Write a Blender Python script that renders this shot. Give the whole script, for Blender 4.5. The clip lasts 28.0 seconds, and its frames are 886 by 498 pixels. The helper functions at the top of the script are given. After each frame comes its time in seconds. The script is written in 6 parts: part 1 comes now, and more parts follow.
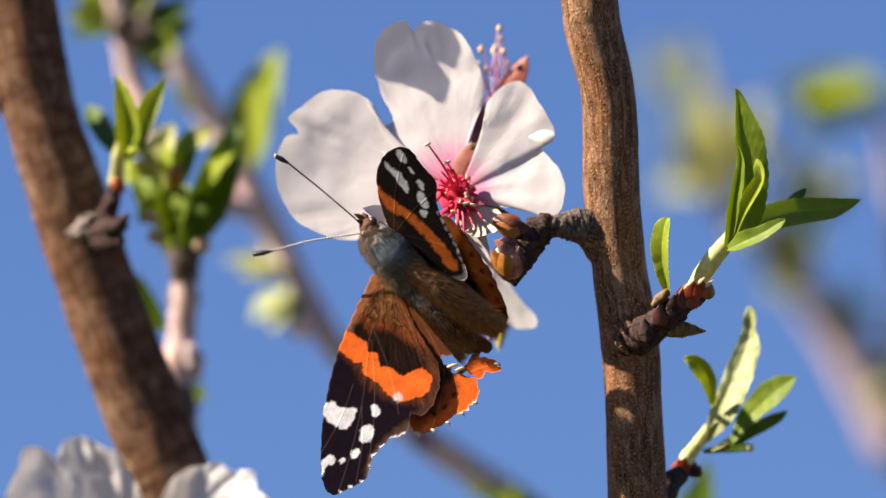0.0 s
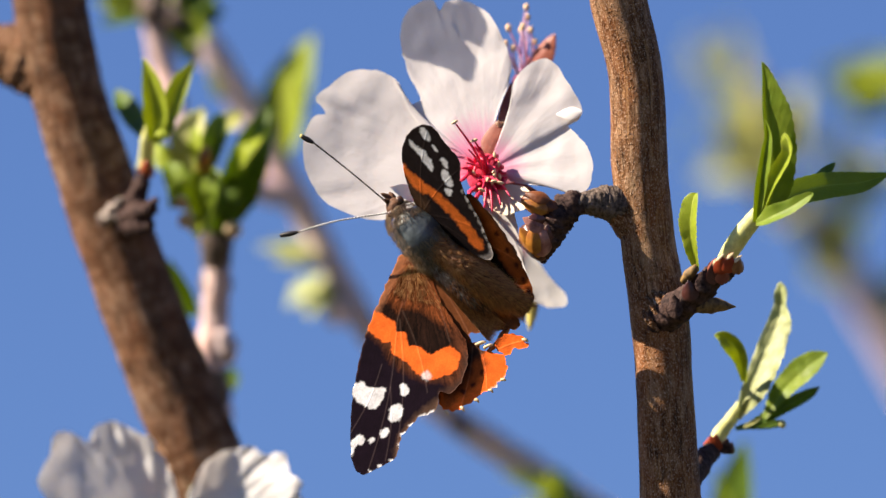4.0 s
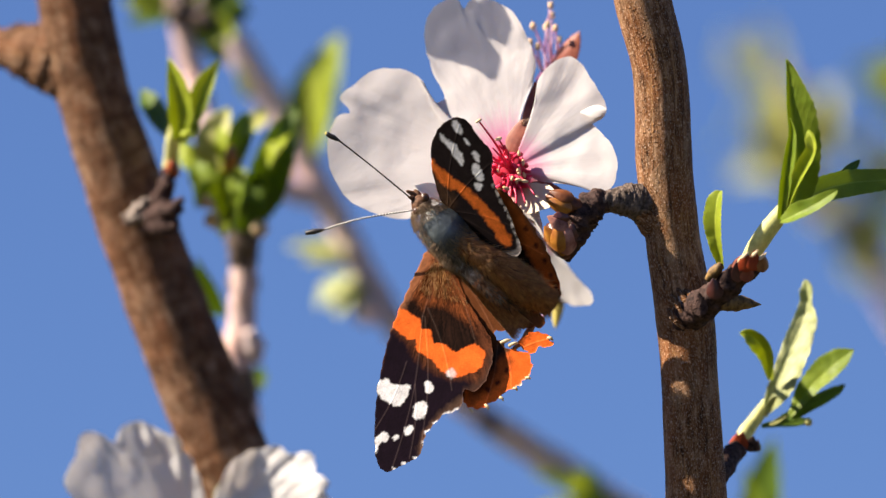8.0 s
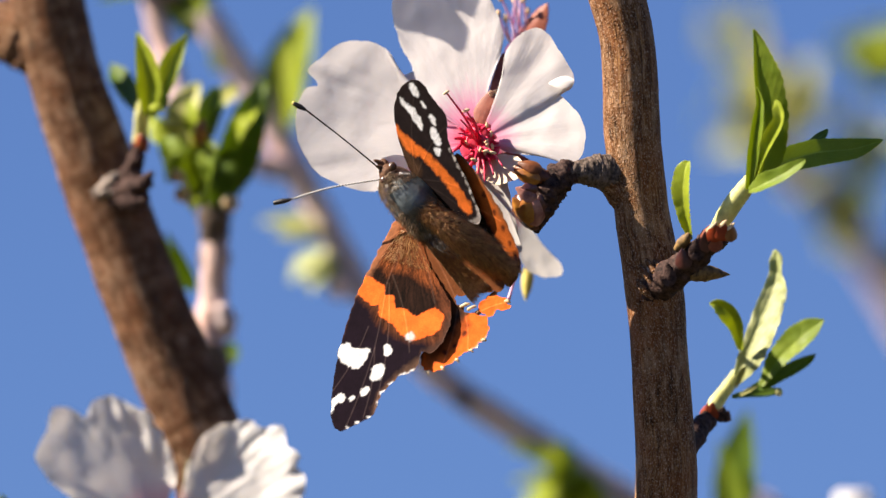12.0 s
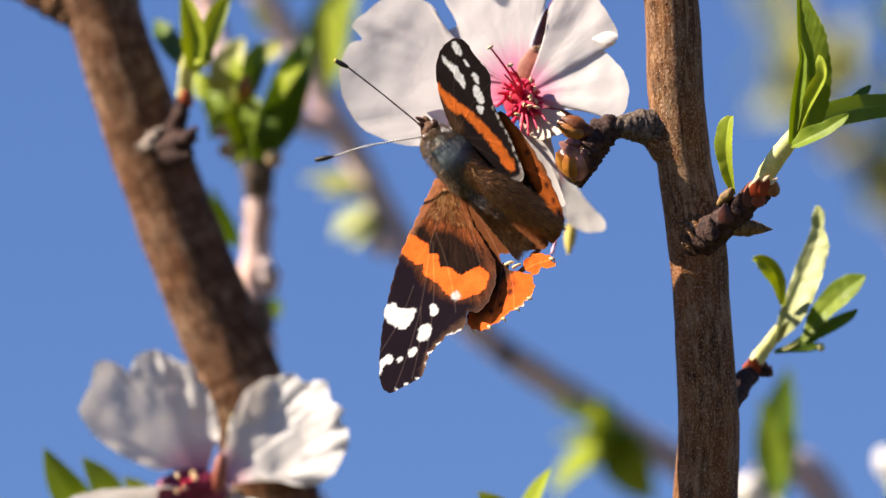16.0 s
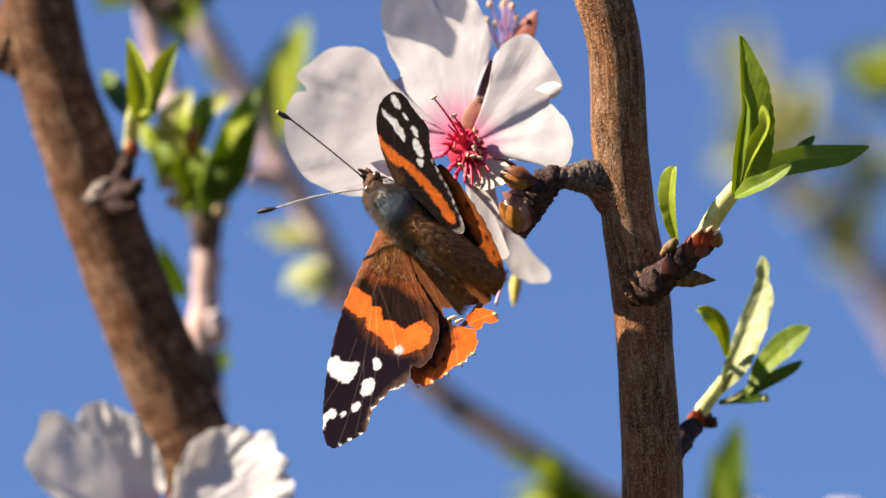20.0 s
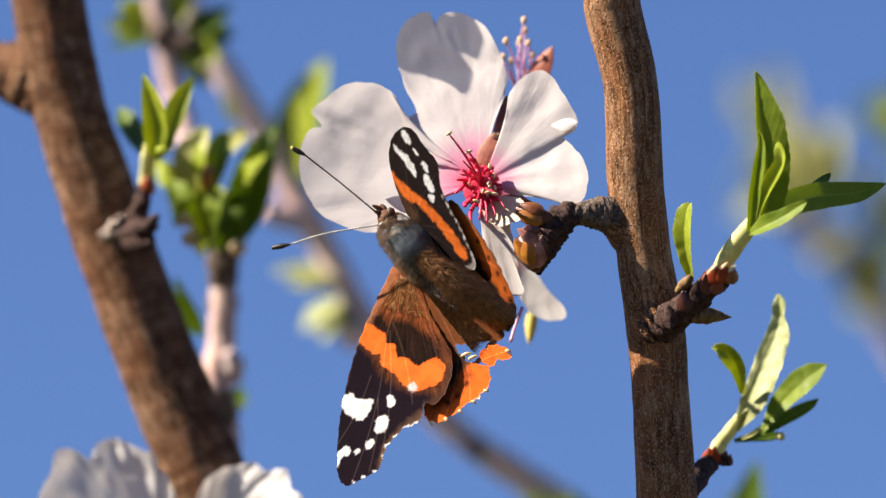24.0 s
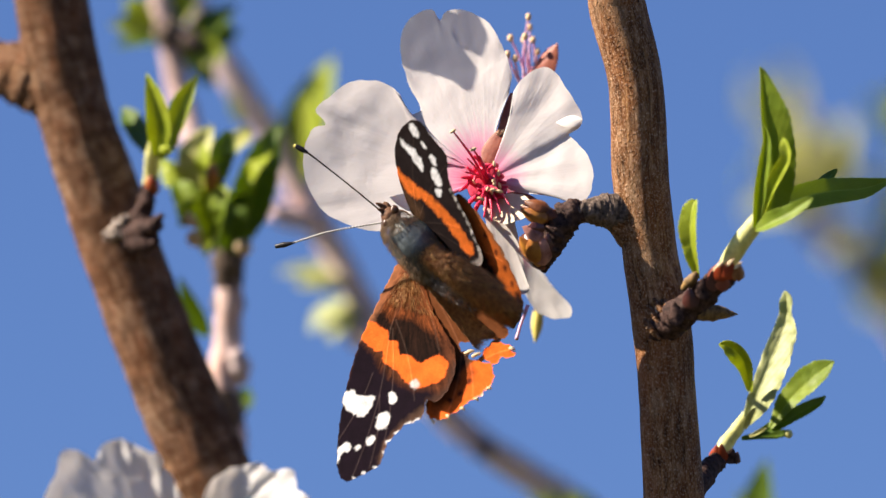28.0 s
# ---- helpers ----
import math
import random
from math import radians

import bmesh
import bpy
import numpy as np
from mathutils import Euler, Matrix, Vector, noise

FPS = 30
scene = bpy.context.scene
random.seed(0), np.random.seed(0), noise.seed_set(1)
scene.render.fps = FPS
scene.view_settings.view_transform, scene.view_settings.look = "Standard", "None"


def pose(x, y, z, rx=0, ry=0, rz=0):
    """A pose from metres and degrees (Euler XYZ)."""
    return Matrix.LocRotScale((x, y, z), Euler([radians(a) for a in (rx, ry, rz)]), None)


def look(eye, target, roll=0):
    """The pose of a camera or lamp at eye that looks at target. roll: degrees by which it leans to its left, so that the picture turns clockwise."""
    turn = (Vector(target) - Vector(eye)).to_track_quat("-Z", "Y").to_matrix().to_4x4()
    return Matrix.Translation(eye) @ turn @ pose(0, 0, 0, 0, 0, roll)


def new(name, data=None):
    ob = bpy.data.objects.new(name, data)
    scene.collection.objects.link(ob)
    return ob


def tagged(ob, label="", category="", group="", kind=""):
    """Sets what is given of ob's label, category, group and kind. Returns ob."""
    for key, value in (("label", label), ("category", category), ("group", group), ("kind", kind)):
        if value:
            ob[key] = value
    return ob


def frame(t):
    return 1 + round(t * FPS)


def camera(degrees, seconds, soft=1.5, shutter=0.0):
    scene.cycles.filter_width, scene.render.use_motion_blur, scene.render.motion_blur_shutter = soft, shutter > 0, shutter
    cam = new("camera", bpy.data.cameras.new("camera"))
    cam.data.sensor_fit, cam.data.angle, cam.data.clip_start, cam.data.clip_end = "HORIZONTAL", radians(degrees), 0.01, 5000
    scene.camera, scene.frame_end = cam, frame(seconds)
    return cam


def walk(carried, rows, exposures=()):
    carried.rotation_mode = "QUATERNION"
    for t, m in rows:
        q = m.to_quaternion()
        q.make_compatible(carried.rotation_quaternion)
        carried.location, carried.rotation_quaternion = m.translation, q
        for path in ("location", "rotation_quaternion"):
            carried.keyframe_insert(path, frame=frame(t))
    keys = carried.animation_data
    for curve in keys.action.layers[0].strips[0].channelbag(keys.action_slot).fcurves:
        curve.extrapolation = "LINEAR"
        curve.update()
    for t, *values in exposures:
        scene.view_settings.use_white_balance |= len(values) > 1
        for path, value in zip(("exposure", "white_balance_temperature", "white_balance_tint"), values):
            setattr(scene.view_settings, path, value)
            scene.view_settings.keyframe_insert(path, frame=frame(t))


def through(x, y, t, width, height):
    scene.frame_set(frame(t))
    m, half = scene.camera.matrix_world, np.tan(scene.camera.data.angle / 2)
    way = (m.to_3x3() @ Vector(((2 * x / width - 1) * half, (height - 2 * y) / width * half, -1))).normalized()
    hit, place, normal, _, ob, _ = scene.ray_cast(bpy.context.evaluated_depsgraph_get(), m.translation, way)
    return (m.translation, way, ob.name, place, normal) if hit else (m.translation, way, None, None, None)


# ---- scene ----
# A red-and-black butterfly on an almond blossom. Everything on the bough is
# planned in millimetres in one frame: x across, y away from the viewer, z up the bough.
MM = 0.001
REACH = 1.3          # from the lens to the bough
TILT = 12.0          # the lens looks up
EYE = Vector((0.0, 0.0, 1.5))

CAM0 = Matrix.Translation(EYE) @ pose(0, 0, 0, 90 + TILT)
BOUGH = Matrix.Translation(EYE) @ pose(0, 0, 0, TILT) @ Matrix.Translation((0, REACH, 0))

cam = camera(2 * math.degrees(math.atan(784 / 18200)), 28.0, soft=1.45)
cam.data.dof.use_dof = True
cam.data.dof.focus_distance = REACH - 0.004
cam.data.dof.aperture_fstop = 13.5

# seconds; millimetres right, up and forward; degrees left, up and roll
HELD = [
    (0.0, -14.4, 8.1, -4.4, -0.923, -0.242, 0.85),
    (0.5, -12.8, 6.5, -2.3, -0.864, -0.184, 0.68),
    (1.0, -12.1, 5.5, -3.1, -0.831, -0.163, 0.69),
    (1.5, -10.9, 4.1, -3.5, -0.763, -0.128, 0.61),
    (2.0, -10.5, 2.2, -2.4, -0.715, -0.060, 0.60),
    (2.5, -8.4, 1.2, -2.2, -0.611, -0.018, 0.61),
    (3.0, -7.0, 1.6, -0.9, -0.537, -0.063, 0.49),
    (3.5, -6.3, -0.2, -1.3, -0.468, 0.020, 0.33),
    (5.5, -1.5, 0.1, 0.1, -0.163, -0.029, 0.01),
    (6.0, -3.2, -3.2, -0.7, -0.208, 0.093, -0.01),
    (6.5, -1.6, -1.2, 0.6, -0.091, 0.023, -0.04),
    (7.0, 1.2, -0.6, 0.8, 0.080, 0.041, 0.02),
    (7.5, 1.8, 1.3, -0.4, 0.104, -0.034, -0.10),
    (8.0, 0.0, -0.0, 0.0, 0.000, 0.000, 0.00),
    (8.5, 1.5, 0.3, -0.9, 0.042, -0.018, 0.02),
    (9.0, 1.5, -0.7, 2.0, 0.024, 0.032, -0.08),
    (9.5, 1.7, -0.7, -0.0, 0.003, 0.034, -0.05),
    (10.0, 2.5, -2.5, -1.1, -0.016, 0.105, -0.04),
    (10.5, 3.4, -3.9, -1.1, -0.021, 0.121, -0.07),
    (11.0, 5.6, -2.4, -0.6, 0.041, 0.025, -0.21),
    (11.5, 5.8, -5.0, 1.1, 0.058, 0.090, -0.23),
    (12.0, 6.5, -2.3, 0.9, 0.112, -0.056, -0.36),
    (12.5, 4.8, -6.2, -2.1, 0.032, 0.070, -0.18),
    (13.0, 7.0, -6.2, 1.2, 0.151, -0.030, -0.28),
    (13.5, 7.9, -4.4, 3.5, 0.211, -0.253, -0.37),
    (15.5, 6.2, -8.6, -3.7, 0.298, -0.080, -0.22),
    (16.0, 5.0, -6.6, -3.0, 0.289, -0.120, -0.22),
    (16.5, 5.9, -6.9, -2.6, 0.344, -0.017, -0.08),
    (17.0, 6.7, -7.7, -2.7, 0.302, 0.046, -0.04),
    (17.5, 9.1, -5.5, -2.7, 0.342, -0.008, -0.07),
    (18.0, 9.9, -7.0, -5.0, 0.344, 0.125, -0.01),
    (18.5, 10.7, -6.2, -5.7, 0.315, 0.143, -0.04),
    (19.0, 13.0, -6.8, -2.8, 0.364, 0.152, -0.15),
    (19.5, 17.4, -9.1, -1.6, 0.527, 0.254, -0.15),
    (20.0, 15.3, -10.2, -2.8, 0.429, 0.318, -0.16),
    (20.5, 15.6, -7.7, -1.6, 0.435, 0.226, -0.19),
    (22.5, 18.5, -14.6, 2.2, 0.611, 0.498, -0.21),
    (23.0, 21.0, -15.7, 2.3, 0.730, 0.619, -0.22),
    (23.5, 19.7, -15.8, -0.6, 0.689, 0.691, -0.26),
    (24.0, 20.3, -15.1, 0.5, 0.732, 0.739, -0.01),
    (24.5, 20.9, -15.6, 8.8, 0.747, 0.765, -0.22),
    (25.0, 23.0, -16.8, 15.8, 0.845, 0.814, -0.22),
    (25.5, 23.0, -18.2, 8.1, 0.865, 0.851, -0.25),
    (26.0, 25.0, -18.9, -1.9, 0.973, 0.871, -0.29),
    (26.5, 24.4, -18.3, 8.2, 0.957, 0.884, -0.30),
    (27.0, 24.8, -19.1, 7.0, 0.977, 0.943, -0.24),
    (27.5, 23.9, -19.0, 5.6, 0.926, 0.929, -0.24),
    (28.0, 23.8, -16.6, 6.3, 0.921, 0.794, -0.28),
]
walk(cam, [(t, CAM0 @ pose(r * MM, u * MM, -f * MM, p, y, o)) for t, r, u, f, y, p, o in HELD])

# ---- light ----
SUN_AZ, SUN_EL = radians(258.5), radians(37)     # clockwise from +y
world = bpy.data.worlds.new("sky")
scene.world = world
world.use_nodes = True
wn = world.node_tree.nodes
sky = wn.new("ShaderNodeTexSky")
sky.sky_type = "NISHITA"
sky.sun_disc = False
sky.sun_elevation, sky.sun_rotation = SUN_EL, SUN_AZ
sky.air_density, sky.dust_density, sky.ozone_density = 1.0, 0.0, 5.0
clear = wn.new("ShaderNodeMix")        # a clear, dry spring sky
clear.data_type, clear.blend_type = "RGBA", "MULTIPLY"
clear.inputs[0].default_value = 1.0
clear.inputs[7].default_value = (0.91, 0.985, 1.37, 1)
world.node_tree.links.new(sky.outputs[0], clear.inputs[6])
world.node_tree.links.new(clear.outputs[2], wn["Background"].inputs[0])
wn["Background"].inputs[1].default_value = 0.0315
sun = new("sun", bpy.data.lights.new("sun", "SUN"))
sun.data.energy, sun.data.angle, sun.data.color = 5.0, radians(0.53), (1.0, 0.87, 0.71)
to_sun = Vector((math.sin(SUN_AZ) * math.cos(SUN_EL), math.cos(SUN_AZ) * math.cos(SUN_EL), math.sin(SUN_EL)))
sun.matrix_world = look(to_sun * 20, (0, 0, 0))
scene.view_settings.exposure = 1.4


# ---- materials ----
class Mat:
    """A small builder for node materials."""

    def __init__(self, name, rough=0.6, spec=0.3):
        self.m = bpy.data.materials.new(name)
        self.m.use_nodes = True
        self.t = self.m.node_tree
        self.b = self.t.nodes["Principled BSDF"]
        self.out = self.t.nodes["Material Output"]
        self.b.inputs["Roughness"].default_value = rough
        self.b.inputs["Specular IOR Level"].default_value = spec

    def node(self, kind, **values):
        n = self.t.nodes.new(kind)
        for k, v in values.items():
            n.inputs[k.replace("_", " ")].default_value = v
        return n

    def link(self, a, b):
        self.t.links.new(a, b)

    def coords(self, kind="Object", scale=(1, 1, 1)):
        c = self.t.nodes.new("ShaderNodeTexCoord")
        m = self.node("ShaderNodeMapping")
        m.inputs["Scale"].default_value = scale
        self.link(c.outputs[kind], m.inputs["Vector"])
        return m.outputs[0]

    def noise(self, vec, scale, detail=4.0, rough=0.6):
        n = self.node("ShaderNodeTexNoise", Scale=scale, Detail=detail, Roughness=rough)
        self.link(vec, n.inputs["Vector"])
        return n.outputs["Fac"]

    def ramp(self, fac, stops):
        r = self.t.nodes.new("ShaderNodeValToRGB")
        el = r.color_ramp.elements
        while len(el) < len(stops):
            el.new(0.5)
        for e, (p, c) in zip(el, stops):
            e.position, e.color = p, (*c, 1) if len(c) == 3 else (c[0], c[0], c[0], 1)
        self.link(fac, r.inputs[0])
        return r.outputs[0]

    def mix(self, fac, a, b, kind="MIX"):
        n = self.t.nodes.new("ShaderNodeMix")
        n.data_type, n.blend_type = "RGBA", kind
        for v, i in ((fac, 0), (a, 6), (b, 7)):
            if hasattr(v, "is_linked"):
                self.link(v, n.inputs[i])
            else:
                n.inputs[i].default_value = v if i == 0 else (*v, 1)
        return n.outputs[2]

    def attr(self, name, which="Fac"):
        n = self.t.nodes.new("ShaderNodeAttribute")
        n.attribute_name = name
        return n.outputs[which]

    def base(self, c):
        self.link(c, self.b.inputs["Base Color"])
        return self

    def bump(self, h, strength, dist):
        n = self.node("ShaderNodeBump", Strength=strength, Distance=dist)
        self.link(h, n.inputs["Height"])
        self.link(n.outputs[0], self.b.inputs["Normal"])
        return n.outputs[0]

    def sheer(self, amount):
        """A little of the light goes straight through."""
        surf = self.out.inputs[0].links[0].from_socket
        mx = self.t.nodes.new("ShaderNodeMixShader")
        mx.inputs[0].default_value = amount
        self.link(surf, mx.inputs[1])
        self.link(self.node("ShaderNodeBsdfTransparent").outputs[0], mx.inputs[2])
        self.link(mx.outputs[0], self.out.inputs[0])

    def thin(self, colour, amount):
        """Light passes through: part of the surface is a translucent sheet."""
        tr = self.node("ShaderNodeBsdfTranslucent")
        mx = self.t.nodes.new("ShaderNodeMixShader")
        mx.inputs[0].default_value = amount
        if hasattr(colour, "is_linked"):
            self.link(colour, tr.inputs[0])
        else:
            tr.inputs[0].default_value = (*colour, 1)
        self.link(self.b.outputs[0], mx.inputs[1])
        self.link(tr.outputs[0], mx.inputs[2])
        self.link(mx.outputs[0], self.out.inputs[0])


def bark(name, dark, mid, pale, fleck=(0.46, 0.36, 0.29), rings=0.0, flecks=0.62, gloss=0.12, rough=0.75):
    """Smooth bark: long streaks, warm blotches, pale flecks and corky dots; UV runs in millimetres."""
    k = Mat(name, rough, gloss)
    lng = k.noise(k.coords("UV", (1.3, 0.3, 1)), 1.0, 7, 0.72)
    fine = k.noise(k.coords("UV", (5.5, 2.6, 1)), 1.0, 5, 0.75)
    blot = k.noise(k.coords("UV", (0.2, 0.09, 1)), 1.0, 4, 0.6)
    c = k.ramp(lng, [(0.36, dark), (0.52, mid), (0.72, pale)])
    c = k.mix(k.ramp(blot, [(0.45, (0,)), (0.65, (0.7,))]), c, (mid[0] * 1.35, mid[1] * 1.1, mid[2] * 0.9))
    grey = k.noise(k.coords("UV", (0.32, 0.12, 1)), 1.0, 5, 0.65)
    c = k.mix(k.ramp(grey, [(0.52, (0,)), (0.66, (0.55,))]), c, (pale[0] * 0.8 + 0.04, pale[1] * 0.8 + 0.025, pale[2] * 0.8 + 0.01))
    c = k.mix(k.ramp(fine, [(flecks - 0.06, (0,)), (flecks + 0.06, (0.8,))]), c, fleck)
    crack = k.noise(k.coords("UV", (1.4, 0.09, 1)), 1.0, 3, 0.5)
    c = k.mix(k.ramp(crack, [(0.58, (0,)), (0.68, (0.5,))]), c, dark)
    dots = k.noise(k.coords("UV", (2.4, 2.0, 1)), 1.0, 2, 0.5)
    c = k.mix(k.ramp(dots, [(0.66, (0,)), (0.70, (0.8,))]), c, [v * 0.8 for v in dark])
    split = k.noise(k.coords("UV", (0.9, 0.03, 1)), 1.0, 2, 0.4)
    c = k.mix(k.ramp(split, [(0.49, (0,)), (0.5, (0.5,)), (0.51, (0,))]), c, (pale[0], pale[1] * 0.85, pale[2] * 0.6))
    if rings:
        band = k.noise(k.coords("UV", (0.12, 0.55, 1)), 1.0, 4, 0.6)
        c = k.mix(k.ramp(band, [(0.46, (0,)), (0.6, (rings,))]), c, [v * 0.55 for v in mid])
    k.base(c)
    nub = k.ramp(k.noise(k.coords("UV", (2.6, 2.2, 1)), 1.0, 1, 0.4), [(0.56, (0,)), (0.72, (1.0,))])
    k.bump(k.mix(0.45, k.mix(0.5, lng, fine), nub), 0.85, 0.0006)
    return k.m


def leafy(name, a, b, through, amount=0.35):
    k = Mat(name, 0.5, 0.3)
    co = k.coords("Object")
    n = k.noise(co, 260, 4)
    c = k.ramp(n, [(0.3, a), (0.7, b)])
    side = k.attr("across")
    c = k.mix(k.ramp(side, [(0.0, (1,)), (0.09, (0,))]), c, [min(1, v * 1.5 + 0.04) for v in b])
    c = k.mix(k.ramp(side, [(0.9, (0,)), (0.99, (0.7,))]), c, [v * 1.3 + 0.03 for v in b])
    k.base(c)
    ribs = k.node("ShaderNodeTexWave", Scale=1.0, Distortion=2.6, Detail=3.0)
    ad = k.node("ShaderNodeCombineXYZ")
    m1 = k.t.nodes.new("ShaderNodeMath")
    m1.operation = "MULTIPLY_ADD"
    k.link(side, m1.inputs[0])
    m1.inputs[1].default_value = -1.2
    ml = k.t.nodes.new("ShaderNodeMath")
    ml.operation = "MULTIPLY"
    k.link(k.attr("along"), ml.inputs[0])
    ml.inputs[1].default_value = 4.5
    k.link(ml.outputs[0], m1.inputs[2])
    k.link(m1.outputs[0], ad.inputs[0])
    k.link(ad.outputs[0], ribs.inputs["Vector"])
    blot = k.noise(co, 620, 5, 0.7)
    c = k.mix(k.ramp(blot, [(0.35, (0.55,)), (0.6, (0,))]), c, [v * 0.6 for v in a])
    c = k.mix(k.ramp(ribs.outputs["Fac"], [(0.8, (0,)), (0.99, (0.16,))]), c, [min(1, v * 1.25 + 0.03) for v in b])
    k.base(c)
    k.bump(k.mix(0.86, ribs.outputs["Fac"], k.noise(co, 900, 5)), 0.24, 0.0003)
    k.thin(through, amount)
    return k.m


def petaly(name, white, pink, deep, amount=0.4, start=0.0, sheer=0.0):
    """White sheet, pink towards its claw, with fine ribs that run outwards."""
    k = Mat(name, 0.5, 0.25)
    co = k.coords("Object")
    along, across = k.attr("along"), k.attr("across")
    jit = k.t.nodes.new("ShaderNodeMath")
    jit.operation = "MULTIPLY_ADD"
    k.link(k.noise(co, 220, 3), jit.inputs[0])
    jit.inputs[1].default_value = 0.16
    k.link(along, jit.inputs[2])
    rx = k.node("ShaderNodeCombineXYZ")
    rm = k.t.nodes.new("ShaderNodeMath")
    rm.operation = "MULTIPLY"
    k.link(across, rm.inputs[0])
    rm.inputs[1].default_value = 14.0
    k.link(rm.outputs[0], rx.inputs[0])
    veins = k.t.nodes.new("ShaderNodeMath")
    veins.operation = "MULTIPLY_ADD"
    k.link(k.noise(rx.outputs[0], 2.0, 3), veins.inputs[0])
    veins.inputs[1].default_value = 0.28
    k.link(jit.outputs[0], veins.inputs[2])
    jit = veins
    c = k.ramp(jit.outputs[0], [(0.27 + start, deep), (0.37 + start, pink), (0.56 + start, white)])
    c = k.mix(k.ramp(k.noise(co, 160, 4), [(0.4, (0,)), (0.75, (0.25,))]), c, (0.80, 0.72, 0.68))
    k.base(c)
    cx = k.node("ShaderNodeCombineXYZ")
    m = k.t.nodes.new("ShaderNodeMath")
    m.operation = "MULTIPLY"
    k.link(across, m.inputs[0])
    m.inputs[1].default_value = 26.0
    k.link(m.outputs[0], cx.inputs[0])
    k.link(along, cx.inputs[1])
    ribs = k.noise(cx.outputs[0], 2.0, 3)
    k.bump(k.mix(0.72, ribs, k.noise(co, 420, 5, 0.6)), 0.24, 0.0005)
    k.thin(c, amount)
    if sheer:
        k.sheer(sheer)
    return k.m


def plain(name, a, b, rough=0.5, spec=0.4, scale=600, bump=0.0002, thin=0.0):
    k = Mat(name, rough, spec)
    co = k.coords("Object")
    n = k.noise(co, scale, 4)
    c = k.ramp(n, [(0.3, a), (0.7, b)])
    k.base(c)
    k.bump(n, 0.5, bump)
    if thin:
        k.thin(c, thin)
    return k.m


def scaled_wing():
    k = Mat("wing_scales", 0.7, 0.03)
    co = k.coords("Object")
    c = k.attr("pattern", "Color")
    grain = k.ramp(k.noise(co, 5200, 3, 0.7), [(0.34, (0.74,)), (0.66, (1.0,))])
    patchy = k.ramp(k.noise(co, 700, 5, 0.65), [(0.35, (0.72,)), (0.62, (1.0,))])
    c = k.mix(1.0, k.mix(1.0, c, grain, "MULTIPLY"), patchy, "MULTIPLY")
    c = k.mix(1.0, c, (1.3, 1.3, 1.3), "MULTIPLY")
    k.base(c)
    k.bump(k.mix(0.6, k.attr("relief"), k.noise(co, 4200, 3)), 0.2, 0.0002)
    k.thin(c, 0.06)
    return k.m


BARK = bark("branch_bark", (0.020, 0.008, 0.003), (0.185, 0.083, 0.033), (0.50, 0.32, 0.19), (0.68, 0.51, 0.38), flecks=0.59, gloss=0.06, rough=0.6)
BARK_L = bark("old_branch_bark", (0.016, 0.007, 0.004), (0.150, 0.072, 0.037), (0.46, 0.31, 0.21), (0.62, 0.48, 0.37), 0.7, 0.6, gloss=0.03, rough=0.8)
CRACKED = plain("cracked_bark", (0.05, 0.032, 0.024), (0.55, 0.46, 0.40), 0.7, 0.3, 1700, 0.0007)
BARK_PINK = bark("young_twig_bark", (0.50, 0.36, 0.34), (0.68, 0.52, 0.50), (0.80, 0.66, 0.64))
BARK_FAR = bark("twig_bark", (0.58, 0.46, 0.44), (0.72, 0.58, 0.56), (0.80, 0.68, 0.66))
SPUR = plain("spur_bark", (0.012, 0.008, 0.006), (0.24, 0.18, 0.145), 0.75, 0.15, 1500, 0.0007)
SCALE_RED = plain("bud_scale", (0.20, 0.022, 0.008), (0.42, 0.075, 0.018), 0.42, 0.25, 500, 0.0002)
CREAM = plain("cream_bud", (0.62, 0.42, 0.20), (0.85, 0.70, 0.45), 0.5, 0.3, 500, 0.0002, 0.2)
HEAD_FUR = plain("head_fur", (0.05, 0.024, 0.014), (0.20, 0.10, 0.055), 0.7, 0.2, 1500, 0.0003)
BUD_GREEN = plain("bud_green", (0.15, 0.22, 0.03), (0.32, 0.38, 0.07), 0.45, 0.4, 500, 0.0002, 0.2)
SPUR_DARK = plain("young_spur_bark", (0.010, 0.005, 0.005), (0.10, 0.058, 0.048), 0.75, 0.15, 1500, 0.0007)
SPOTTED = plain("spotted_scale", (0.02, 0.01, 0.008), (0.32, 0.19, 0.06), 0.6, 0.3, 1100, 0.0002)
SCALE_DARK = plain("bud_scale_dark", (0.035, 0.010, 0.010), (0.13, 0.04, 0.03), 0.3, 0.5, 500, 0.0003)
SCALE_BROWN = plain("bud_scale_brown", (0.11, 0.03, 0.016), (0.40, 0.17, 0.05), 0.3, 0.5, 500, 0.0002)
SCALE_OLIVE = plain("bud_scale_olive", (0.055, 0.014, 0.006), (0.27, 0.085, 0.025), 0.45, 0.35, 420, 0.0004)
SCALE_GOLD = plain("bud_scale_gold", (0.24, 0.07, 0.012), (0.58, 0.26, 0.04), 0.4, 0.4, 420, 0.0003, 0.15)
SCALE_PINK = plain("bud_scale_pink", (0.14, 0.04, 0.03), (0.48, 0.22, 0.17), 0.45, 0.4, 700, 0.0004)
SHOOT = plain("shoot_skin", (0.45, 0.48, 0.20), (0.68, 0.68, 0.42), 0.45, 0.4, 400, 0.0001, 0.15)
LEAF = leafy("leaf", (0.065, 0.125, 0.010), (0.125, 0.19, 0.014), (0.46, 0.60, 0.02), 0.3)
LEAF_MID = leafy("leaf_mid", (0.15, 0.235, 0.014), (0.25, 0.32, 0.028), (0.58, 0.68, 0.03), 0.38)
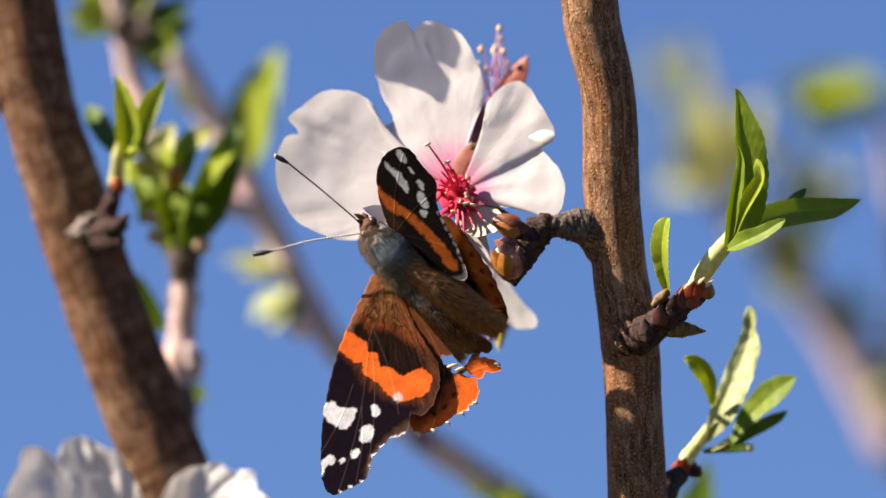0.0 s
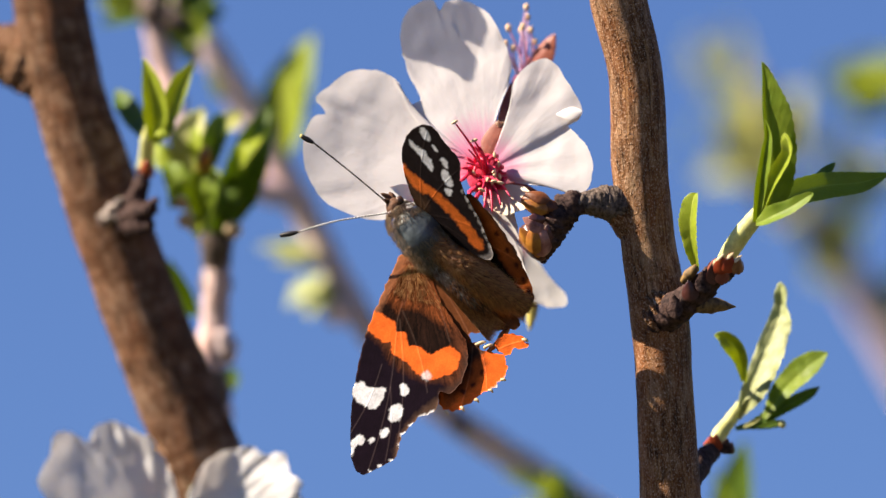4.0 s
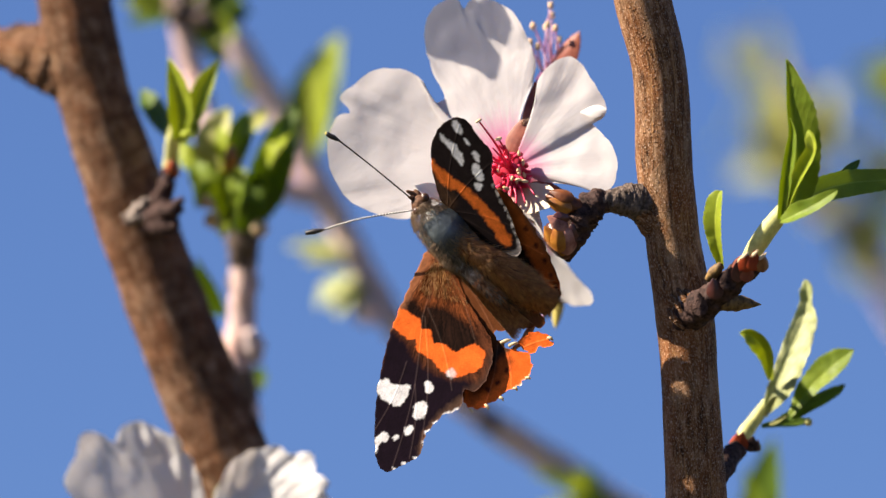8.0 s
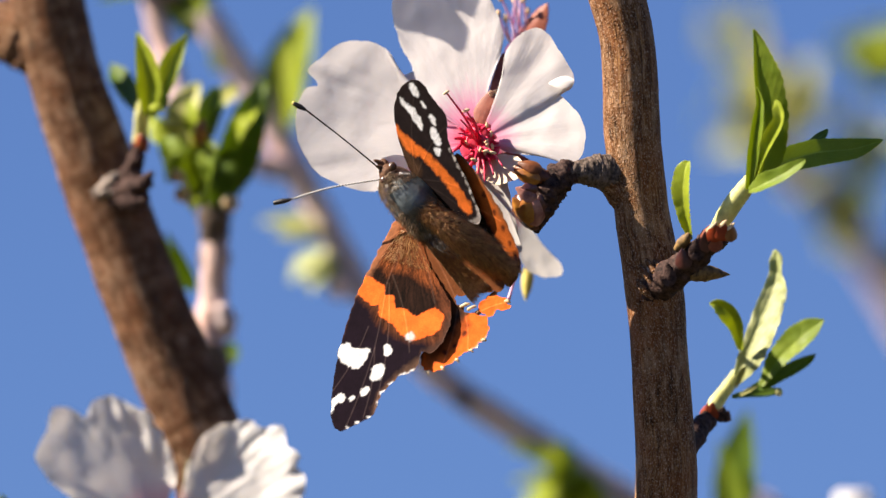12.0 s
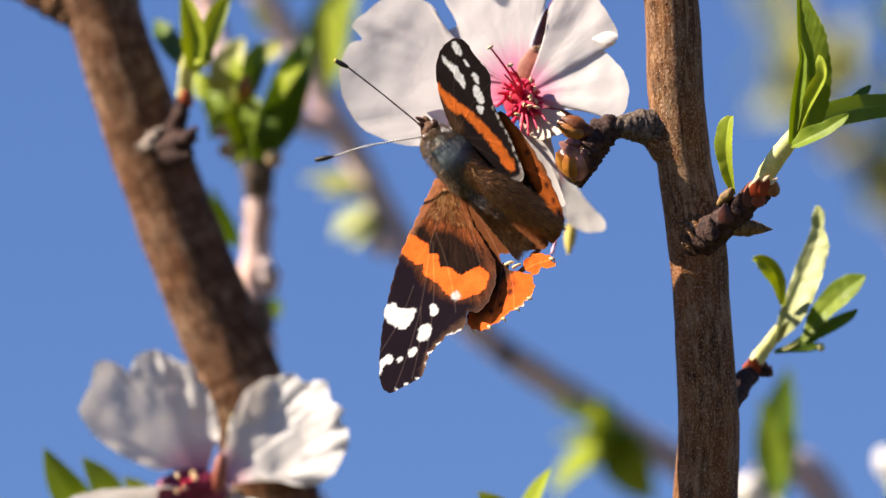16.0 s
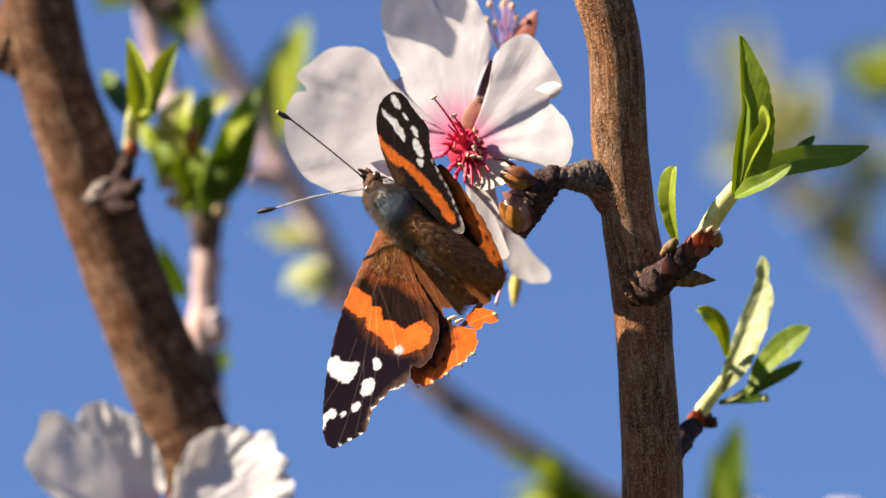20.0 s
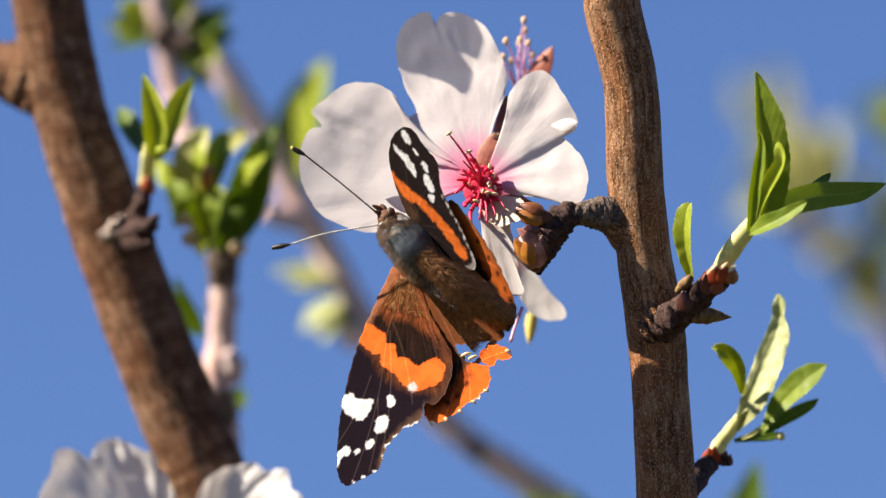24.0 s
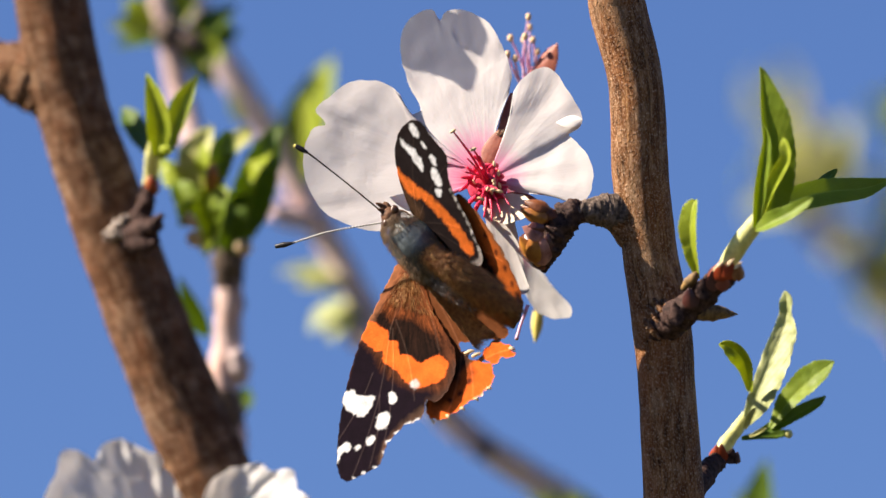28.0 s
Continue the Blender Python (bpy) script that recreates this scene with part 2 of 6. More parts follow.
LEAF_BRIGHT = leafy("leaf_young", (0.28, 0.36, 0.02), (0.42, 0.47, 0.045), (0.70, 0.76, 0.04), 0.42)
LEAF_PALE = leafy("leaf_pale", (0.38, 0.44, 0.15), (0.60, 0.62, 0.33), (0.5, 0.6, 0.15), 0.25)
LEAF_CREAM = leafy("leaf_cream", (0.36, 0.38, 0.09), (0.54, 0.53, 0.2), (0.5, 0.5, 0.1), 0.2)
LEAF_FAR = leafy("leaf_yellow", (0.44, 0.46, 0.10), (0.60, 0.58, 0.22), (0.62, 0.66, 0.14))
PETAL = petaly("petal", (0.77, 0.735, 0.725), (0.80, 0.32, 0.50), (0.72, 0.03, 0.12), 0.34, 0.0)
PETAL_COOL = petaly("petal_white", (0.86, 0.84, 0.82), (0.74, 0.42, 0.52), (0.46, 0.06, 0.17), 0.48, -0.02)
PETAL_CREAM = petaly("petal_cream", (0.85, 0.74, 0.55), (0.84, 0.50, 0.46), (0.55, 0.10, 0.12), 0.3, 0.1)
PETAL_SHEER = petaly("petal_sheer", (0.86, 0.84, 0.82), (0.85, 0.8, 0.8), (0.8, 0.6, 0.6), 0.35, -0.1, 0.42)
SEPAL = plain("sepal", (0.15, 0.035, 0.025), (0.34, 0.11, 0.065), 0.5, 0.3, 500)
FILAMENT = plain("filament", (0.66, 0.012, 0.06), (0.80, 0.06, 0.16), 0.4, 0.4, 500, 0.0001, 0.2)
FILAMENT_PALE = plain("filament_pale", (0.80, 0.38, 0.62), (0.88, 0.68, 0.80), 0.4, 0.4, 500, 0.0001, 0.2)
ANTHER = plain("anther", (0.62, 0.36, 0.15), (0.84, 0.64, 0.42), 0.6, 0.3, 1500, 0.0002)
CUP_DARK = plain("flower_cup_dark", (0.09, 0.008, 0.02), (0.24, 0.025, 0.07), 0.5, 0.3, 700)
CUP = plain("flower_cup", (0.55, 0.02, 0.06), (0.75, 0.10, 0.18), 0.5, 0.3, 700)
PETAL_BUD = plain("petal_bud", (0.80, 0.76, 0.74), (0.86, 0.83, 0.80), 0.5, 0.3, 300, 0.0002, 0.3)
WING = scaled_wing()
THORAX = plain("thorax_skin", (0.03, 0.04, 0.046), (0.12, 0.145, 0.155), 0.45, 0.5, 700, 0.0002)
ABDOMEN = plain("abdomen_skin", (0.018, 0.012, 0.01), (0.09, 0.06, 0.045), 0.5, 0.3, 900, 0.0004)
FUR = plain("fur", (0.25, 0.085, 0.032), (0.62, 0.30, 0.14), 0.5, 0.4, 1500, 0.0001, 0.15)
FUR_GOLD = plain("fur_gold", (0.48, 0.21, 0.065), (0.82, 0.48, 0.19), 0.4, 0.5, 1500, 0.0001, 0.2)
FUR_TAN = plain("fur_tan", (0.50, 0.34, 0.21), (0.72, 0.56, 0.40), 0.5, 0.4, 1500, 0.0001, 0.4)
FUR_DARK = plain("fur_dark", (0.02, 0.012, 0.009), (0.09, 0.05, 0.03), 0.5, 0.4, 1500, 0.0001)
FUR_ASH = plain("fur_ash", (0.20, 0.20, 0.20), (0.50, 0.48, 0.46), 0.5, 0.4, 900, 0.0001, 0.1)
FUR_GREY = plain("fur_grey", (0.17, 0.14, 0.10), (0.38, 0.33, 0.25), 0.6, 0.3, 900, 0.0001, 0.15)
BLACK = plain("black_horn", (0.008, 0.007, 0.007), (0.03, 0.026, 0.024), 0.4, 0.4, 900)
FEELER = plain("feeler_skin", (0.03, 0.02, 0.014), (0.12, 0.085, 0.06), 0.5, 0.4, 2200)
WHITE_RING = plain("white_ring", (0.6, 0.6, 0.58), (0.8, 0.8, 0.78), 0.6, 0.3, 900)
YELLOW_TIP = plain("yellow_tip", (0.5, 0.42, 0.08), (0.65, 0.55, 0.16), 0.5, 0.3, 900)
EYE_SKIN = plain("compound_eye", (0.05, 0.025, 0.015), (0.10, 0.05, 0.03), 0.2, 0.6, 2500)
GROUND = plain("meadow_ground", (0.034, 0.034, 0.014), (0.062, 0.055, 0.026), 0.9, 0.2, 9, 0.02)


# ---- builders; all lengths in millimetres of the bough's frame ----
def thing(name, label, category, group="", kind="", origin=(0, 0, 0)):
    ob = new(name)
    ob.empty_display_size = 0.005
    ob.matrix_world = BOUGH @ Matrix.Translation(Vector(origin) * MM)
    ob["o"] = origin
    return tagged(ob, label, category, group, kind)


def origin_of(ob):
    return np.array(ob["o"][:]) if "o" in ob else np.zeros(3)


def part(name, verts, faces, mat, parent, label="", origin=None, attrs=None, uv=None, smooth=True):
    """One mesh under a thing or under a part."""
    verts = np.asarray(verts, float)
    at = origin_of(parent) if origin is None else np.array(origin, float)
    me = bpy.data.meshes.new(name)
    me.from_pydata(((verts - at) * MM).tolist(), [], [tuple(int(i) for i in f) for f in faces])
    me.materials.append(mat)
    if smooth:
        me.polygons.foreach_set("use_smooth", np.ones(len(me.polygons), bool))
    for key, val in (attrs or {}).items():
        val = np.asarray(val, np.float32)
        if val.ndim == 2:
            a = me.attributes.new(key, "FLOAT_COLOR", "POINT")
            a.data.foreach_set("color", np.c_[val, np.ones(len(val), np.float32)].ravel())
        else:
            a = me.attributes.new(key, "FLOAT", "POINT")
            a.data.foreach_set("value", val)
    if uv is not None:
        lay = me.uv_layers.new(name="UVMap")
        idx = np.zeros(len(me.loops), np.int32)
        me.loops.foreach_get("vertex_index", idx)
        lay.data.foreach_set("uv", np.asarray(uv, np.float32)[idx].ravel())
    me.update()
    ob = new(name, me)
    ob["o"] = tuple(float(v) for v in at)
    ob.parent = parent
    ob.location = Vector((at - origin_of(parent)) * MM)
    if label:
        ob["label"] = label
    return ob


def smoothed(pts, n, closed=False):
    """n points along a smooth curve through pts."""
    p = np.asarray(pts, float)
    m = len(p)
    out = []
    total = m if closed else m - 1
    for u in np.linspace(0, total, n, endpoint=not closed):
        i = min(int(u), total - 1)
        f = u - i
        ids = [(i + k) % m if closed else min(max(i + k, 0), m - 1) for k in (-1, 0, 1, 2)]
        a, b, c, d = p[ids]
        out.append(0.5 * (2 * b + (c - a) * f + (2 * a - 5 * b + 4 * c - d) * f * f + (3 * b - a - 3 * c + d) * f ** 3))
    return np.array(out)


def wobble(p, scale, seed=0.0):
    return noise.noise(Vector((p[0] * scale + seed, p[1] * scale + seed * 0.7, p[2] * scale - seed)))


def tube_data(pts, radii, sides=16, rings=40, lump=0.0, grain=0.35, seed=0.0, flat=1.0, pitch=0.0, scar=0.12):
    c = smoothed(pts, rings)
    r = np.interp(np.linspace(0, 1, rings), np.linspace(0, 1, len(radii)), radii)
    t = np.gradient(c, axis=0)
    t /= np.linalg.norm(t, axis=1)[:, None] + 1e-9
    ref = np.array((0.13, -0.97, 0.2))
    verts, uv = [], []
    mid = float(np.median(radii))
    run = np.r_[0, np.cumsum(np.linalg.norm(np.diff(c, axis=0), axis=1))]
    for i in range(rings):
        s = np.cross(t[i], ref)
        s /= np.linalg.norm(s) + 1e-9
        n = np.cross(s, t[i])
        for j in range(sides):
            a = 2 * math.pi * j / sides
            d = s * math.cos(a) + n * math.sin(a) * flat
            q = c[i] + d * r[i]
            k = 1 + (lump * wobble(q, grain, seed) + 0.5 * lump * wobble(q, grain * 3.1, seed + 5)) / max(r[i], 0.2) if lump else 1
            if pitch:
                k *= 1 + scar * (((run[i] + 0.25 * math.sin(a * 2 + i)) / pitch) % 1.0 - 0.5)
            verts.append(c[i] + d * r[i] * k)
            uv.append((abs(j / sides * 2 - 1) * math.pi * mid, run[i]))
    faces = [(i * sides + j, (i + 1) * sides + j, (i + 1) * sides + (j + 1) % sides, i * sides + (j + 1) % sides)
             for i in range(rings - 1) for j in range(sides)]
    verts += [c[0], c[-1]]
    uv += [(0, 0), (0, run[-1])]
    k = len(verts)
    faces += [(k - 2, j, (j + 1) % sides) for j in range(sides)]
    e = (rings - 1) * sides
    faces += [(k - 1, e + (j + 1) % sides, e + j) for j in range(sides)]
    return np.array(verts), faces, uv


def tube(name, pts, radii, mat, parent, label="", **kw):
    v, f, uv = tube_data(pts, radii, **kw)
    return part(name, v, f, mat, parent, label, uv=uv)


def merged(chunks):
    verts, faces, uvs, n = [], [], [], 0
    for v, f, *uv in chunks:
        verts.append(np.asarray(v))
        faces += [tuple(i + n for i in q) for q in f]
        uvs += list(uv[0]) if uv else [(0, 0)] * len(v)
        n += len(v)
    return np.concatenate(verts), faces, uvs


def ball_data(centre, size, axis=(0, 0, 1), seg=20, rings=14, lump=0.0, seed=0.0):
    ax = Vector(axis).normalized()
    rot = ax.to_track_quat("Z", "Y").to_matrix()
    verts = []
    for i in range(rings + 1):
        th = math.pi * i / rings
        for j in range(seg):
            ph = 2 * math.pi * j / seg
            v = Vector((size[0] * math.sin(th) * math.cos(ph), size[1] * math.sin(th) * math.sin(ph), size[2] * math.cos(th)))
            q = np.array(rot @ v) + np.array(centre)
            if lump:
                q += (q - np.array(centre)) * lump * wobble(q, 0.9, seed)
            verts.append(q)
    faces = [(i * seg + j, (i + 1) * seg + j, (i + 1) * seg + (j + 1) % seg, i * seg + (j + 1) % seg)
             for i in range(rings) for j in range(seg)]
    return np.array(verts), faces


def ball(name, centre, size, mat, parent, label="", **kw):
    v, f = ball_data(centre, size, **kw)
    return part(name, v, f, mat, parent, label)


def sheet(name, grid, thick, mat, parent, label="", along=None, across=None, origin=None):
    """A thin leaf of real thickness from a grid of places."""
    nu, nv, _ = grid.shape
    du = np.gradient(grid, axis=0)
    dv = np.gradient(grid, axis=1)
    n = np.cross(du.reshape(-1, 3), dv.reshape(-1, 3))
    n /= np.linalg.norm(n, axis=1)[:, None] + 1e-9
    p = grid.reshape(-1, 3)
    body = np.full((nu, nv), 1.0)
    body[0], body[-1], body[:, 0], body[:, -1] = 0.12, 0.12, 0.12, 0.12
    half = n * thick / 2 * body.reshape(-1, 1)
    verts = np.concatenate([p + half, p - half])
    k = nu * nv
    faces = []
    for i in range(nu - 1):
        for j in range(nv - 1):
            a, b, c, d = i * nv + j, i * nv + j + 1, (i + 1) * nv + j + 1, (i + 1) * nv + j
            faces += [(a, d, c, b), (k + a, k + b, k + c, k + d)]
    rim = [(0, j) for j in range(nv)] + [(i, nv - 1) for i in range(1, nu)] + [(nu - 1, j) for j in range(nv - 2, -1, -1)] + [(i, 0) for i in range(nu - 2, 0, -1)]
    ids = [i * nv + j for i, j in rim]
    m = len(ids)             # the edge has its own corners, so that it stays crisp
    verts = np.concatenate([verts, verts[ids], verts[[k + i for i in ids]]])
    for a in range(m):
        b = (a + 1) % m
        faces.append((2 * k + a, 2 * k + b, 2 * k + m + b, 2 * k + m + a))
    at = {key: np.concatenate([np.tile(val.ravel(), 2), np.tile(val.ravel()[ids], 2)]) for key, val in (("along", along), ("across", across))}
    return part(name, verts, faces, mat, parent, label, attrs=at, origin=origin)


def leaf(base, tip, width, mat, parent, face=(0, -1, 0.2), fold=0.25, curl=0.06, twist=0.0, saw=0.03, seed=0.0, label="", peak=0.85, bend=0.0, rows=34, half=5, name="leaf"):
    """A lance-shaped blade with a folded midrib, toothed edge and a bent tip."""
    base, tip = np.array(base, float), np.array(tip, float)
    ax = tip - base
    length = np.linalg.norm(ax)
    ax = ax / length
    f0 = np.array(face, float)
    f0 -= ax * f0.dot(ax)
    f0 /= np.linalg.norm(f0)
    side0 = np.cross(ax, f0)
    nv = 2 * half + 1
    g = np.zeros((rows, nv, 3))
    al, ac = np.zeros((rows, nv)), np.zeros((rows, nv))
    for i in range(rows):
        s = i / (rows - 1)
        a = twist * s
        sd = side0 * math.cos(a) + f0 * math.sin(a)
        fc = f0 * math.cos(a) - side0 * math.sin(a)
        w = width / 2 * max(0.02, math.sin(math.pi * min(1, s ** peak * 0.97 + 0.03)) ** 0.85)
        tooth = 1 + (saw * (1 if i % 2 else -1) if 2 < i < rows - 2 else 0)
        mid = base + ax * length * s + f0 * curl * length * math.sin(math.pi * s) + side0 * bend * length * math.sin(math.pi * s)
        for j in range(nv):
            v = (j - half) / half
            q = mid + sd * w * v * (tooth if abs(v) > 0.9 else 1) + fc * fold * w * abs(v) ** 1.3
            g[i, j] = q + fc * 0.03 * width * wobble(q, 0.35, seed + 3)
            al[i, j], ac[i, j] = s, abs(v)
    return sheet(name, g, max(0.1, 0.02 * width), mat, parent, label, al, ac)


def blade(spine, left, right, mat, parent, lift=(0.3, 0.3), face=(0, -1, 0.2), saw=0.05, wave=0.1, seed=0.0, label="", rows=56, half=6, twist=0.0, name="leaf"):
    """A leaf along a bent spine, with a breadth and a lift of its own for each half, toothed and wavy rims."""
    c = smoothed(spine, rows)
    t = np.gradient(c, axis=0)
    t /= np.linalg.norm(t, axis=1)[:, None] + 1e-9
    s = np.linspace(0, 1, rows)
    wl = np.interp(s, np.linspace(0, 1, len(left)), left)
    wr = np.interp(s, np.linspace(0, 1, len(right)), right)
    soft = np.array((0.25, 0.5, 0.25))
    for w in (wl, wr):
        for _ in range(4):
            w[1:-1] = np.convolve(w, soft, mode="valid")
    nv = 2 * half + 1
    g = np.zeros((rows, nv, 3))
    al, ac = np.zeros((rows, nv)), np.zeros((rows, nv))
    big = max(max(left), max(right))
    for i in range(rows):
        f = np.array(face, float)
        f -= t[i] * f.dot(t[i])
        f /= np.linalg.norm(f) + 1e-9
        sd = np.cross(t[i], f)
        a = twist * s[i]
        sd, f = sd * math.cos(a) + f * math.sin(a), f * math.cos(a) - sd * math.sin(a)
        for j in range(nv):
            v = (j - half) / half
            w, up = (wr[i], lift[1]) if v > 0 else (wl[i], lift[0])
            tooth = 1 + (saw * (0.6 if i % 3 else -1) if abs(v) > 0.95 and 2 < i < rows - 3 else 0)
            q = c[i] + sd * w * v * tooth + f * up * w * abs(v) ** 1.35
            ripple = wave * big * (abs(v) ** 2 * wobble(q, 0.55, seed) + 0.35 * wobble(q, 0.9, seed + 3))
            g[i, j] = q + f * ripple - f * 0.03 * big * math.exp(-(v / 0.12) ** 2)
            al[i, j], ac[i, j] = s[i], abs(v)
    return sheet(name, g, max(0.09, 0.05 * big), mat, parent, label, al, ac)


def petal(base, outline, mat, parent, cup=0.0, ruffle=0.4, edge=0.5, lean=None, seed=0.0, label="", n=72, rows=26, crease=None, name="petal"):
    """A petal that opens from its claw to a rounded, notched rim; outline runs round the rim from side to side."""
    base = np.array(base, float)
    rim = smoothed(outline, n)
    for j in range(n):
        rim[j, 0] += 0.22 * wobble(rim[j], 0.7, seed + 20)
        rim[j, 2] += 0.22 * wobble(rim[j], 0.7, seed + 30)
    if crease:               # a fold that runs out from the claw, with a slope on either side
        cx, cz, above, below = crease
        d = -cz * (rim[:, 0] - base[0]) + cx * (rim[:, 2] - base[2])
        rim[:, 1] = base[1] + np.where(d > 0, above, below) * d
    elif lean:
        rim[:, 1] = base[1] + lean[0] * (rim[:, 0] - base[0]) + lean[1] * (rim[:, 2] - base[2])
    span = np.linalg.norm(rim - base, axis=1).max()
    turn = np.unwrap(np.arctan2(rim[:, 2] - base[2], rim[:, 0] - base[0]))
    reach = np.hypot(rim[:, 0] - base[0], rim[:, 2] - base[2])
    w = n // 4 | 1

    def calm(v):
        return np.convolve(np.pad(v, w // 2, mode="edge"), np.ones(w) / w, mode="valid")

    even, soft_reach, soft_depth = calm(turn), calm(reach), rim[:, 1] - base[1] if crease else calm(rim[:, 1] - base[1])
    g = np.zeros((rows, n, 3))
    al, ac = np.zeros((rows, n)), np.zeros((rows, n))
    for i in range(rows):
        s = 0.02 + 0.98 * (i / (rows - 1)) ** 0.8
        for j in range(n):
            k = s ** 4         # the rim's notches fade inwards
            th, far = even[j] + (turn[j] - even[j]) * k, s * (soft_reach[j] + (reach[j] - soft_reach[j]) * k)
            q = base + np.array((far * math.cos(th), s * (soft_depth[j] + (rim[j, 1] - base[1] - soft_depth[j]) * k), far * math.sin(th)))
            u = j / (n - 1)
            h = np.linalg.norm(q - base) / span
            y = cup * math.sin(math.pi * 0.92 * min(1, h)) * math.sin(math.pi * u)
            y += ruffle * h * (1.5 * wobble(q, 0.11, seed) + 0.7 * wobble(q, 0.3, seed + 9) + 0.16 * wobble(q, 0.95, seed + 2)) + edge * s ** 5 * wobble(rim[j], 0.45, seed + 4)
            g[i, j] = q + np.array((0, y, 0))
            al[i, j], ac[i, j] = h, u
    return sheet(name, g, 0.07, mat, parent, label, al, ac)


def inside(poly, pts):
    x, y = pts[:, 0], pts[:, 1]
    hit = np.zeros(len(pts), bool)
    for (x1, y1), (x2, y2) in zip(poly, np.roll(poly, -1, axis=0)):
        c = (y1 > y) != (y2 > y)
        xs = x1 + (y - y1) * (x2 - x1) / (y2 - y1 + 1e-12)
        hit ^= c & (x < xs)
    return hit


def nearest(poly, pts):
    """The nearest place on a closed outline, and how far it is."""
    best, place = np.full(len(pts), 1e9), pts.copy()
    for a, b in zip(poly, np.roll(poly, -1, axis=0)):
        d = b - a
        t = np.clip(((pts - a) @ d) / (d @ d + 1e-12), 0, 1)
        q = a + t[:, None] * d
        r = np.linalg.norm(pts - q, axis=1)
        m = r < best
        best[m], place[m] = r[m], q[m]
    return place, best


def jitter(pts, scale, amount, seed):
    return np.array([(amount * noise.noise(Vector((x * scale, z * scale, seed))), amount * noise.noise(Vector((x * scale, z * scale, seed + 7)))) for x, z in pts])


def patch(pts, shape, soft=0.12):
    """How much each place lies within a blot of scales: 0 to 1."""
    shape = smoothed(shape, 10 * len(shape), True)
    box = (pts > shape.min(0) - 1).all(1) & (pts < shape.max(0) + 1).all(1)
    out = np.zeros(len(pts))
    if box.any():
        q = pts[box]
        _, r = nearest(shape, q)
        out[box] = np.clip(0.5 + np.where(inside(shape, q), r, -r) / (2 * soft), 0, 1)
    return out


def oval(cx, cz, a, b, turn=0):
    t = radians(turn)
    return [(cx + a * math.cos(k) * math.cos(t) - b * math.sin(k) * math.sin(t), cz + a * math.cos(k) * math.sin(t) + b * math.sin(k) * math.cos(t))
            for k in np.linspace(0, 2 * math.pi, 9)[:-1]]


def wing(name, outline, depth, paint, veins, parent, root, label="", step=0.115, ragged=0.15, thick=0.1, vein=0.5):
    """A wing membrane with raised veins; paint gives the scales' colours."""
    poly = smoothed(outline, 9 * len(outline), True)
    poly = poly + jitter(poly, 1.3, ragged, 2.0)
    lo, hi = poly.min(0), poly.max(0)
    nx, nz = int((hi[0] - lo[0]) / step) + 2, int((hi[1] - lo[1]) / step) + 2
    gx, gz = np.meshgrid(lo[0] + step * np.arange(nx), lo[1] + step * np.arange(nz), indexing="ij")
    p = np.c_[gx.ravel(), gz.ravel()]
    ok = inside(poly, p).reshape(nx, nz)
    cell = ok[:-1, :-1] & ok[1:, :-1] & ok[:-1, 1:] & ok[1:, 1:]
    ids = -np.ones(nx * nz, int)
    quads = []
    for i, j in np.argwhere(cell):
        quads.append((i * nz + j, (i + 1) * nz + j, (i + 1) * nz + j + 1, i * nz + j + 1))
    quads = np.array(quads)
    used = np.unique(quads)
    ids[used] = np.arange(len(used))
    quads = ids[quads]
    p = p[used]
    edges = np.sort(np.concatenate([quads[:, [0, 1]], quads[:, [1, 2]], quads[:, [2, 3]], quads[:, [3, 0]]]), axis=1)
    e, cnt = np.unique(edges, axis=0, return_counts=True)
    rim = e[cnt == 1]
    onrim = np.unique(rim)
    place, r = nearest(poly, p[onrim])
    p[onrim] = np.where((r < 2 * step)[:, None], place, p[onrim])
    q = p + jitter(p, 1.1, 0.25, 11.0) + jitter(p, 3.2, 0.16, 21.0)
    col = paint(q)
    rel = np.zeros(len(p))
    for a, b in veins:
        a, b = np.array(a), np.array(b)
        d = b - a
        t = np.clip(((p - a) @ d) / (d @ d), 0, 1)
        w = np.linalg.norm(p - (a + t[:, None] * d + np.outer(np.sin(t * math.pi) * 0.04 * np.linalg.norm(d), (-d[1], d[0]) / np.linalg.norm(d))), axis=1)
        m = np.exp(-(w / 0.07) ** 2)
        rel = np.maximum(rel, m)
        col = col * (1 + vein * m[:, None]) + np.array((0.07, 0.05, 0.04)) * vein * m[:, None]
    y = depth(p) - 0.02 * rel
    v3 = np.c_[p[:, 0], y, p[:, 1]]
    k = len(v3)
    verts = np.concatenate([v3, v3 + np.array((0, thick, 0))])
    faces = [tuple(f) for f in quads] + [tuple(f[::-1] + k) for f in quads] + [(a, b, b + k, a + k) for a, b in rim]
    return part(name, verts, faces, WING, parent, label, origin=root,
                attrs={"pattern": np.tile(np.clip(col, 0, 1), (2, 1)), "relief": np.tile(rel, 2)})


def blend(col, new_col, m):
    return col * (1 - m[:, None]) + np.array(new_col) * m[:, None]


def fur(name, roots, ways, mat, parent, label="", thick=0.05):
    """Hairs as slim three-sided spikes."""
    verts, faces = [], []
    for a, w in zip(roots, ways):
        w = np.asarray(w, float)
        s = np.cross(w, (0.3, 0.9, 0.2))
        s = s / (np.linalg.norm(s) + 1e-9) * thick
        u = np.cross(w, s)
        u = u / (np.linalg.norm(u) + 1e-9) * thick
        k = len(verts)
        verts += [a + s, a - 0.5 * s + 0.87 * u, a - 0.5 * s - 0.87 * u, a + w]
        faces += [(k, k + 1, k + 3), (k + 1, k + 2, k + 3), (k + 2, k, k + 3)]
    return part(name, np.array(verts), faces, mat, parent, label)


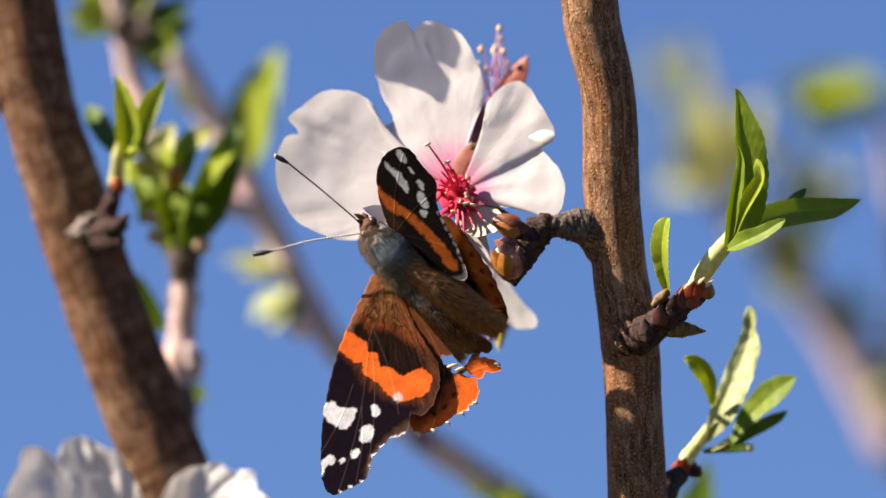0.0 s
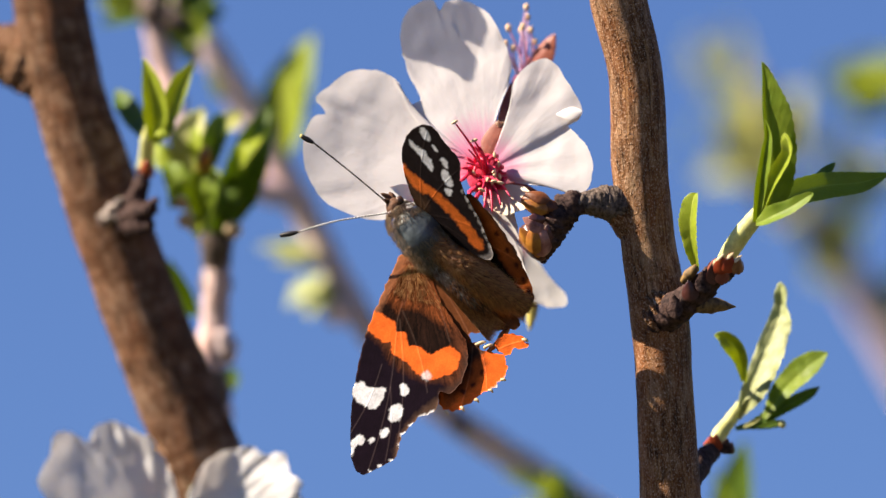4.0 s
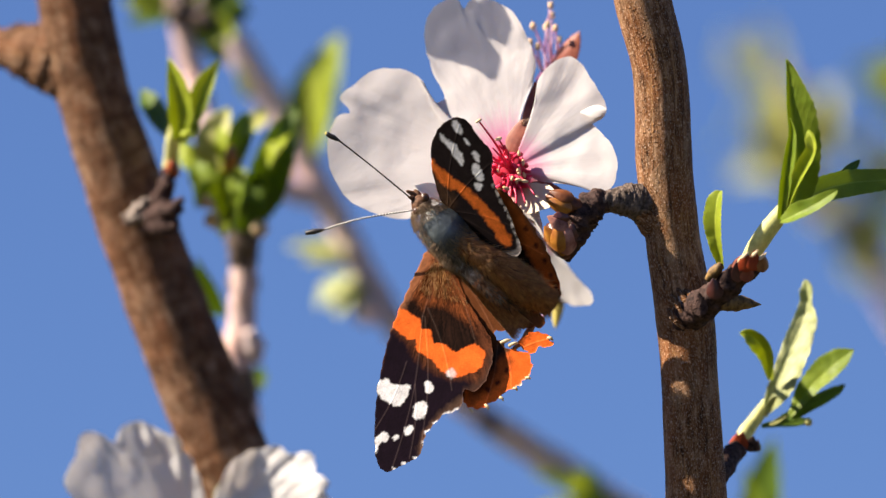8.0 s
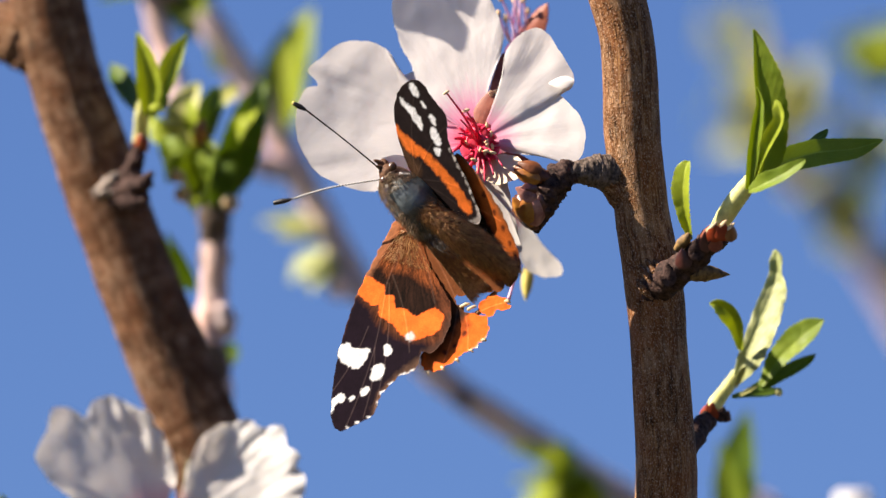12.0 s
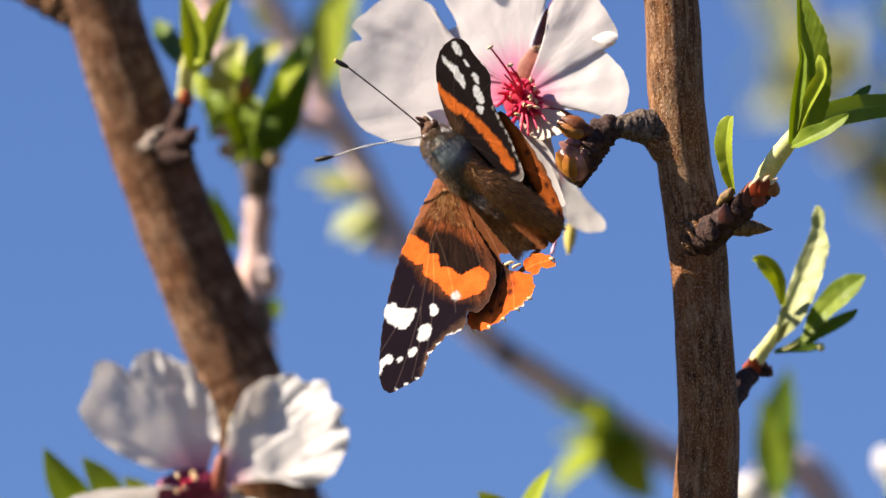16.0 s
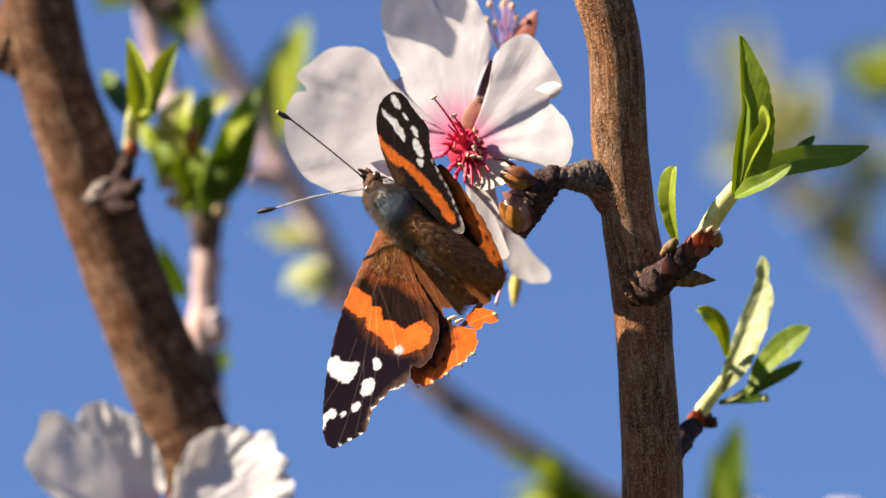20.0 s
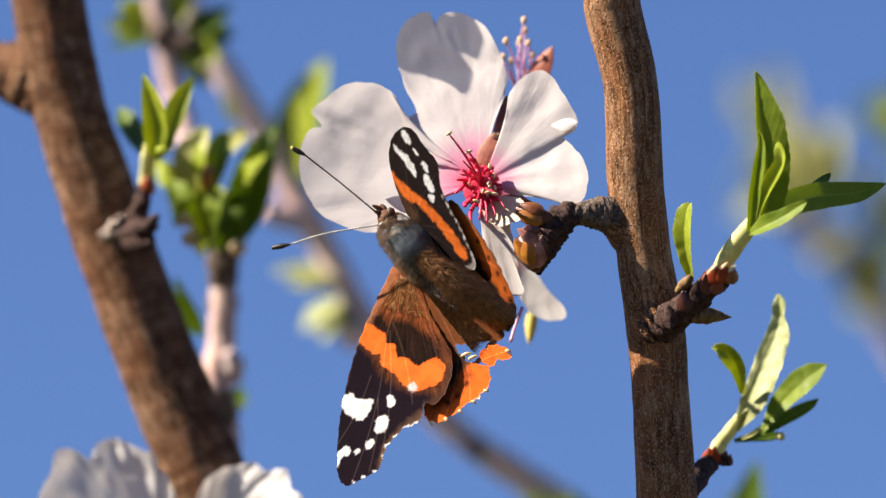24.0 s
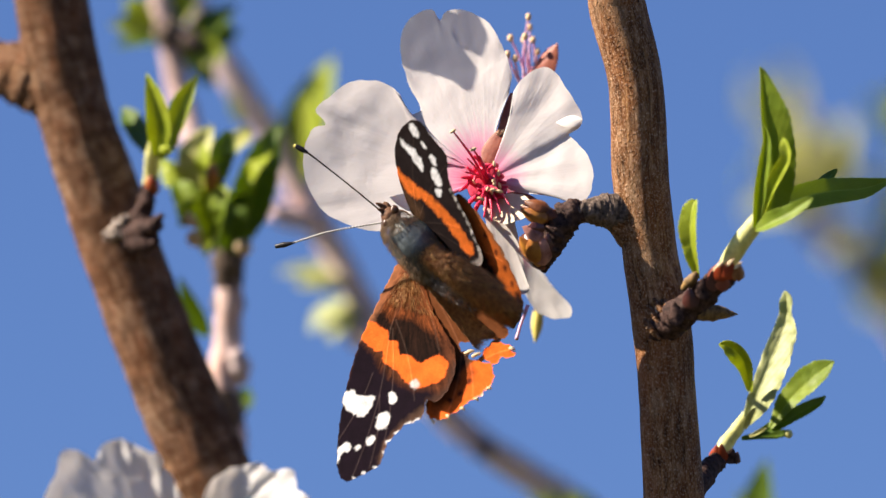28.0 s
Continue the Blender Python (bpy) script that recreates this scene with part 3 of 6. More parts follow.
# ---- the bough: branches ----
def branch(label, pts, radii, mat, group="almond branches", name="almond_branch", **kw):
    ob = thing(name, label, "branch", group)
    tube("bark", pts, radii, mat, ob, **kw)
    return ob


near_branch = branch("brown upright almond branch with smooth streaked bark",
                     [(26, 60, -760), (32, 30, -300), (30.4, 8, -130), (30.6, 5, -90), (31, 3.4, -66), (31.3, 2.6, -51), (31.6, 2, -40.71), (32.02, 1, -32.1), (31.29, 0, -18.5), (30.57, 0, -8.5), (29, 0, 1.5), (27.93, 0, 11.5), (27.43, 0, 22.21), (25.21, 0, 31.5), (24.57, 0, 35.79), (20, 2, 60), (12, 4, 120)],
                     [14, 9, 6, 5.2, 4.7, 4.4, 4.15, 3.95, 3.6, 3.7, 3.45, 3.6, 3.45, 3.6, 3.6, 3.6, 3.2], BARK, sides=32, rings=220, lump=0.08, grain=0.16)
left_branch = branch("thick brown almond branch that leans, with knots",
                     [(22, 66, -420), (5, 58, -200), (-7.5, 54, -120), (-16.24, 50, -74), (-22.2, 48.4, -48), (-27.68, 47, -28.79), (-31.6, 47, -19.17), (-35.6, 47, -8.81), (-39.15, 47, 0.81), (-42.11, 47, 8.96), (-45.29, 47, 18.58), (-47.52, 47, 27.46), (-48.7, 47, 35.6), (-51.2, 47, 54.84)],
                     [8, 7, 6.3, 5.9, 5.6, 5.5, 5.35, 5.3, 5.2, 5.1, 4.9, 4.9, 4.8, 4.6], BARK_L, sides=32, rings=200, lump=0.22, grain=0.14)
tube("side_branch", [(-51.03, 48, 23.78), (-55.23, 51, 25.68), (-61.39, 56, 27.27), (-70.75, 64, 30.05)], [3.6, 2.8, 2.3, 2.0], BARK_L, left_branch, "short side branch with a knotted collar", sides=20, rings=40, lump=0.4, grain=0.5)
tube("spur", [(-38.08, 43, 2.88), (-36.84, 41, 6.11), (-35.92, 40, 8.76), (-35.5, 40.5, 10.39)], [1.9, 1.3, 1.0, 0.9], SPUR_DARK, left_branch, "dark knobbly fruiting spur", sides=22, rings=70, lump=0.35, grain=0.8, pitch=1.2, scar=0.25)
tube("pale_scar", [(-41.49, 43.5, 3.47), (-40.41, 42, 4.35), (-39.35, 41, 5.38), (-38.45, 40.6, 6.56)], [0.3, 0.9, 0.8, 0.3], CRACKED, left_branch, "pale weathered patch of bark", sides=18, rings=50, lump=0.8, grain=2.0)
tube("pale_scar", [(-40.73, 43, 5.83), (-39.88, 41.6, 5.09), (-39.05, 41, 4.2), (-38.47, 41.4, 3.17)], [0.2, 0.65, 0.6, 0.2], CRACKED, left_branch, "pale weathered patch of bark", sides=14, rings=40, lump=0.7, grain=2.0)
tube("knot", [(-38.49, 42, 3.17), (-36.96, 40, 4.49), (-35.21, 38, 5.07), (-33.79, 37, 6.54)], [0.8, 1.5, 1.3, 0.15], SPUR_DARK, left_branch, sides=16, rings=30, lump=0.8, grain=0.8)
tube("knot", [(-38.02, 41, 3.39), (-35.76, 39, 3.02), (-34.41, 38, 3.9)], [1.6, 1.4, 0.2], SPUR_DARK, left_branch, sides=16, rings=24, lump=0.6, grain=0.8)
tube("collar", [(-48.81, 48, 23.4), (-51.81, 49, 24.9), (-54.84, 50.5, 25.9), (-57.35, 52, 26.45)], [4.2, 4.2, 3.6, 2.6], BARK_L, left_branch, "swollen cracked collar", sides=24, rings=50, lump=0.55, grain=0.6)
tube("spur", [(25.85, -0.6, 5.78), (23.55, -1.2, 6.07), (20.97, -2, 6.06), (18.61, -2, 5.63)], [2.5, 2.25, 1.4, 1.5], SPUR, near_branch, "dark ringed spur that bears the blossom", sides=22, rings=80, lump=0.3, grain=0.9, pitch=0.6, scar=0.1)
tube("flare", [(29, 0, 2.79), (26.86, 0, 4.64), (24.99, -0.5, 5.64), (22.84, -1, 6)], [3.4, 3.2, 2.5, 1.6], BARK, near_branch, "flared foot of the spur", sides=22, rings=30, lump=0.15, grain=0.4)
tube("spur", [(29, 0, -9.36), (31.21, -3, -8.2), (33.57, -5.5, -6.33), (36.09, -7, -4.19), (37.92, -7.6, -2.77), (39.1, -8, -1.7)], [2.0, 2.1, 1.85, 1.7, 1.6, 1.1], SPUR_DARK, near_branch, "dark purple-brown spur with bud scales", sides=28, rings=110, lump=0.4, grain=0.55, pitch=1.7, scar=0.14)
for i, (a, e, w, m) in enumerate([((32.37, -8, -8.45), (32.09, -8, -5.04), 2.6, SPUR_DARK), ((34.32, -9.4, -6.31), (33.9, -9.4, -3.33), 2.8, SCALE_DARK), ((35.87, -9.8, -5.25), (35.72, -10, -2.06), 2.8, SPUR_DARK), ((37.14, -10, -4.18), (36.85, -10.4, -1.2), 2.4, SCALE_DARK), ((38.14, -9.8, -4.18), (38.4, -10.4, -1.77), 2.6, SEPAL)]):
    leaf(np.array(a) + np.array((0, 0.35, 0)), np.array(e) + np.array((0, 0.3, -0.3)), 0.78 * w, m, near_branch, face=(-0.2 + 0.15 * i, -0.9, 0.3), fold=-0.28, curl=0.03, saw=0.0, seed=i, rows=14, half=4, name="bud_scale", peak=0.7)
for i, (a, m, e) in enumerate([((28.65, -3, -5.63), (29.62, -4.2, -7.05), (30.89, -4.6, -8.9)), ((29.36, -3.2, -4.77), (30.33, -4.4, -6.19), (31.59, -5, -7.61)), ((28.37, -2.8, -7.41), (29.05, -4, -8.62), (30.33, -4.4, -10.04)), ((30.49, -3.4, -5.06), (31.18, -4.6, -6.05), (32.15, -5.4, -6.76))]):
    tube("wrinkle", [a, m, e], [0.15, 0.5, 0.2], BARK, near_branch, "pale wrinkle of bark", sides=10, rings=14, lump=0.15, grain=1.2)
tube("collar", [(29.37, -2.6, -7.06), (30.63, -3.4, -7.48), (32.05, -3.6, -6.62), (33.34, -3.4, -5.2)], [0.5, 1.3, 1.3, 0.5], CRACKED, near_branch, "grey cracked collar of bark in the fork", sides=18, rings=36, lump=0.5, grain=1.6)
tube("collar", [(29.93, -3.2, -5.63), (30.62, -3.9, -6.62), (31.19, -3.9, -8.19), (31.64, -3, -9.19)], [0.3, 0.8, 0.8, 0.3], CRACKED, near_branch, "grey cracked collar of bark in the fork", sides=14, rings=30, lump=0.5, grain=1.8)
tube("spike", [(34.71, -5.5, -6.54), (37.15, -4.6, -6.76), (40.09, -4, -6.98)], [1.4, 1.05, 0.1], SPOTTED, near_branch, "pointed yellow-brown bud with dark spots", sides=12, rings=16, lump=0.2, grain=0.9)
tube("spur", [(33.88, 1, -28.66), (35.28, 5, -27.89), (36.68, 9, -26.4), (38.08, 12.5, -24.88)], [1.9, 1.5, 1.25, 1.0], SPUR_DARK, near_branch, "dark scaly spur", sides=20, rings=60, lump=0.35, grain=0.6, pitch=1.3, scar=0.2)


# ---- leaf shoots ----
def shoot(label, group="leaf shoots", category="shoot"):
    return thing("leaf_shoot", label, category, group)


def stem(parent, pts, radii, mat=SHOOT, name="stem", label="", **kw):
    kw.setdefault("sides", 14)
    kw.setdefault("rings", 18)
    return tube(name, pts, radii, mat, parent, label, **kw)


def scales(parent, spots, axis, size, mats):
    """Overlapping bud scales at a shoot's foot."""
    ax = np.array(axis, float) / np.linalg.norm(axis)
    side = np.cross(ax, (0, -1, 0))
    for i, c in enumerate(spots):
        for k in (-1, 0, 1):
            out = np.array((0, -1.0, 0)) * (1 - 0.5 * abs(k)) + side * 0.8 * k
            a = np.array(c) + out * 0.45 * size - ax * size * 0.7
            leaf(a, a + ax * size * 1.9 + out * 0.1 * size, size * 1.5, mats[(i + k) % len(mats)], parent, face=out, fold=-0.45, curl=0.1, saw=0.0, seed=i * 3 + k, rows=12, half=3, name="bud_scale", peak=0.6)


s = shoot("fresh green almond leaf shoot with four toothed leaves")
stem(s, [(37.91, -8, -1.92), (39.31, -8.6, 0.21), (40.7, -9.4, 2.34), (42.1, -10, 4.18), (43.1, -10.4, 6.2)], [0.85, 1.15, 1.2, 1.05, 0.4], LEAF_CREAM, label="pale cream-green young stem", rings=24, lump=0.1, grain=0.5)
for k, (a, e, w, m) in enumerate([((36.58, -9.6, -2.77), (37.41, -10.4, -0.78), 2.0, SEPAL), ((38.12, -10.6, -2.9), (37.82, -11, -0.35), 2.5, SCALE_RED), ((38.96, -10.8, -2.76), (39.09, -11, -0.14), 2.4, SCALE_RED), ((40.25, -10.2, -2.91), (40.09, -10.9, -0.5), 2.3, SCALE_BROWN)]):
    leaf(a, e, 0.85 * w, m, s, face=(-0.4 + 0.3 * k, -0.9, 0.3), fold=-0.28, curl=0.04, saw=0.0, seed=k, rows=14, half=4, name="bud_scale", peak=0.55)
    leaf(np.array(e) - np.array((0.5, 0.12, 0.9)), np.array(e) + np.array((0.5, -0.1, 0.05)), 0.5, CREAM, s, face=(-0.3, -0.9, 0.3), fold=-0.2, saw=0.0, seed=k, rows=10, half=3, name="scale_rim", label="cream rim of a bud scale")
blade([(43.13, -9, 3.76), (44.51, -10, 7.87), (44.18, -11.5, 12.67), (43.5, -12.6, 17.75), (43.28, -13, 21.29), (42.92, -13.2, 23.76)], [0.5, 0.9, 0.7, 0.4, 0.3, 0.04], [0.6, 2.4, 3.4, 3.3, 1.5, 0.04], LEAF_MID, s, lift=(0.9, 0.15), face=(-0.25, -0.95, 0.1), saw=0.035, wave=0.05, seed=1, label="tall dark green toothed leaf")
blade([(42.35, -11, 3.75), (42.72, -12.6, 7.85), (43.26, -13.6, 12.09), (43.6, -14, 14.49), (43.31, -14.2, 16.46)], [0.4, 0.6, 0.5, 0.35, 0.05], [0.4, 0.9, 1.0, 0.6, 0.05], LEAF_MID, s, lift=(0.9, 0.9), face=(-0.1, -0.9, 0.1), saw=0.03, wave=0.1, seed=2, label="narrow folded leaf with pale edges")
blade([(42.92, -11, 4.04), (43.84, -13, 7.14), (45.2, -14.6, 9.96), (46.3, -15.4, 12.21), (46.1, -15, 13.91), (45.64, -14.2, 14.77)], [0.3, 0.7, 1.1, 0.9, 0.8, 0.1], [0.3, 0.6, 0.9, 0.6, 0.5, 0.1], LEAF_BRIGHT, s, lift=(0.7, 0.8), face=(-0.5, -0.8, 0.2), saw=0.02, wave=0.14, seed=8, label="bright inner leaf with a curled tip")
blade([(43.16, -8, 3.9), (46.64, -6, 6.83), (51.02, -3, 8.27), (55.98, -0.5, 8.78), (59.69, 1, 9.94)], [0.4, 1.7, 1.7, 1.4, 0.04], [0.4, 1.6, 1.9, 1.4, 0.04], LEAF_MID, s, lift=(0.25, 0.1), face=(0.25, -0.85, 0.35), saw=0.035, wave=0.05, seed=3, label="long dark green leaf held outwards")
blade([(42.32, -12, 3.47), (43.89, -13.6, 4.17), (46.32, -15, 5.44), (48.26, -15.8, 6.7), (49.31, -16, 7.34)], [0.4, 1.35, 1.0, 0.6, 0.1], [0.3, 1.1, 1.15, 1.0, 0.15], LEAF_MID, s, lift=(0.5, 0.35), face=(-0.15, -0.85, 0.5), saw=0.03, wave=0.16, seed=4, label="short fresh leaf with a pale rim")
blade([(49.92, -2, 9.2), (51.14, 0, 9.79), (52.04, 1, 10.51), (52.71, 1.6, 11.23)], [0.3, 0.7, 0.6, 0.1], [0.2, 0.4, 0.5, 0.1], LEAF, s, lift=(0.4, 0.4), wave=0.2, seed=5, rows=24, half=3)

s = shoot("single small upright leaf beside a brown bud")
blade([(34.93, -8, -2.48), (34.33, -9.2, 0.78), (34.17, -9.8, 3.62), (34.45, -9.8, 6.31), (34.82, -9.4, 7.3)], [0.25, 1.1, 1.65, 1.35, 0.25], [0.5, 0.95, 1.05, 0.85, 0.2], LEAF_BRIGHT, s, lift=(0.1, 0.7), face=(-0.35, -0.9, 0.15), saw=0.05, wave=0.12, seed=7, label="folded yellow-green leaf")
tube("bud", [(33.23, -7.6, -3.91), (33.93, -8, -3.05), (34.63, -8.4, -2.34), (34.98, -8.6, -1.77)], [0.4, 0.7, 0.6, 0.2], SPOTTED, s, "small spotted bud", sides=16, rings=14, lump=0.15, grain=0.8)

s = shoot("pale green leaf shoot with a long bent leaf")
stem(s, [(37.64, 12.5, -24.88), (38.82, 13.1, -23.16), (40.14, 13.9, -21.44), (41.32, 14.5, -19.56)], [0.8, 0.95, 0.85, 0.6], LEAF_CREAM, label="pale cream-green young stem", rings=24, lump=0.1, grain=0.5)
for k, (a, e, w, m) in enumerate([((36.87, 10.9, -25.57), (37.58, 10.5, -23.39), 1.9, SCALE_RED), ((37.88, 10.5, -25.56), (38.16, 10.3, -23.25), 2.2, SCALE_RED), ((39.04, 10.7, -25.85), (39.59, 10.5, -23.83), 2.4, SPUR_DARK), ((39.92, 11.5, -25.86), (40.19, 11.5, -24.29), 1.6, SCALE_DARK)]):
    leaf(a, e, 0.85 * w, m, s, face=(-0.4 + 0.3 * k, -0.9, 0.3), fold=-0.28, curl=0.04, saw=0.0, seed=k, rows=14, half=4, name="bud_scale", peak=0.55)
blade([(41.01, 13.9, -20.71), (42.43, 13.3, -17.24), (44.25, 13.5, -12.93), (45.99, 14.3, -9.03), (46.45, 14.7, -7.01), (46.52, 14.7, -5.13), (46.32, 15.1, -3.98)], [0.3, 0.8, 1.1, 1.1, 0.8, 0.85, 0.2], [0.8, 2.9, 3.1, 2.2, 0.8, 0.85, 0.2], LEAF_PALE, s, lift=(0.45, 0.2), face=(-0.4, -0.9, 0.15), saw=0.03, wave=0.13, seed=11, label="long pale leaf with a pinched, rounded tip")
blade([(41.76, 12.5, -16.66), (41.29, 11.5, -13.76), (40.24, 10.7, -11.88), (38.88, 10.5, -10.86), (37.81, 10.5, -10.72)], [0.3, 1.0, 1.5, 1.2, 0.05], [0.4, 0.9, 0.9, 0.6, 0.05], LEAF_BRIGHT, s, lift=(0.2, 0.9), face=(-0.2, -0.85, 0.4), saw=0.03, wave=0.15, seed=12, label="small curled leaf with a cream margin")
blade([(44.37, 14.9, -21.45), (46.7, 15.5, -18.01), (49.31, 15.9, -15.48), (51.19, 15.9, -13.95), (52.56, 15.9, -12.88)], [0.3, 1.6, 2.1, 1.6, 0.05], [0.3, 1.5, 1.9, 1.3, 0.05], LEAF_MID, s, lift=(0.25, 0.2), face=(-0.35, -0.8, 0.45), saw=0.04, wave=0.12, seed=13)
blade([(42.18, 14.7, -22.46), (45.24, 15.3, -21.03), (48.51, 15.7, -19.29), (50.47, 15.9, -18.23), (51.47, 15.9, -17.28)], [0.3, 0.9, 1.0, 0.8, 0.05], [0.3, 0.8, 0.8, 0.6, 0.05], LEAF, s, lift=(0.35, 0.3), face=(-0.1, -0.9, 0.4), saw=0.04, wave=0.12, seed=14)
blade([(40.73, 14.5, -22.74), (42.93, 15.1, -22.47), (45.11, 15.5, -22.33), (46.85, 15.5, -22.05)], [0.3, 0.7, 0.9, 0.4], [0.3, 0.5, 0.6, 0.4], LEAF, s, lift=(0.3, 0.3), face=(0, -0.8, 0.6), saw=0.02, wave=0.12, seed=15, rows=30, half=4)
ball("bud", (46.68, 14.9, -22.11), (0.55, 0.5, 0.6), LEAF_CREAM, s, "round cream leaf tip", seg=14, rings=10, lump=0.15)
blade([(41.1, 12.1, -21.41), (41.67, 11.7, -20.25), (42.24, 11.5, -19.23), (42.58, 11.5, -18.82)], [0.2, 0.5, 0.45, 0.05], [0.2, 0.4, 0.35, 0.05], LEAF_CREAM, s, lift=(0.4, 0.4), saw=0.0, wave=0.1, seed=16, rows=18, half=3, name="stipule", label="cream stipule")
blade([(41.69, 12.5, -22.42), (42.83, 12.3, -21.86), (43.97, 12.3, -21.27)], [0.15, 0.35, 0.05], [0.15, 0.35, 0.05], LEAF_CREAM, s, lift=(0.4, 0.4), saw=0.0, wave=0.1, seed=17, rows=16, half=3, name="stipule", label="cream stipule")

s = shoot("bright green opening bud with three young leaves on the thick branch")
stem(s, [(-35.52, 41, 10.68), (-35.32, 39, 12.43), (-35.11, 37, 14.18), (-34.62, 35, 16.06)], [1.1, 0.95, 1.0, 0.8], LEAF_CREAM, label="pale cream-green young stem")
scales(s, [(-35.39, 39, 10.52), (-35.04, 40, 9.94)], (0.1, 0, 1), 1.0, [SCALE_RED, SCALE_BROWN])
blade([(-34.31, 34, 14.00), (-34.10, 32, 17.64), (-34.66, 31, 21.28), (-35.54, 31, 24.72)], [0.4, 1.3, 0.9, 0.05], [0.5, 2.4, 1.9, 0.05], LEAF_BRIGHT, s, lift=(0.8, 0.35), face=(-0.4, -0.9, 0.1), wave=0.1, seed=21, rows=34, half=4)
blade([(-33.91, 36, 14.31), (-32.13, 35, 17.68), (-30.66, 35, 21.35), (-29.05, 35, 24.50)], [0.4, 1.6, 1.5, 0.05], [0.4, 1.1, 1.1, 0.05], LEAF_BRIGHT, s, lift=(0.5, 0.3), face=(-0.1, -0.95, 0.2), wave=0.1, seed=22, rows=34, half=4)
blade([(-35.42, 43, 14.39), (-36.91, 49, 16.97), (-38.51, 53, 19.41), (-39.76, 55, 21.07)], [0.4, 1.5, 1.5, 0.05], [0.4, 1.5, 1.3, 0.05], LEAF, s, lift=(0.3, 0.3), face=(-0.3, -0.9, 0.3), wave=0.1, seed=23, rows=30, half=4)
blade([(-34.23, 37, 13.89), (-33.20, 37, 15.80), (-32.77, 37, 18.00), (-32.91, 37, 19.90)], [0.4, 1.4, 1.2, 0.05], [0.4, 1.4, 1.2, 0.05], LEAF, s, lift=(0.4, 0.4), face=(0.1, -0.9, 0.2), wave=0.1, seed=24, rows=26, half=4)
ball("bud", (-33.08, 32, 14.86), (0.9, 0.7, 0.6), LEAF_BRIGHT, s, "small round leaf bud", seg=14, rings=10, lump=0.2)

# Out of view: sheer petals shaped to throw the shade on the tall petal.
s = thing("blossom", "unseen white almond blossom, added to shade the tall petal", "flower", "almond blossoms")
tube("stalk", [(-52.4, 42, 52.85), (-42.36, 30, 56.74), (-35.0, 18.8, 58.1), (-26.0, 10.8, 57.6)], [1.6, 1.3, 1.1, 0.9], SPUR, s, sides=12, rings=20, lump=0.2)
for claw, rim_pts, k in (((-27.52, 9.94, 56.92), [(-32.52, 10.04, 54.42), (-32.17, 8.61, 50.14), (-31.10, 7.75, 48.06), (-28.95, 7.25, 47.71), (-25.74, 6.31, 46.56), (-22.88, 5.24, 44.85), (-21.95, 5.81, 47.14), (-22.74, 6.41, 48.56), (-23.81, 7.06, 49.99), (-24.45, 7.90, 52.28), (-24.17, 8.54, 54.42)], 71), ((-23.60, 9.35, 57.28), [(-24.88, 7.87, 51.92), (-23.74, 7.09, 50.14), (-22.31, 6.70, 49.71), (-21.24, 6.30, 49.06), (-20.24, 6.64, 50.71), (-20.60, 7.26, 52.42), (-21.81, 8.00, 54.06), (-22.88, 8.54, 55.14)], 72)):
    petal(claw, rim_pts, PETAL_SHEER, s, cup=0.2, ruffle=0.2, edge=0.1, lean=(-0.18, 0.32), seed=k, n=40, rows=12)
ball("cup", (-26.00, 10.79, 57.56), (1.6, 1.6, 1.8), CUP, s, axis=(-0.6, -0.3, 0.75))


# the leaf cluster on a young pink twig behind the thick branch
twig = branch("pale pink young twig with dark nodes", [(8, 84, -200), (-6, 84, -80), (-24.57, 80, -34.8), (-26.24, 80, -21.15), (-27.56, 78, -15.07), (-26.95, 78, -9.01), (-26.63, 77, -2.95), (-26.61, 76, 3.1)],
              [3.4, 2.6, 2.0, 1.75, 1.9, 1.85, 1.8, 1.7], BARK_PINK, sides=20, rings=90, lump=0.3, grain=0.35)
tube("node", [(-26.78, 77, -2.04), (-26.61, 76, 0.83), (-26.44, 75, 3.48)], [1.9, 2.3, 2.0], SPUR, twig, "dark ringed node", sides=18, rings=16, lump=0.4, grain=0.8)
tube("node", [(-25.29, 78, -15.07), (-25.42, 77, -12.79), (-26.01, 76, -10.89)], [1.0, 1.6, 0.8], BARK_FAR, twig, sides=12, rings=10, lump=0.4, grain=0.8)
tube("node", [(-27.5, 78, -15.6), (-27.15, 78.6, -18.2), (-26.6, 79.6, -21)], [1.8, 2.1, 1.85], SPUR, twig, "dark ringed node", sides=18, rings=14, lump=0.3, grain=0.8)
tube("node", [(-26.95, 78, -5.98), (-26.8, 78, -4.47), (-26.73, 78, -3.1)], [1.9, 2.2, 1.9], SPUR, twig, "dark ringed node", sides=18, rings=12, lump=0.3, grain=0.8)
s = shoot("crowded cluster of young green leaves and buds on a pink twig")
ball("bud", (-24.36, 64, 2.62), (1.2, 1.1, 1.15), CREAM, s, "round cream-orange bud", seg=18, rings=12, lump=0.12)
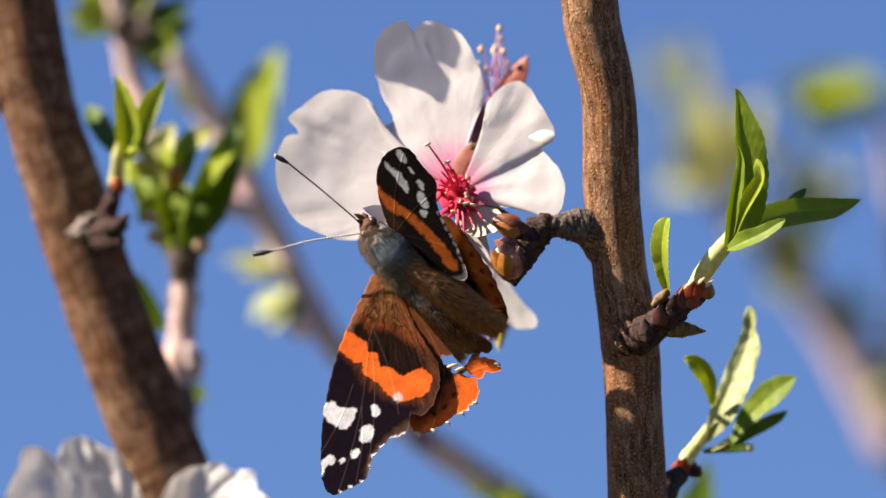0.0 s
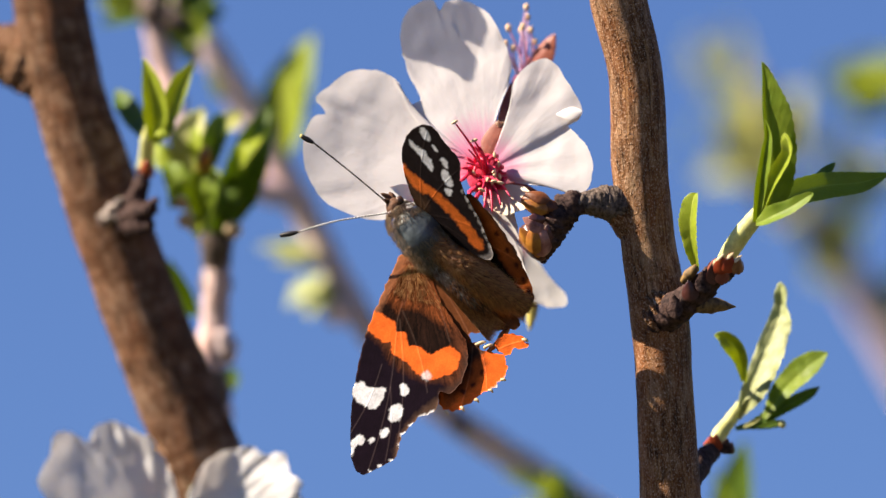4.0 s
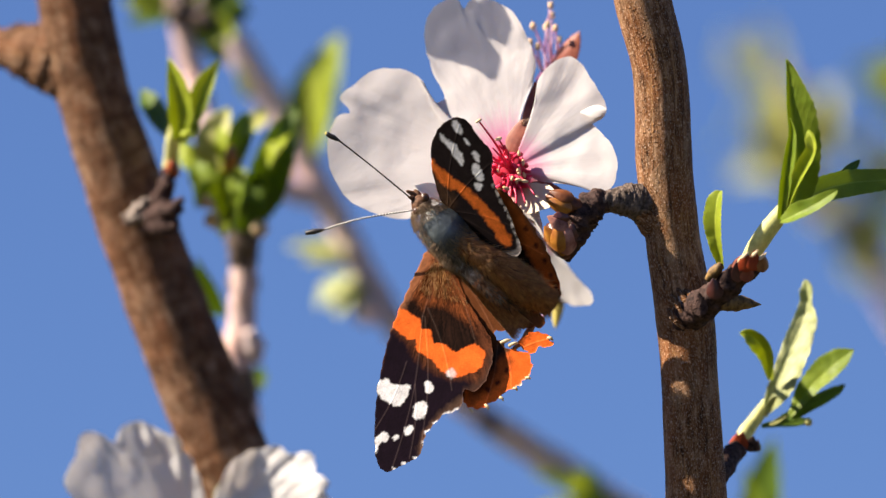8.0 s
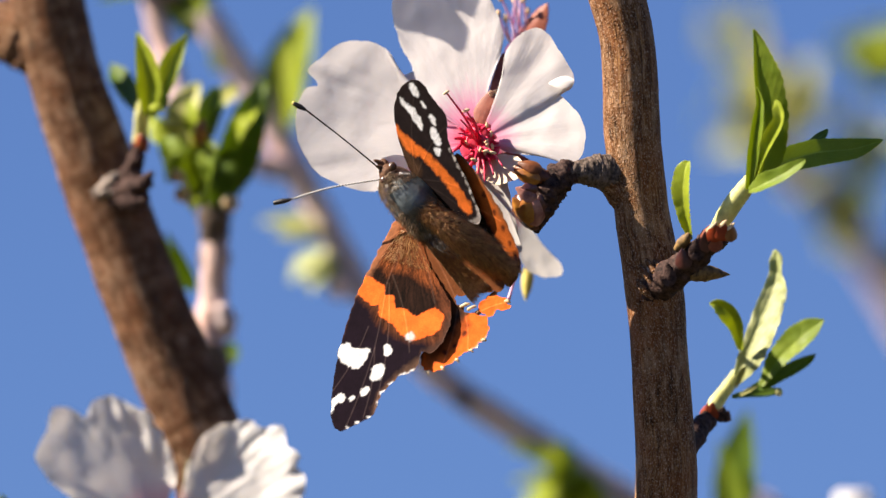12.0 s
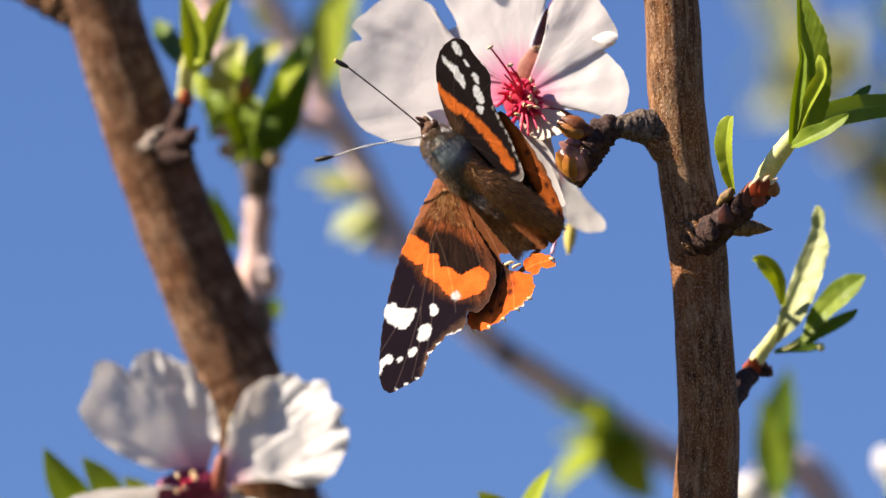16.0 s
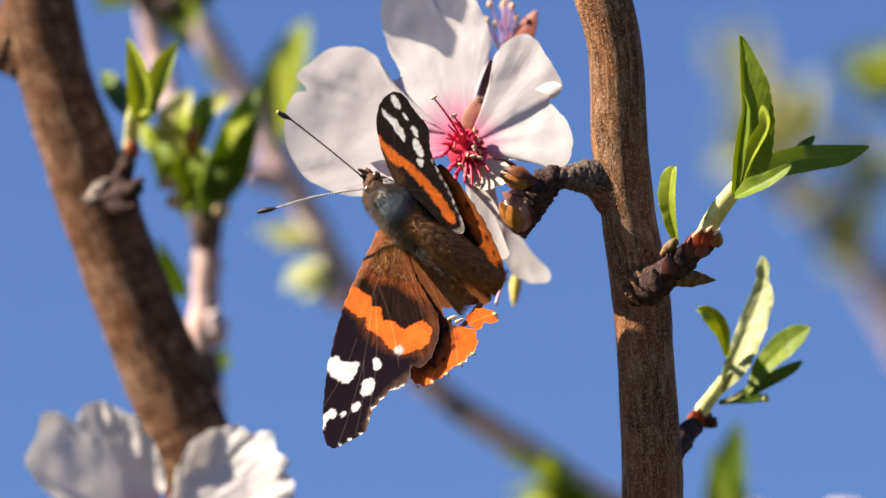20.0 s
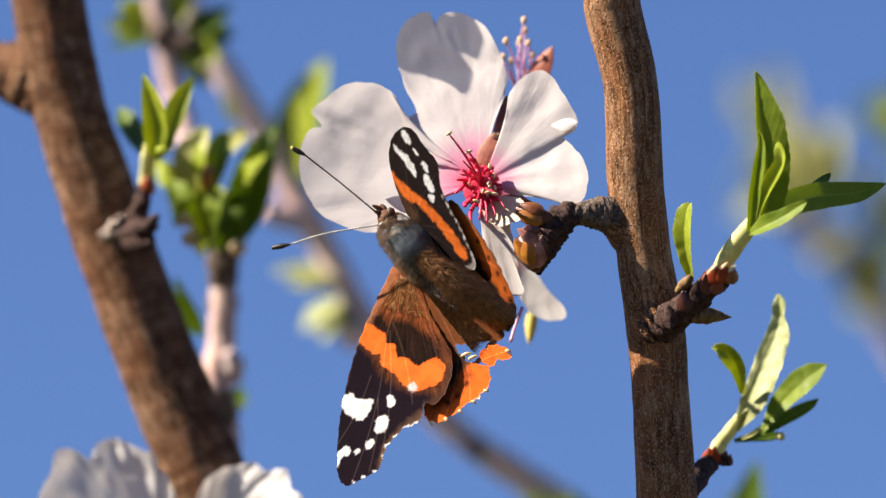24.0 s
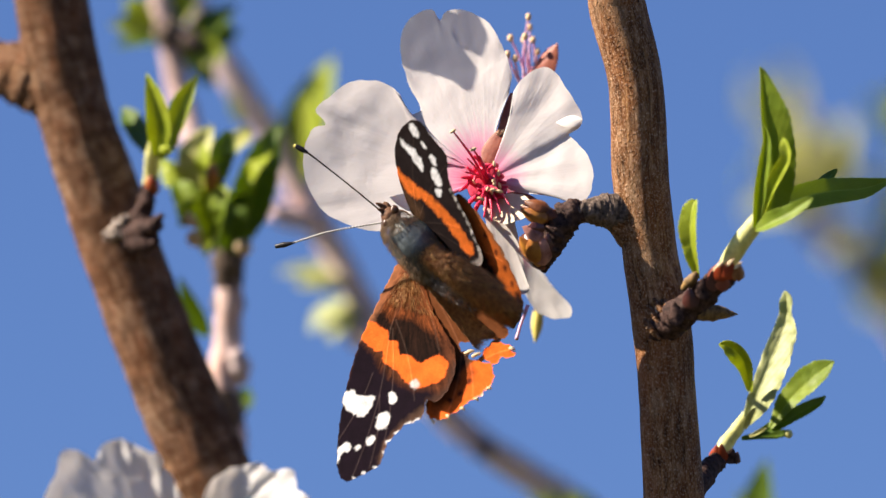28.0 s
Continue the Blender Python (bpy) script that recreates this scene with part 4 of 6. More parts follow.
CLUSTER = [
    ([(-25.37, 70, 3.09), (-23.79, 66, 7.36), (-22.48, 64, 11.47), (-21.13, 64, 15.21), (-19.59, 66, 19.14)], [0.6, 1.9, 2.0, 1.5, 0.1], [0.6, 1.9, 2.0, 1.4, 0.1], LEAF, (0.1, -0.95, 0.2)),
    ([(-23.46, 60, 11.06), (-22.53, 58, 12.54), (-21.56, 58, 13.80), (-20.33, 60, 15.17)], [0.3, 1.3, 1.3, 0.2], [0.3, 1.3, 1.3, 0.2], LEAF_BRIGHT, (-0.6, -0.7, 0.3)),
    ([(-29.49, 62, 8.83), (-29.89, 60, 11.81), (-29.59, 60, 15.17), (-28.29, 62, 18.93)], [0.4, 1.9, 2.0, 0.1], [0.4, 1.3, 1.4, 0.1], LEAF_CREAM, (-0.6, -0.7, 0.3)),
    ([(-28.83, 56, 10.28), (-28.74, 55, 12.51), (-29.04, 55, 14.37), (-29.36, 56, 16.24)], [0.3, 0.8, 0.9, 0.1], [0.3, 0.9, 0.9, 0.1], LEAF_BRIGHT, (-0.5, -0.8, 0.3)),
    ([(-28.06, 58, 9.92), (-27.14, 57, 12.90), (-26.54, 57, 15.51), (-25.82, 58, 17.98)], [0.4, 1.2, 1.3, 0.2], [0.4, 0.9, 1.2, 0.2], LEAF, (0.2, -0.95, 0.1)),
    ([(-27.06, 68, 13.76), (-25.71, 68, 16.01), (-24.52, 69, 17.38), (-23.79, 70, 18.44)], [0.3, 1.1, 1.1, 0.1], [0.3, 0.9, 0.9, 0.1], LEAF_FAR, (-0.4, -0.8, 0.4)),
    ([(-30.50, 64, 9.59), (-32.18, 62, 11.45), (-33.68, 62, 12.50), (-35.22, 64, 14.46)], [0.3, 1.2, 1.2, 0.1], [0.3, 1.3, 1.2, 0.1], LEAF_BRIGHT, (-0.4, -0.8, 0.4)),
    ([(-29.38, 64, 5.10), (-30.64, 60, 7.70), (-31.98, 60, 9.79), (-33.08, 62, 11.82)], [0.4, 1.4, 1.2, 0.1], [0.4, 1.5, 1.3, 0.1], LEAF_MID, (-0.3, -0.9, 0.2)),
    ([(-27.84, 62, 2.10), (-28.35, 58, 5.07), (-28.54, 56, 8.05), (-28.24, 56, 11.03)], [0.9, 1.7, 1.4, 0.2], [0.9, 1.6, 1.3, 0.2], LEAF_MID, (-0.4, -0.85, 0.3)),
    ([(-26.42, 66, 2.33), (-25.71, 64, 5.10), (-25.41, 64, 7.72), (-25.58, 65, 10.35)], [0.7, 1.6, 1.4, 0.1], [0.7, 1.6, 1.4, 0.1], LEAF, (0.2, -0.95, 0.1)),
    ([(-27.16, 58, 3.95), (-26.80, 55, 6.55), (-26.95, 55, 8.79), (-26.54, 57, 11.03)], [0.4, 1.1, 0.9, 0.1], [0.4, 0.8, 0.7, 0.1], LEAF_MID, (-0.7, -0.6, 0.2)),
    ([(-29.36, 63, 1.72), (-29.01, 61, 3.22), (-29.44, 60, 5.08), (-30.21, 61, 7.33)], [0.5, 1.0, 0.9, 0.1], [0.5, 0.9, 0.9, 0.1], LEAF_BRIGHT, (-0.5, -0.8, 0.2))]
for i, (spine, wl, wr, m, f) in enumerate(CLUSTER):
    blade(spine, [1.4 * w for w in wl], [1.4 * w for w in wr], m, s, lift=(0.4, 0.35), face=f, wave=0.34, seed=30 + i, rows=30, half=4, twist=0.5 * math.sin(i * 2.3))
for i, (spine, w) in enumerate([([(-28.92, 60, 1.57), (-29.85, 58, 2.61), (-30.57, 57, 3.80), (-31.17, 57, 4.70)], 1.2), ([(-29.42, 59, 4.33), (-30.27, 57, 5.07), (-30.99, 56, 6.18), (-31.44, 56, 7.23)], 1.3)]):
    blade(spine, [0.4, w, w, 0.2], [0.4, w, w, 0.2], CREAM, s, lift=(0.2, 0.2), face=(-0.6, -0.75, 0.2), saw=0.0, wave=0.2, seed=70 + i, rows=18, half=4, name="stipule", label="cream stipule")
crowd = random.Random(8)
for i in range(34):           # small young leaves that crowd the tip
    a = np.array((-29.21, 63, 8.09)) + np.array((crowd.uniform(-2.6, 2.2), crowd.uniform(-3, 5), crowd.uniform(-2.5, 3.0)))
    e = a + np.array((crowd.uniform(-2.2, 0.8), crowd.uniform(-3, 2), crowd.uniform(1.2, 3.2)))
    leaf(a, e, crowd.uniform(1.2, 2.3), (LEAF_BRIGHT, LEAF_MID, LEAF, LEAF_CREAM, LEAF)[i % 5], s, face=(crowd.uniform(-0.8, 0.1), -0.8, crowd.uniform(0, 0.6)), fold=0.35, curl=crowd.uniform(-0.1, 0.12), bend=crowd.uniform(-0.2, 0.2), seed=80 + i, rows=16, half=3)
tube("bud", [(-28.33, 57, 10.29), (-28.03, 53, 11.37), (-27.93, 52, 12.26), (-27.80, 53, 13.46)], [0.4, 1.0, 0.9, 0.3], SCALE_GOLD, s, "small tan leaf bud", sides=14, rings=12, lump=0.2, grain=0.5)
leaf((-29.32, 72, -8.97), (-32.87, 66, -1.05), 2.8, LEAF, s, face=(0.2, -0.9, 0.2), fold=0.3, seed=50, bend=-0.08, label="dark green leaf in shade")
leaf((-26.08, 80, -19.64), (-24.49, 84, -15.89), 3.2, LEAF, s, fold=0.3, seed=51, rows=18)


# ---- blossoms ----
def stamens(parent, centre, spread, n, length, seed, mat=FILAMENT, aim=(0, -1, 0.3)):
    rnd = random.Random(seed)
    aim = Vector(aim).normalized()
    for i in range(n):
        d = (aim + Vector((rnd.uniform(-1, 1), rnd.uniform(-0.6, 0.6), rnd.uniform(-1, 1))) * spread).normalized()
        ln = length * rnd.uniform(0.6, 1.1)
        a = np.array(centre) + np.array((rnd.uniform(-0.8, 0.8), rnd.uniform(0, 0.5), rnd.uniform(-0.8, 0.8)))
        b = a + np.array(d) * ln
        m = (a + b) / 2 + np.array((rnd.uniform(-0.3, 0.3), rnd.uniform(-0.3, 0.3), rnd.uniform(-0.3, 0.3)))
        f = tube("filament", [a, m, b], [0.17, 0.13, 0.1], mat, parent, sides=6, rings=8)
        v, fc = ball_data(b, (0.34, 0.3, 0.48), axis=(rnd.uniform(-1, 1), rnd.uniform(-1, 1), 1), seg=10, rings=7, lump=0.2, seed=i)
        part("anther", v, fc, ANTHER, f, origin=b)


def blossom(label):
    return thing("blossom", label, "flower", "almond blossoms")


b = blossom("open white almond blossom with a deep pink heart")
C = (8.66, 2.5, 10.09)
petal(C, [(4.72, 0.5, 12.79), (1.5, -0.5, 14.35), (-1.14, -0.5, 17.56), (-2.79, 2.5, 21.54), (-6.02, 4.5, 22.94), (-8.75, 5.5, 22.74), (-11.05, 6.5, 21.18), (-13, 7.5, 19.33), (-11.85, 7.2, 17.38), (-13.43, 7.5, 16.88), (-14.66, 7.5, 13.72), (-14.14, 6.5, 9.55), (-12.12, 5.5, 6.38), (-8.88, 3.5, 4.58), (-4.93, 1.5, 3.86), (-1.36, 0.5, 4.93), (2.57, 0.5, 7.93), (6.15, 1.5, 9.73)],
      PETAL, b, cup=0.8, ruffle=0.32, edge=0.25, lean=(-0.22, 0.14), seed=1, label="broad white petal")
petal(C, [(6.87, 1.5, 11.87), (3.29, 1.5, 12.37), (0.07, 1.5, 13.8), (-2.29, 2, 16.38), (-1.5, 3, 18.26), (0.29, 3.5, 19.34), (-1.58, 6.5, 23.19), (-2.37, 9.5, 26.84), (-1.94, 10.5, 29.74), (-0.07, 11.5, 31.63), (1.73, 11.5, 31.92), (2.67, 10.9, 30.68), (3.75, 11.5, 31.92), (6.19, 10.5, 31.75), (8.7, 8.5, 30.34), (10.55, 6.5, 27.49), (11.68, 4.5, 24.08), (11.6, 3.5, 21.56), (10.44, 1.5, 18.31), (9.15, 1.5, 14.73), (8.65, 1.5, 12.23)],
      PETAL, b, cup=0.3, ruffle=0.55, edge=0.2, lean=(-0.18, 0.32), seed=2, label="tall white petal with a notched tip")
petal(C, [(9.9, 0.5, 12.3), (11.0, 0, 14.6), (11.5, 0, 17.2), (11.75, -0.2, 19.6), (12.15, -0.3, 21.6), (13.42, -0.5, 23.21), (15.63, -1.4, 24.4), (17.32, -2.6, 23.81), (19.08, -4.2, 21.07), (20.63, -5.5, 18.35), (20.27, -5.7, 16.57), (18.93, -4.8, 16.01), (19.92, -5.2, 14.87), (21.6, -6.9, 12.72), (22, -8.5, 10.86), (21.55, -9.9, 8.22), (19.99, -9.8, 6.88), (17.47, -7.7, 7.88), (14.3, -4.8, 8.26), (11.14, -0.5, 8.93)],
      PETAL, b, cup=-0.5, ruffle=0.45, edge=0.3, crease=(0.85, 0.53, 0.24, 0.40), seed=3, label="folded white petal with a curled lip")
leaf((20.7, 0.9, 17.6), (17.4, 1.7, 17.3), 1.9, PETAL_BUD, b, face=(-0.2, -0.8, 0.6), fold=-0.3, saw=0.0, name="petal_lip", label="curled white lip", rows=14, half=4)
petal((8.15, 1.5, 7.58), [(9.36, 1, 8.22), (11.14, 0, 8.29), (12.99, -1, 8.14), (14.2, -1.5, 7.13), (13.98, -1.5, 5.71), (12.42, -0.6, 4.85), (10.57, 0.2, 4.57), (9.15, 1, 5.29)],
      PETAL_CREAM, b, cup=0.5, ruffle=0.3, edge=0.2, lean=(-0.45, 0.6), seed=4, label="small cream petal with red streaks", n=44, rows=18)
petal((8.87, 1.5, 9.22), [(10.48, 7, 8.55), (11.78, 7, 6.39), (12.42, 7, 3.3), (12.93, 7, 0.79), (13.57, 7, -2.08), (13.93, 7, -3.66), (12.65, 8, -4.24), (11.08, 9, -1.37), (8.92, 9, 2.23), (8.19, 8, 6.9)],
      PETAL, b, cup=0.4, ruffle=0.3, lean=(-0.25, 0.15), seed=5, label="hanging petal with pink streaks", n=44, rows=18)
petal((12.4, 19.5, 1.52), [(13.84, 18.5, 0.07), (15.65, 18.5, -1.52), (16.94, 17.5, -3.55), (18.97, 17.5, -5.72), (18.97, 17.5, -7.17), (17.24, 18.5, -7.32), (14.93, 19.5, -6.45), (13.13, 20.5, -4.28), (12.04, 20.5, -1.38)],
      PETAL_COOL, b, cup=0.6, ruffle=0.6, lean=(-0.2, 0.15), seed=6, label="grey-white petal behind the bud", n=40, rows=16)
v, f = ball_data((8.67, 3.2, 9.6), (2.6, 1.6, 2.7), seg=22, rings=14)
part("cup", v, f, CUP, b, "deep pink flower cup")
blade([(8.52, 3.2, 12.24), (9.09, 3.3, 13.53), (9.81, 3.5, 14.97), (10.46, 3.8, 16.33)], [0.7, 1.35, 1.4, 1.1, 0.5], [0.6, 1.3, 1.4, 1.1, 0.5], SEPAL, b, lift=(-0.1, -0.1), face=(-0.3, -0.9, 0.25), saw=0.0, wave=0.06, seed=4, rows=26, half=5, name="sepal", label="red-brown woolly sepal")
blade([(10.18, 4.6, 15.27), (10.76, 5, 17.28), (11.33, 5.5, 19.3), (11.91, 6, 21.17)], [0.5, 0.6, 0.6, 0.5, 0.3], [0.5, 0.8, 0.9, 0.8, 0.4], SEPAL, b, lift=(-0.05, -0.05), face=(-0.2, -0.95, 0.3), saw=0.0, wave=0.04, seed=5, rows=26, half=5, name="sepal", label="dark red sepal between the petals")
down = random.Random(12)
roots = [np.array((10.24, 3.6, 16.12)) + np.array((down.uniform(-0.4, 1.0), 0, down.uniform(-0.5, 0.2))) for _ in range(140)]
fur("wool", roots, [np.array((down.uniform(-0.3, 0.4), down.uniform(-0.4, 0.1), down.uniform(0.1, 0.5))) for _ in roots], FUR_TAN, b, "pale wool on the sepal's tip", 0.025)
leaf((10.46, 3.5, 7.95), (16.2, 4.5, 6.52), 2.6, SEPAL, b, face=(0, -0.9, 0.3), fold=-0.2, saw=0.0, name="sepal", label="red-brown sepal", rows=18)
for i, (a, e, tipped) in enumerate([((8.65, 0.5, 9.72), (4.48, -4.5, 16.16), 1), ((8.79, 0.5, 10.08), (6.98, -3.5, 13.89), 1), ((8.65, 0.5, 9.36), (9.52, -6.5, 8.74), 1), ((8.72, 0.5, 9.22), (10.24, -5.5, 8.54), 1), ((8.15, 0.5, 9.07), (7.97, -4.5, 7.62), 1),
                                    ((8.5, 0.5, 9.5), (6.26, -4.5, 12.74), 0), ((8.72, 0.5, 8.79), (9.27, -2.5, 4.92), 0), ((9, 0.5, 8.79), (10.41, -2.5, 5.77), 0), ((8.57, 0.5, 10.08), (7.76, -3.5, 13.04), 0), ((8.29, 0.5, 10.08), (5.98, -3.5, 11.04), 0), ((9.15, 0.5, 9.36), (11.54, -3.5, 6.84), 0), ((8.43, 0.5, 8.79), (8.28, -1.5, 5.35), 0)]):
    a, e = np.array(a), np.array(e)
    fl = tube("filament", [a, (a + e) / 2 + np.array((0.2, -0.3, 0.15)), e], [0.2, 0.16, 0.1], FILAMENT, b, "crimson filament", sides=7, rings=9)
    if tipped:
        v, f = ball_data(e, (0.26, 0.22, 0.5), axis=(1, 0.3, 0.6 - 0.25 * i), seg=10, rings=7, lump=0.2, seed=i)
        part("anther", v, f, ANTHER, fl, "cream anther", origin=e)
heart = random.Random(6)
for i in range(40):           # short crimson filaments crowd the heart
    a = np.array((8.58, 1.5, 9.65)) + np.array((heart.uniform(-2.4, 2.2), 0, heart.uniform(-2.6, 2.4)))
    d = np.array((heart.uniform(-1.0, 1.0), heart.uniform(-1.2, -0.5), heart.uniform(-1.1, 0.8)))
    e = a + d * heart.uniform(1.2, 2.4)
    fl = tube("filament", [a, (a + e) / 2 + np.array((heart.uniform(-0.3, 0.3), -0.2, heart.uniform(-0.3, 0.3))), e], [0.34, 0.26, 0.13], FILAMENT, b, sides=7, rings=8)
    if i % 4 == 0:
        v, f = ball_data(e, (0.22, 0.2, 0.42), axis=(heart.uniform(-1, 1), 0, 1), seg=10, rings=7, lump=0.2, seed=i)
        part("anther", v, f, ANTHER, fl, "cream anther", origin=e)
tube("pistil", [(13.7, 5.5, -5.67), (12.76, 4.5, -8.17), (12.25, 3.5, -9.96)], [0.25, 0.2, 0.25], FILAMENT_PALE, b, "pink pistil", sides=7, rings=8)

leaf((0.43, 0.5, 6.5), (-3.64, -1.5, 7.99), 2.2, PETAL_BUD, b, face=(-0.4, -0.8, 0.4), saw=0.0, fold=0.1, name="petal", rows=16, label="white petal tip by the butterfly's head")
b = blossom("fading almond blossom with bare pink stamens")
stamen_tips = [(11.52, 19, 28.63), (13.4, 18, 28.75), (13.84, 19, 31.23), (13.99, 20, 29.96), (14.43, 19, 28.34), (11.15, 18, 26.5), (12.1, 18, 25.93), (13.21, 21, 28.38), (14.95, 21, 26.93)]
for i, e in enumerate(stamen_tips):
    a = np.array((13.64, 21, 21.85)) + np.array((0.5 * math.sin(i * 2), 0.4 * math.cos(i), 0))
    e = np.array(e)
    fl = tube("filament", [a, (a + e) / 2 + np.array((0.4 * math.cos(i * 1.7), 0, 0)), e], [0.2, 0.17, 0.12], FILAMENT_PALE, b, "pale pink filament", sides=7, rings=9)
    v, f = ball_data(e, (0.38, 0.35, 0.5), seg=10, rings=7, lump=0.2, seed=i)
    part("anther", v, f, ANTHER, fl, "ochre anther", origin=e)
leaf((14.79, 19, 22.68), (17.53, 18, 27.88), 3.2, SEPAL, b, face=(-0.5, -0.8, 0.2), fold=-0.3, saw=0.0, name="sepal", label="red-brown woolly sepal", rows=18)
ball("sepal", (14.95, 21, 24.39), (1.0, 0.8, 2.2), SEPAL, b, "red-brown sepal", axis=(0.5, 0, 1), seg=14, rings=10)
tube("calyx", [(14.6, 22, 24.04), (13.51, 22, 21.14), (11.67, 19, 15.29), (11.28, 16, 10.2), (14.5, 13, 5.85)], [0.6, 1.7, 1.1, 0.9, 1.0], CUP_DARK, b, "red-brown calyx tube", sides=16, rings=26)

b = thing("flower_bud", "cluster of shiny brown and orange bud scales under the blossom", "bud")
tube("stalk", [(20.54, -2, 6.06), (19.11, -2.2, 5.63), (17.54, -2.4, 3.99), (16.4, -2.2, 1.14), (15.7, -1.4, -1.5)], [1.5, 1.9, 2.1, 1.5, 0.3], SPUR_DARK, b, "dark knobbly stalk", sides=22, rings=70, lump=0.5, grain=0.8, pitch=1.2, scar=0.12)
tube("bud", [(17.25, -2.4, 4.92), (15.96, -3, 5.63), (14.39, -3.2, 6.2), (12.97, -3, 6.49)], [1.1, 1.35, 1.1, 0.3], SCALE_OLIVE, b, "olive-brown upper bud", sides=18, rings=30, lump=0.25, grain=0.7)
tube("bud", [(15.69, -1.6, -1.21), (15.12, -2, 0.36), (14.4, -2.2, 2.07), (13.69, -2.2, 3.49)], [0.4, 1.7, 1.9, 0.8], SCALE_DARK, b, "dark red lower bud", sides=18, rings=30, lump=0.25, grain=0.7)
for i, (a, e, w, m, fc) in enumerate([((16.51, -5, 6.33), (13.38, -4.2, 7.3), 1.9, SCALE_OLIVE, (-0.1, -0.8, 0.6)), ((16.22, -5, 4.91), (12.95, -4.4, 6.2), 2.0, SCALE_GOLD, (-0.3, -0.9, 0)), ((15.94, -4.6, 3.91), (13.52, -4.8, 3.91), 2.0, SCALE_DARK, (-0.2, -0.9, -0.2)),
                                      ((15.8, -4.6, 2.78), (13.09, -4.8, 4.13), 2.2, SCALE_PINK, (-0.4, -0.7, 0.6)), ((15.11, -2.8, -0.93), (12.75, -3.9, 2.92), 3.5, SCALE_GOLD, (-0.75, -0.6, 0.3)), ((14.67, -3.9, -0.5), (14.31, -4.6, 3.06), 2.4, SCALE_GOLD, (-0.3, -0.95, 0.2)), ((15.82, -3.4, -0.78), (15.37, -4.6, 3.06), 2.8, SCALE_PINK, (0.2, -0.9, 0.1)), ((16.53, -3.2, 0.07), (16.38, -4, 3.49), 2.4, SCALE_DARK, (0.4, -0.9, 0.1))]):
    leaf(a, e, w, m, b, face=fc, fold=-0.5, curl=0.14, saw=0.0, seed=i, rows=20, half=6, name="bud_scale", peak=0.75)
leaf((14.84, 24, -5.39), (14.46, 24, -10.33), 1.7, YELLOW_TIP, b, face=(-0.4, -0.9, 0), fold=-0.5, saw=0.0, rows=14, name="bud_scale", label="yellow-brown hanging bud")
tube("stalk", [(16.4, 0, 2.4), (15.4, 14, 3.2), (14.7, 25, -0.6), (14.8, 24, -6.2)], [0.5, 0.4, 0.35, 0.45], SCALE_BROWN, b, sides=10, rings=10)

# the white blossom in front of the thick branch
b = blossom("ruffled white almond blossom, partly in shade, before the thick branch")
C = (-33.06, 40, -40.05)
petal(C, [(-34.48, 38, -38.16), (-39.96, 37, -37.76), (-45.77, 35, -34.77), (-49.04, 34, -30.71), (-48.56, 35, -28.53), (-47.57, 36, -26.35), (-47.29, 36.5, -24.31), (-45.84, 37, -23.73), (-44.24, 37.5, -24.32), (-42.93, 38, -25.22), (-42.42, 38, -24.04), (-41.63, 38.5, -23.02), (-40.17, 39, -22.51), (-38.7, 39, -22.73), (-37.07, 38.5, -23.46), (-35.73, 38, -24.19), (-34.7, 38, -24.33), (-33.98, 38.5, -25.23), (-34.28, 39, -26.12), (-33.11, 39, -26.85), (-32.22, 39, -28.62), (-31.34, 39, -30.83), (-31.05, 39, -34.14)],
      PETAL_COOL, b, cup=1.4, ruffle=1.1, edge=0.8, seed=11, label="broad ruffled petal in half shade", n=110)
petal((-32.27, 38, -40.36), [(-30.58, 38, -37.42), (-29.7, 38, -32.27), (-28.82, 38, -30.07), (-27.5, 38, -27.72), (-25.29, 38, -26.39), (-22.72, 38, -25.8), (-21.17, 38, -25.66), (-20.43, 37.5, -26.38), (-19.39, 37, -26.81), (-18.22, 37, -26.37), (-17.04, 37, -26.81), (-16.74, 36, -28.26), (-16.44, 36, -29.14), (-15.56, 36, -29.44), (-14.82, 35.5, -30.45), (-15.26, 35, -31.61), (-14.23, 35, -32.93), (-14.66, 34.5, -35.86), (-16.43, 35, -38.8), (-19.75, 36, -40.3), (-23.03, 35, -39.54), (-26.74, 37, -38.86)],
      PETAL_COOL, b, cup=1.6, ruffle=1.5, edge=1.0, seed=12, label="ruffled white petal", n=110)
petal(C, [(-35.53, 36, -40.3), (-40.58, 33, -40.21), (-46.33, 30, -40.48), (-51, 28, -41.88), (-52.83, 28, -45.17), (-49.91, 28, -48.81), (-43.41, 30, -49.62), (-37.67, 34, -46.84), (-34.11, 38, -42.57)],
      PETAL_COOL, b, cup=1.5, ruffle=1.2, seed=13)
petal(C, [(-33.38, 38, -42.57), (-32.54, 34, -46.84), (-29.52, 30, -50.35), (-24.41, 30, -49.62), (-22.25, 32, -46.03), (-25.25, 36, -42.5), (-30.46, 39, -41.13)],
      PETAL_COOL, b, cup=1.5, ruffle=1.2, seed=14)
v, f = ball_data((-34.7, 38, -40.8), (4.8, 2.6, 2.9), seg=22, rings=14, lump=0.15)
part("cup", v, f, CUP_DARK, b, "dark magenta flower cup")
ball("sepal", (-30.93, 34, -38.41), (1.4, 1.0, 2.7), SEPAL, b, "red-brown sepal", axis=(0.1, 0, 1), seg=14, rings=10)
stamens(b, (-34.79, 36, -39.93), 0.9, 5, 3.6, 9, aim=(0.1, -0.8, 0.3))
ball("sepal", (-29.18, 41, -34.19), (0.9, 0.8, 3.4), SHOOT, b, "yellow-green sepal between the petals", axis=(0, 0, 1), seg=14, rings=10)
s = shoot("green leaves beside the ruffled blossom")
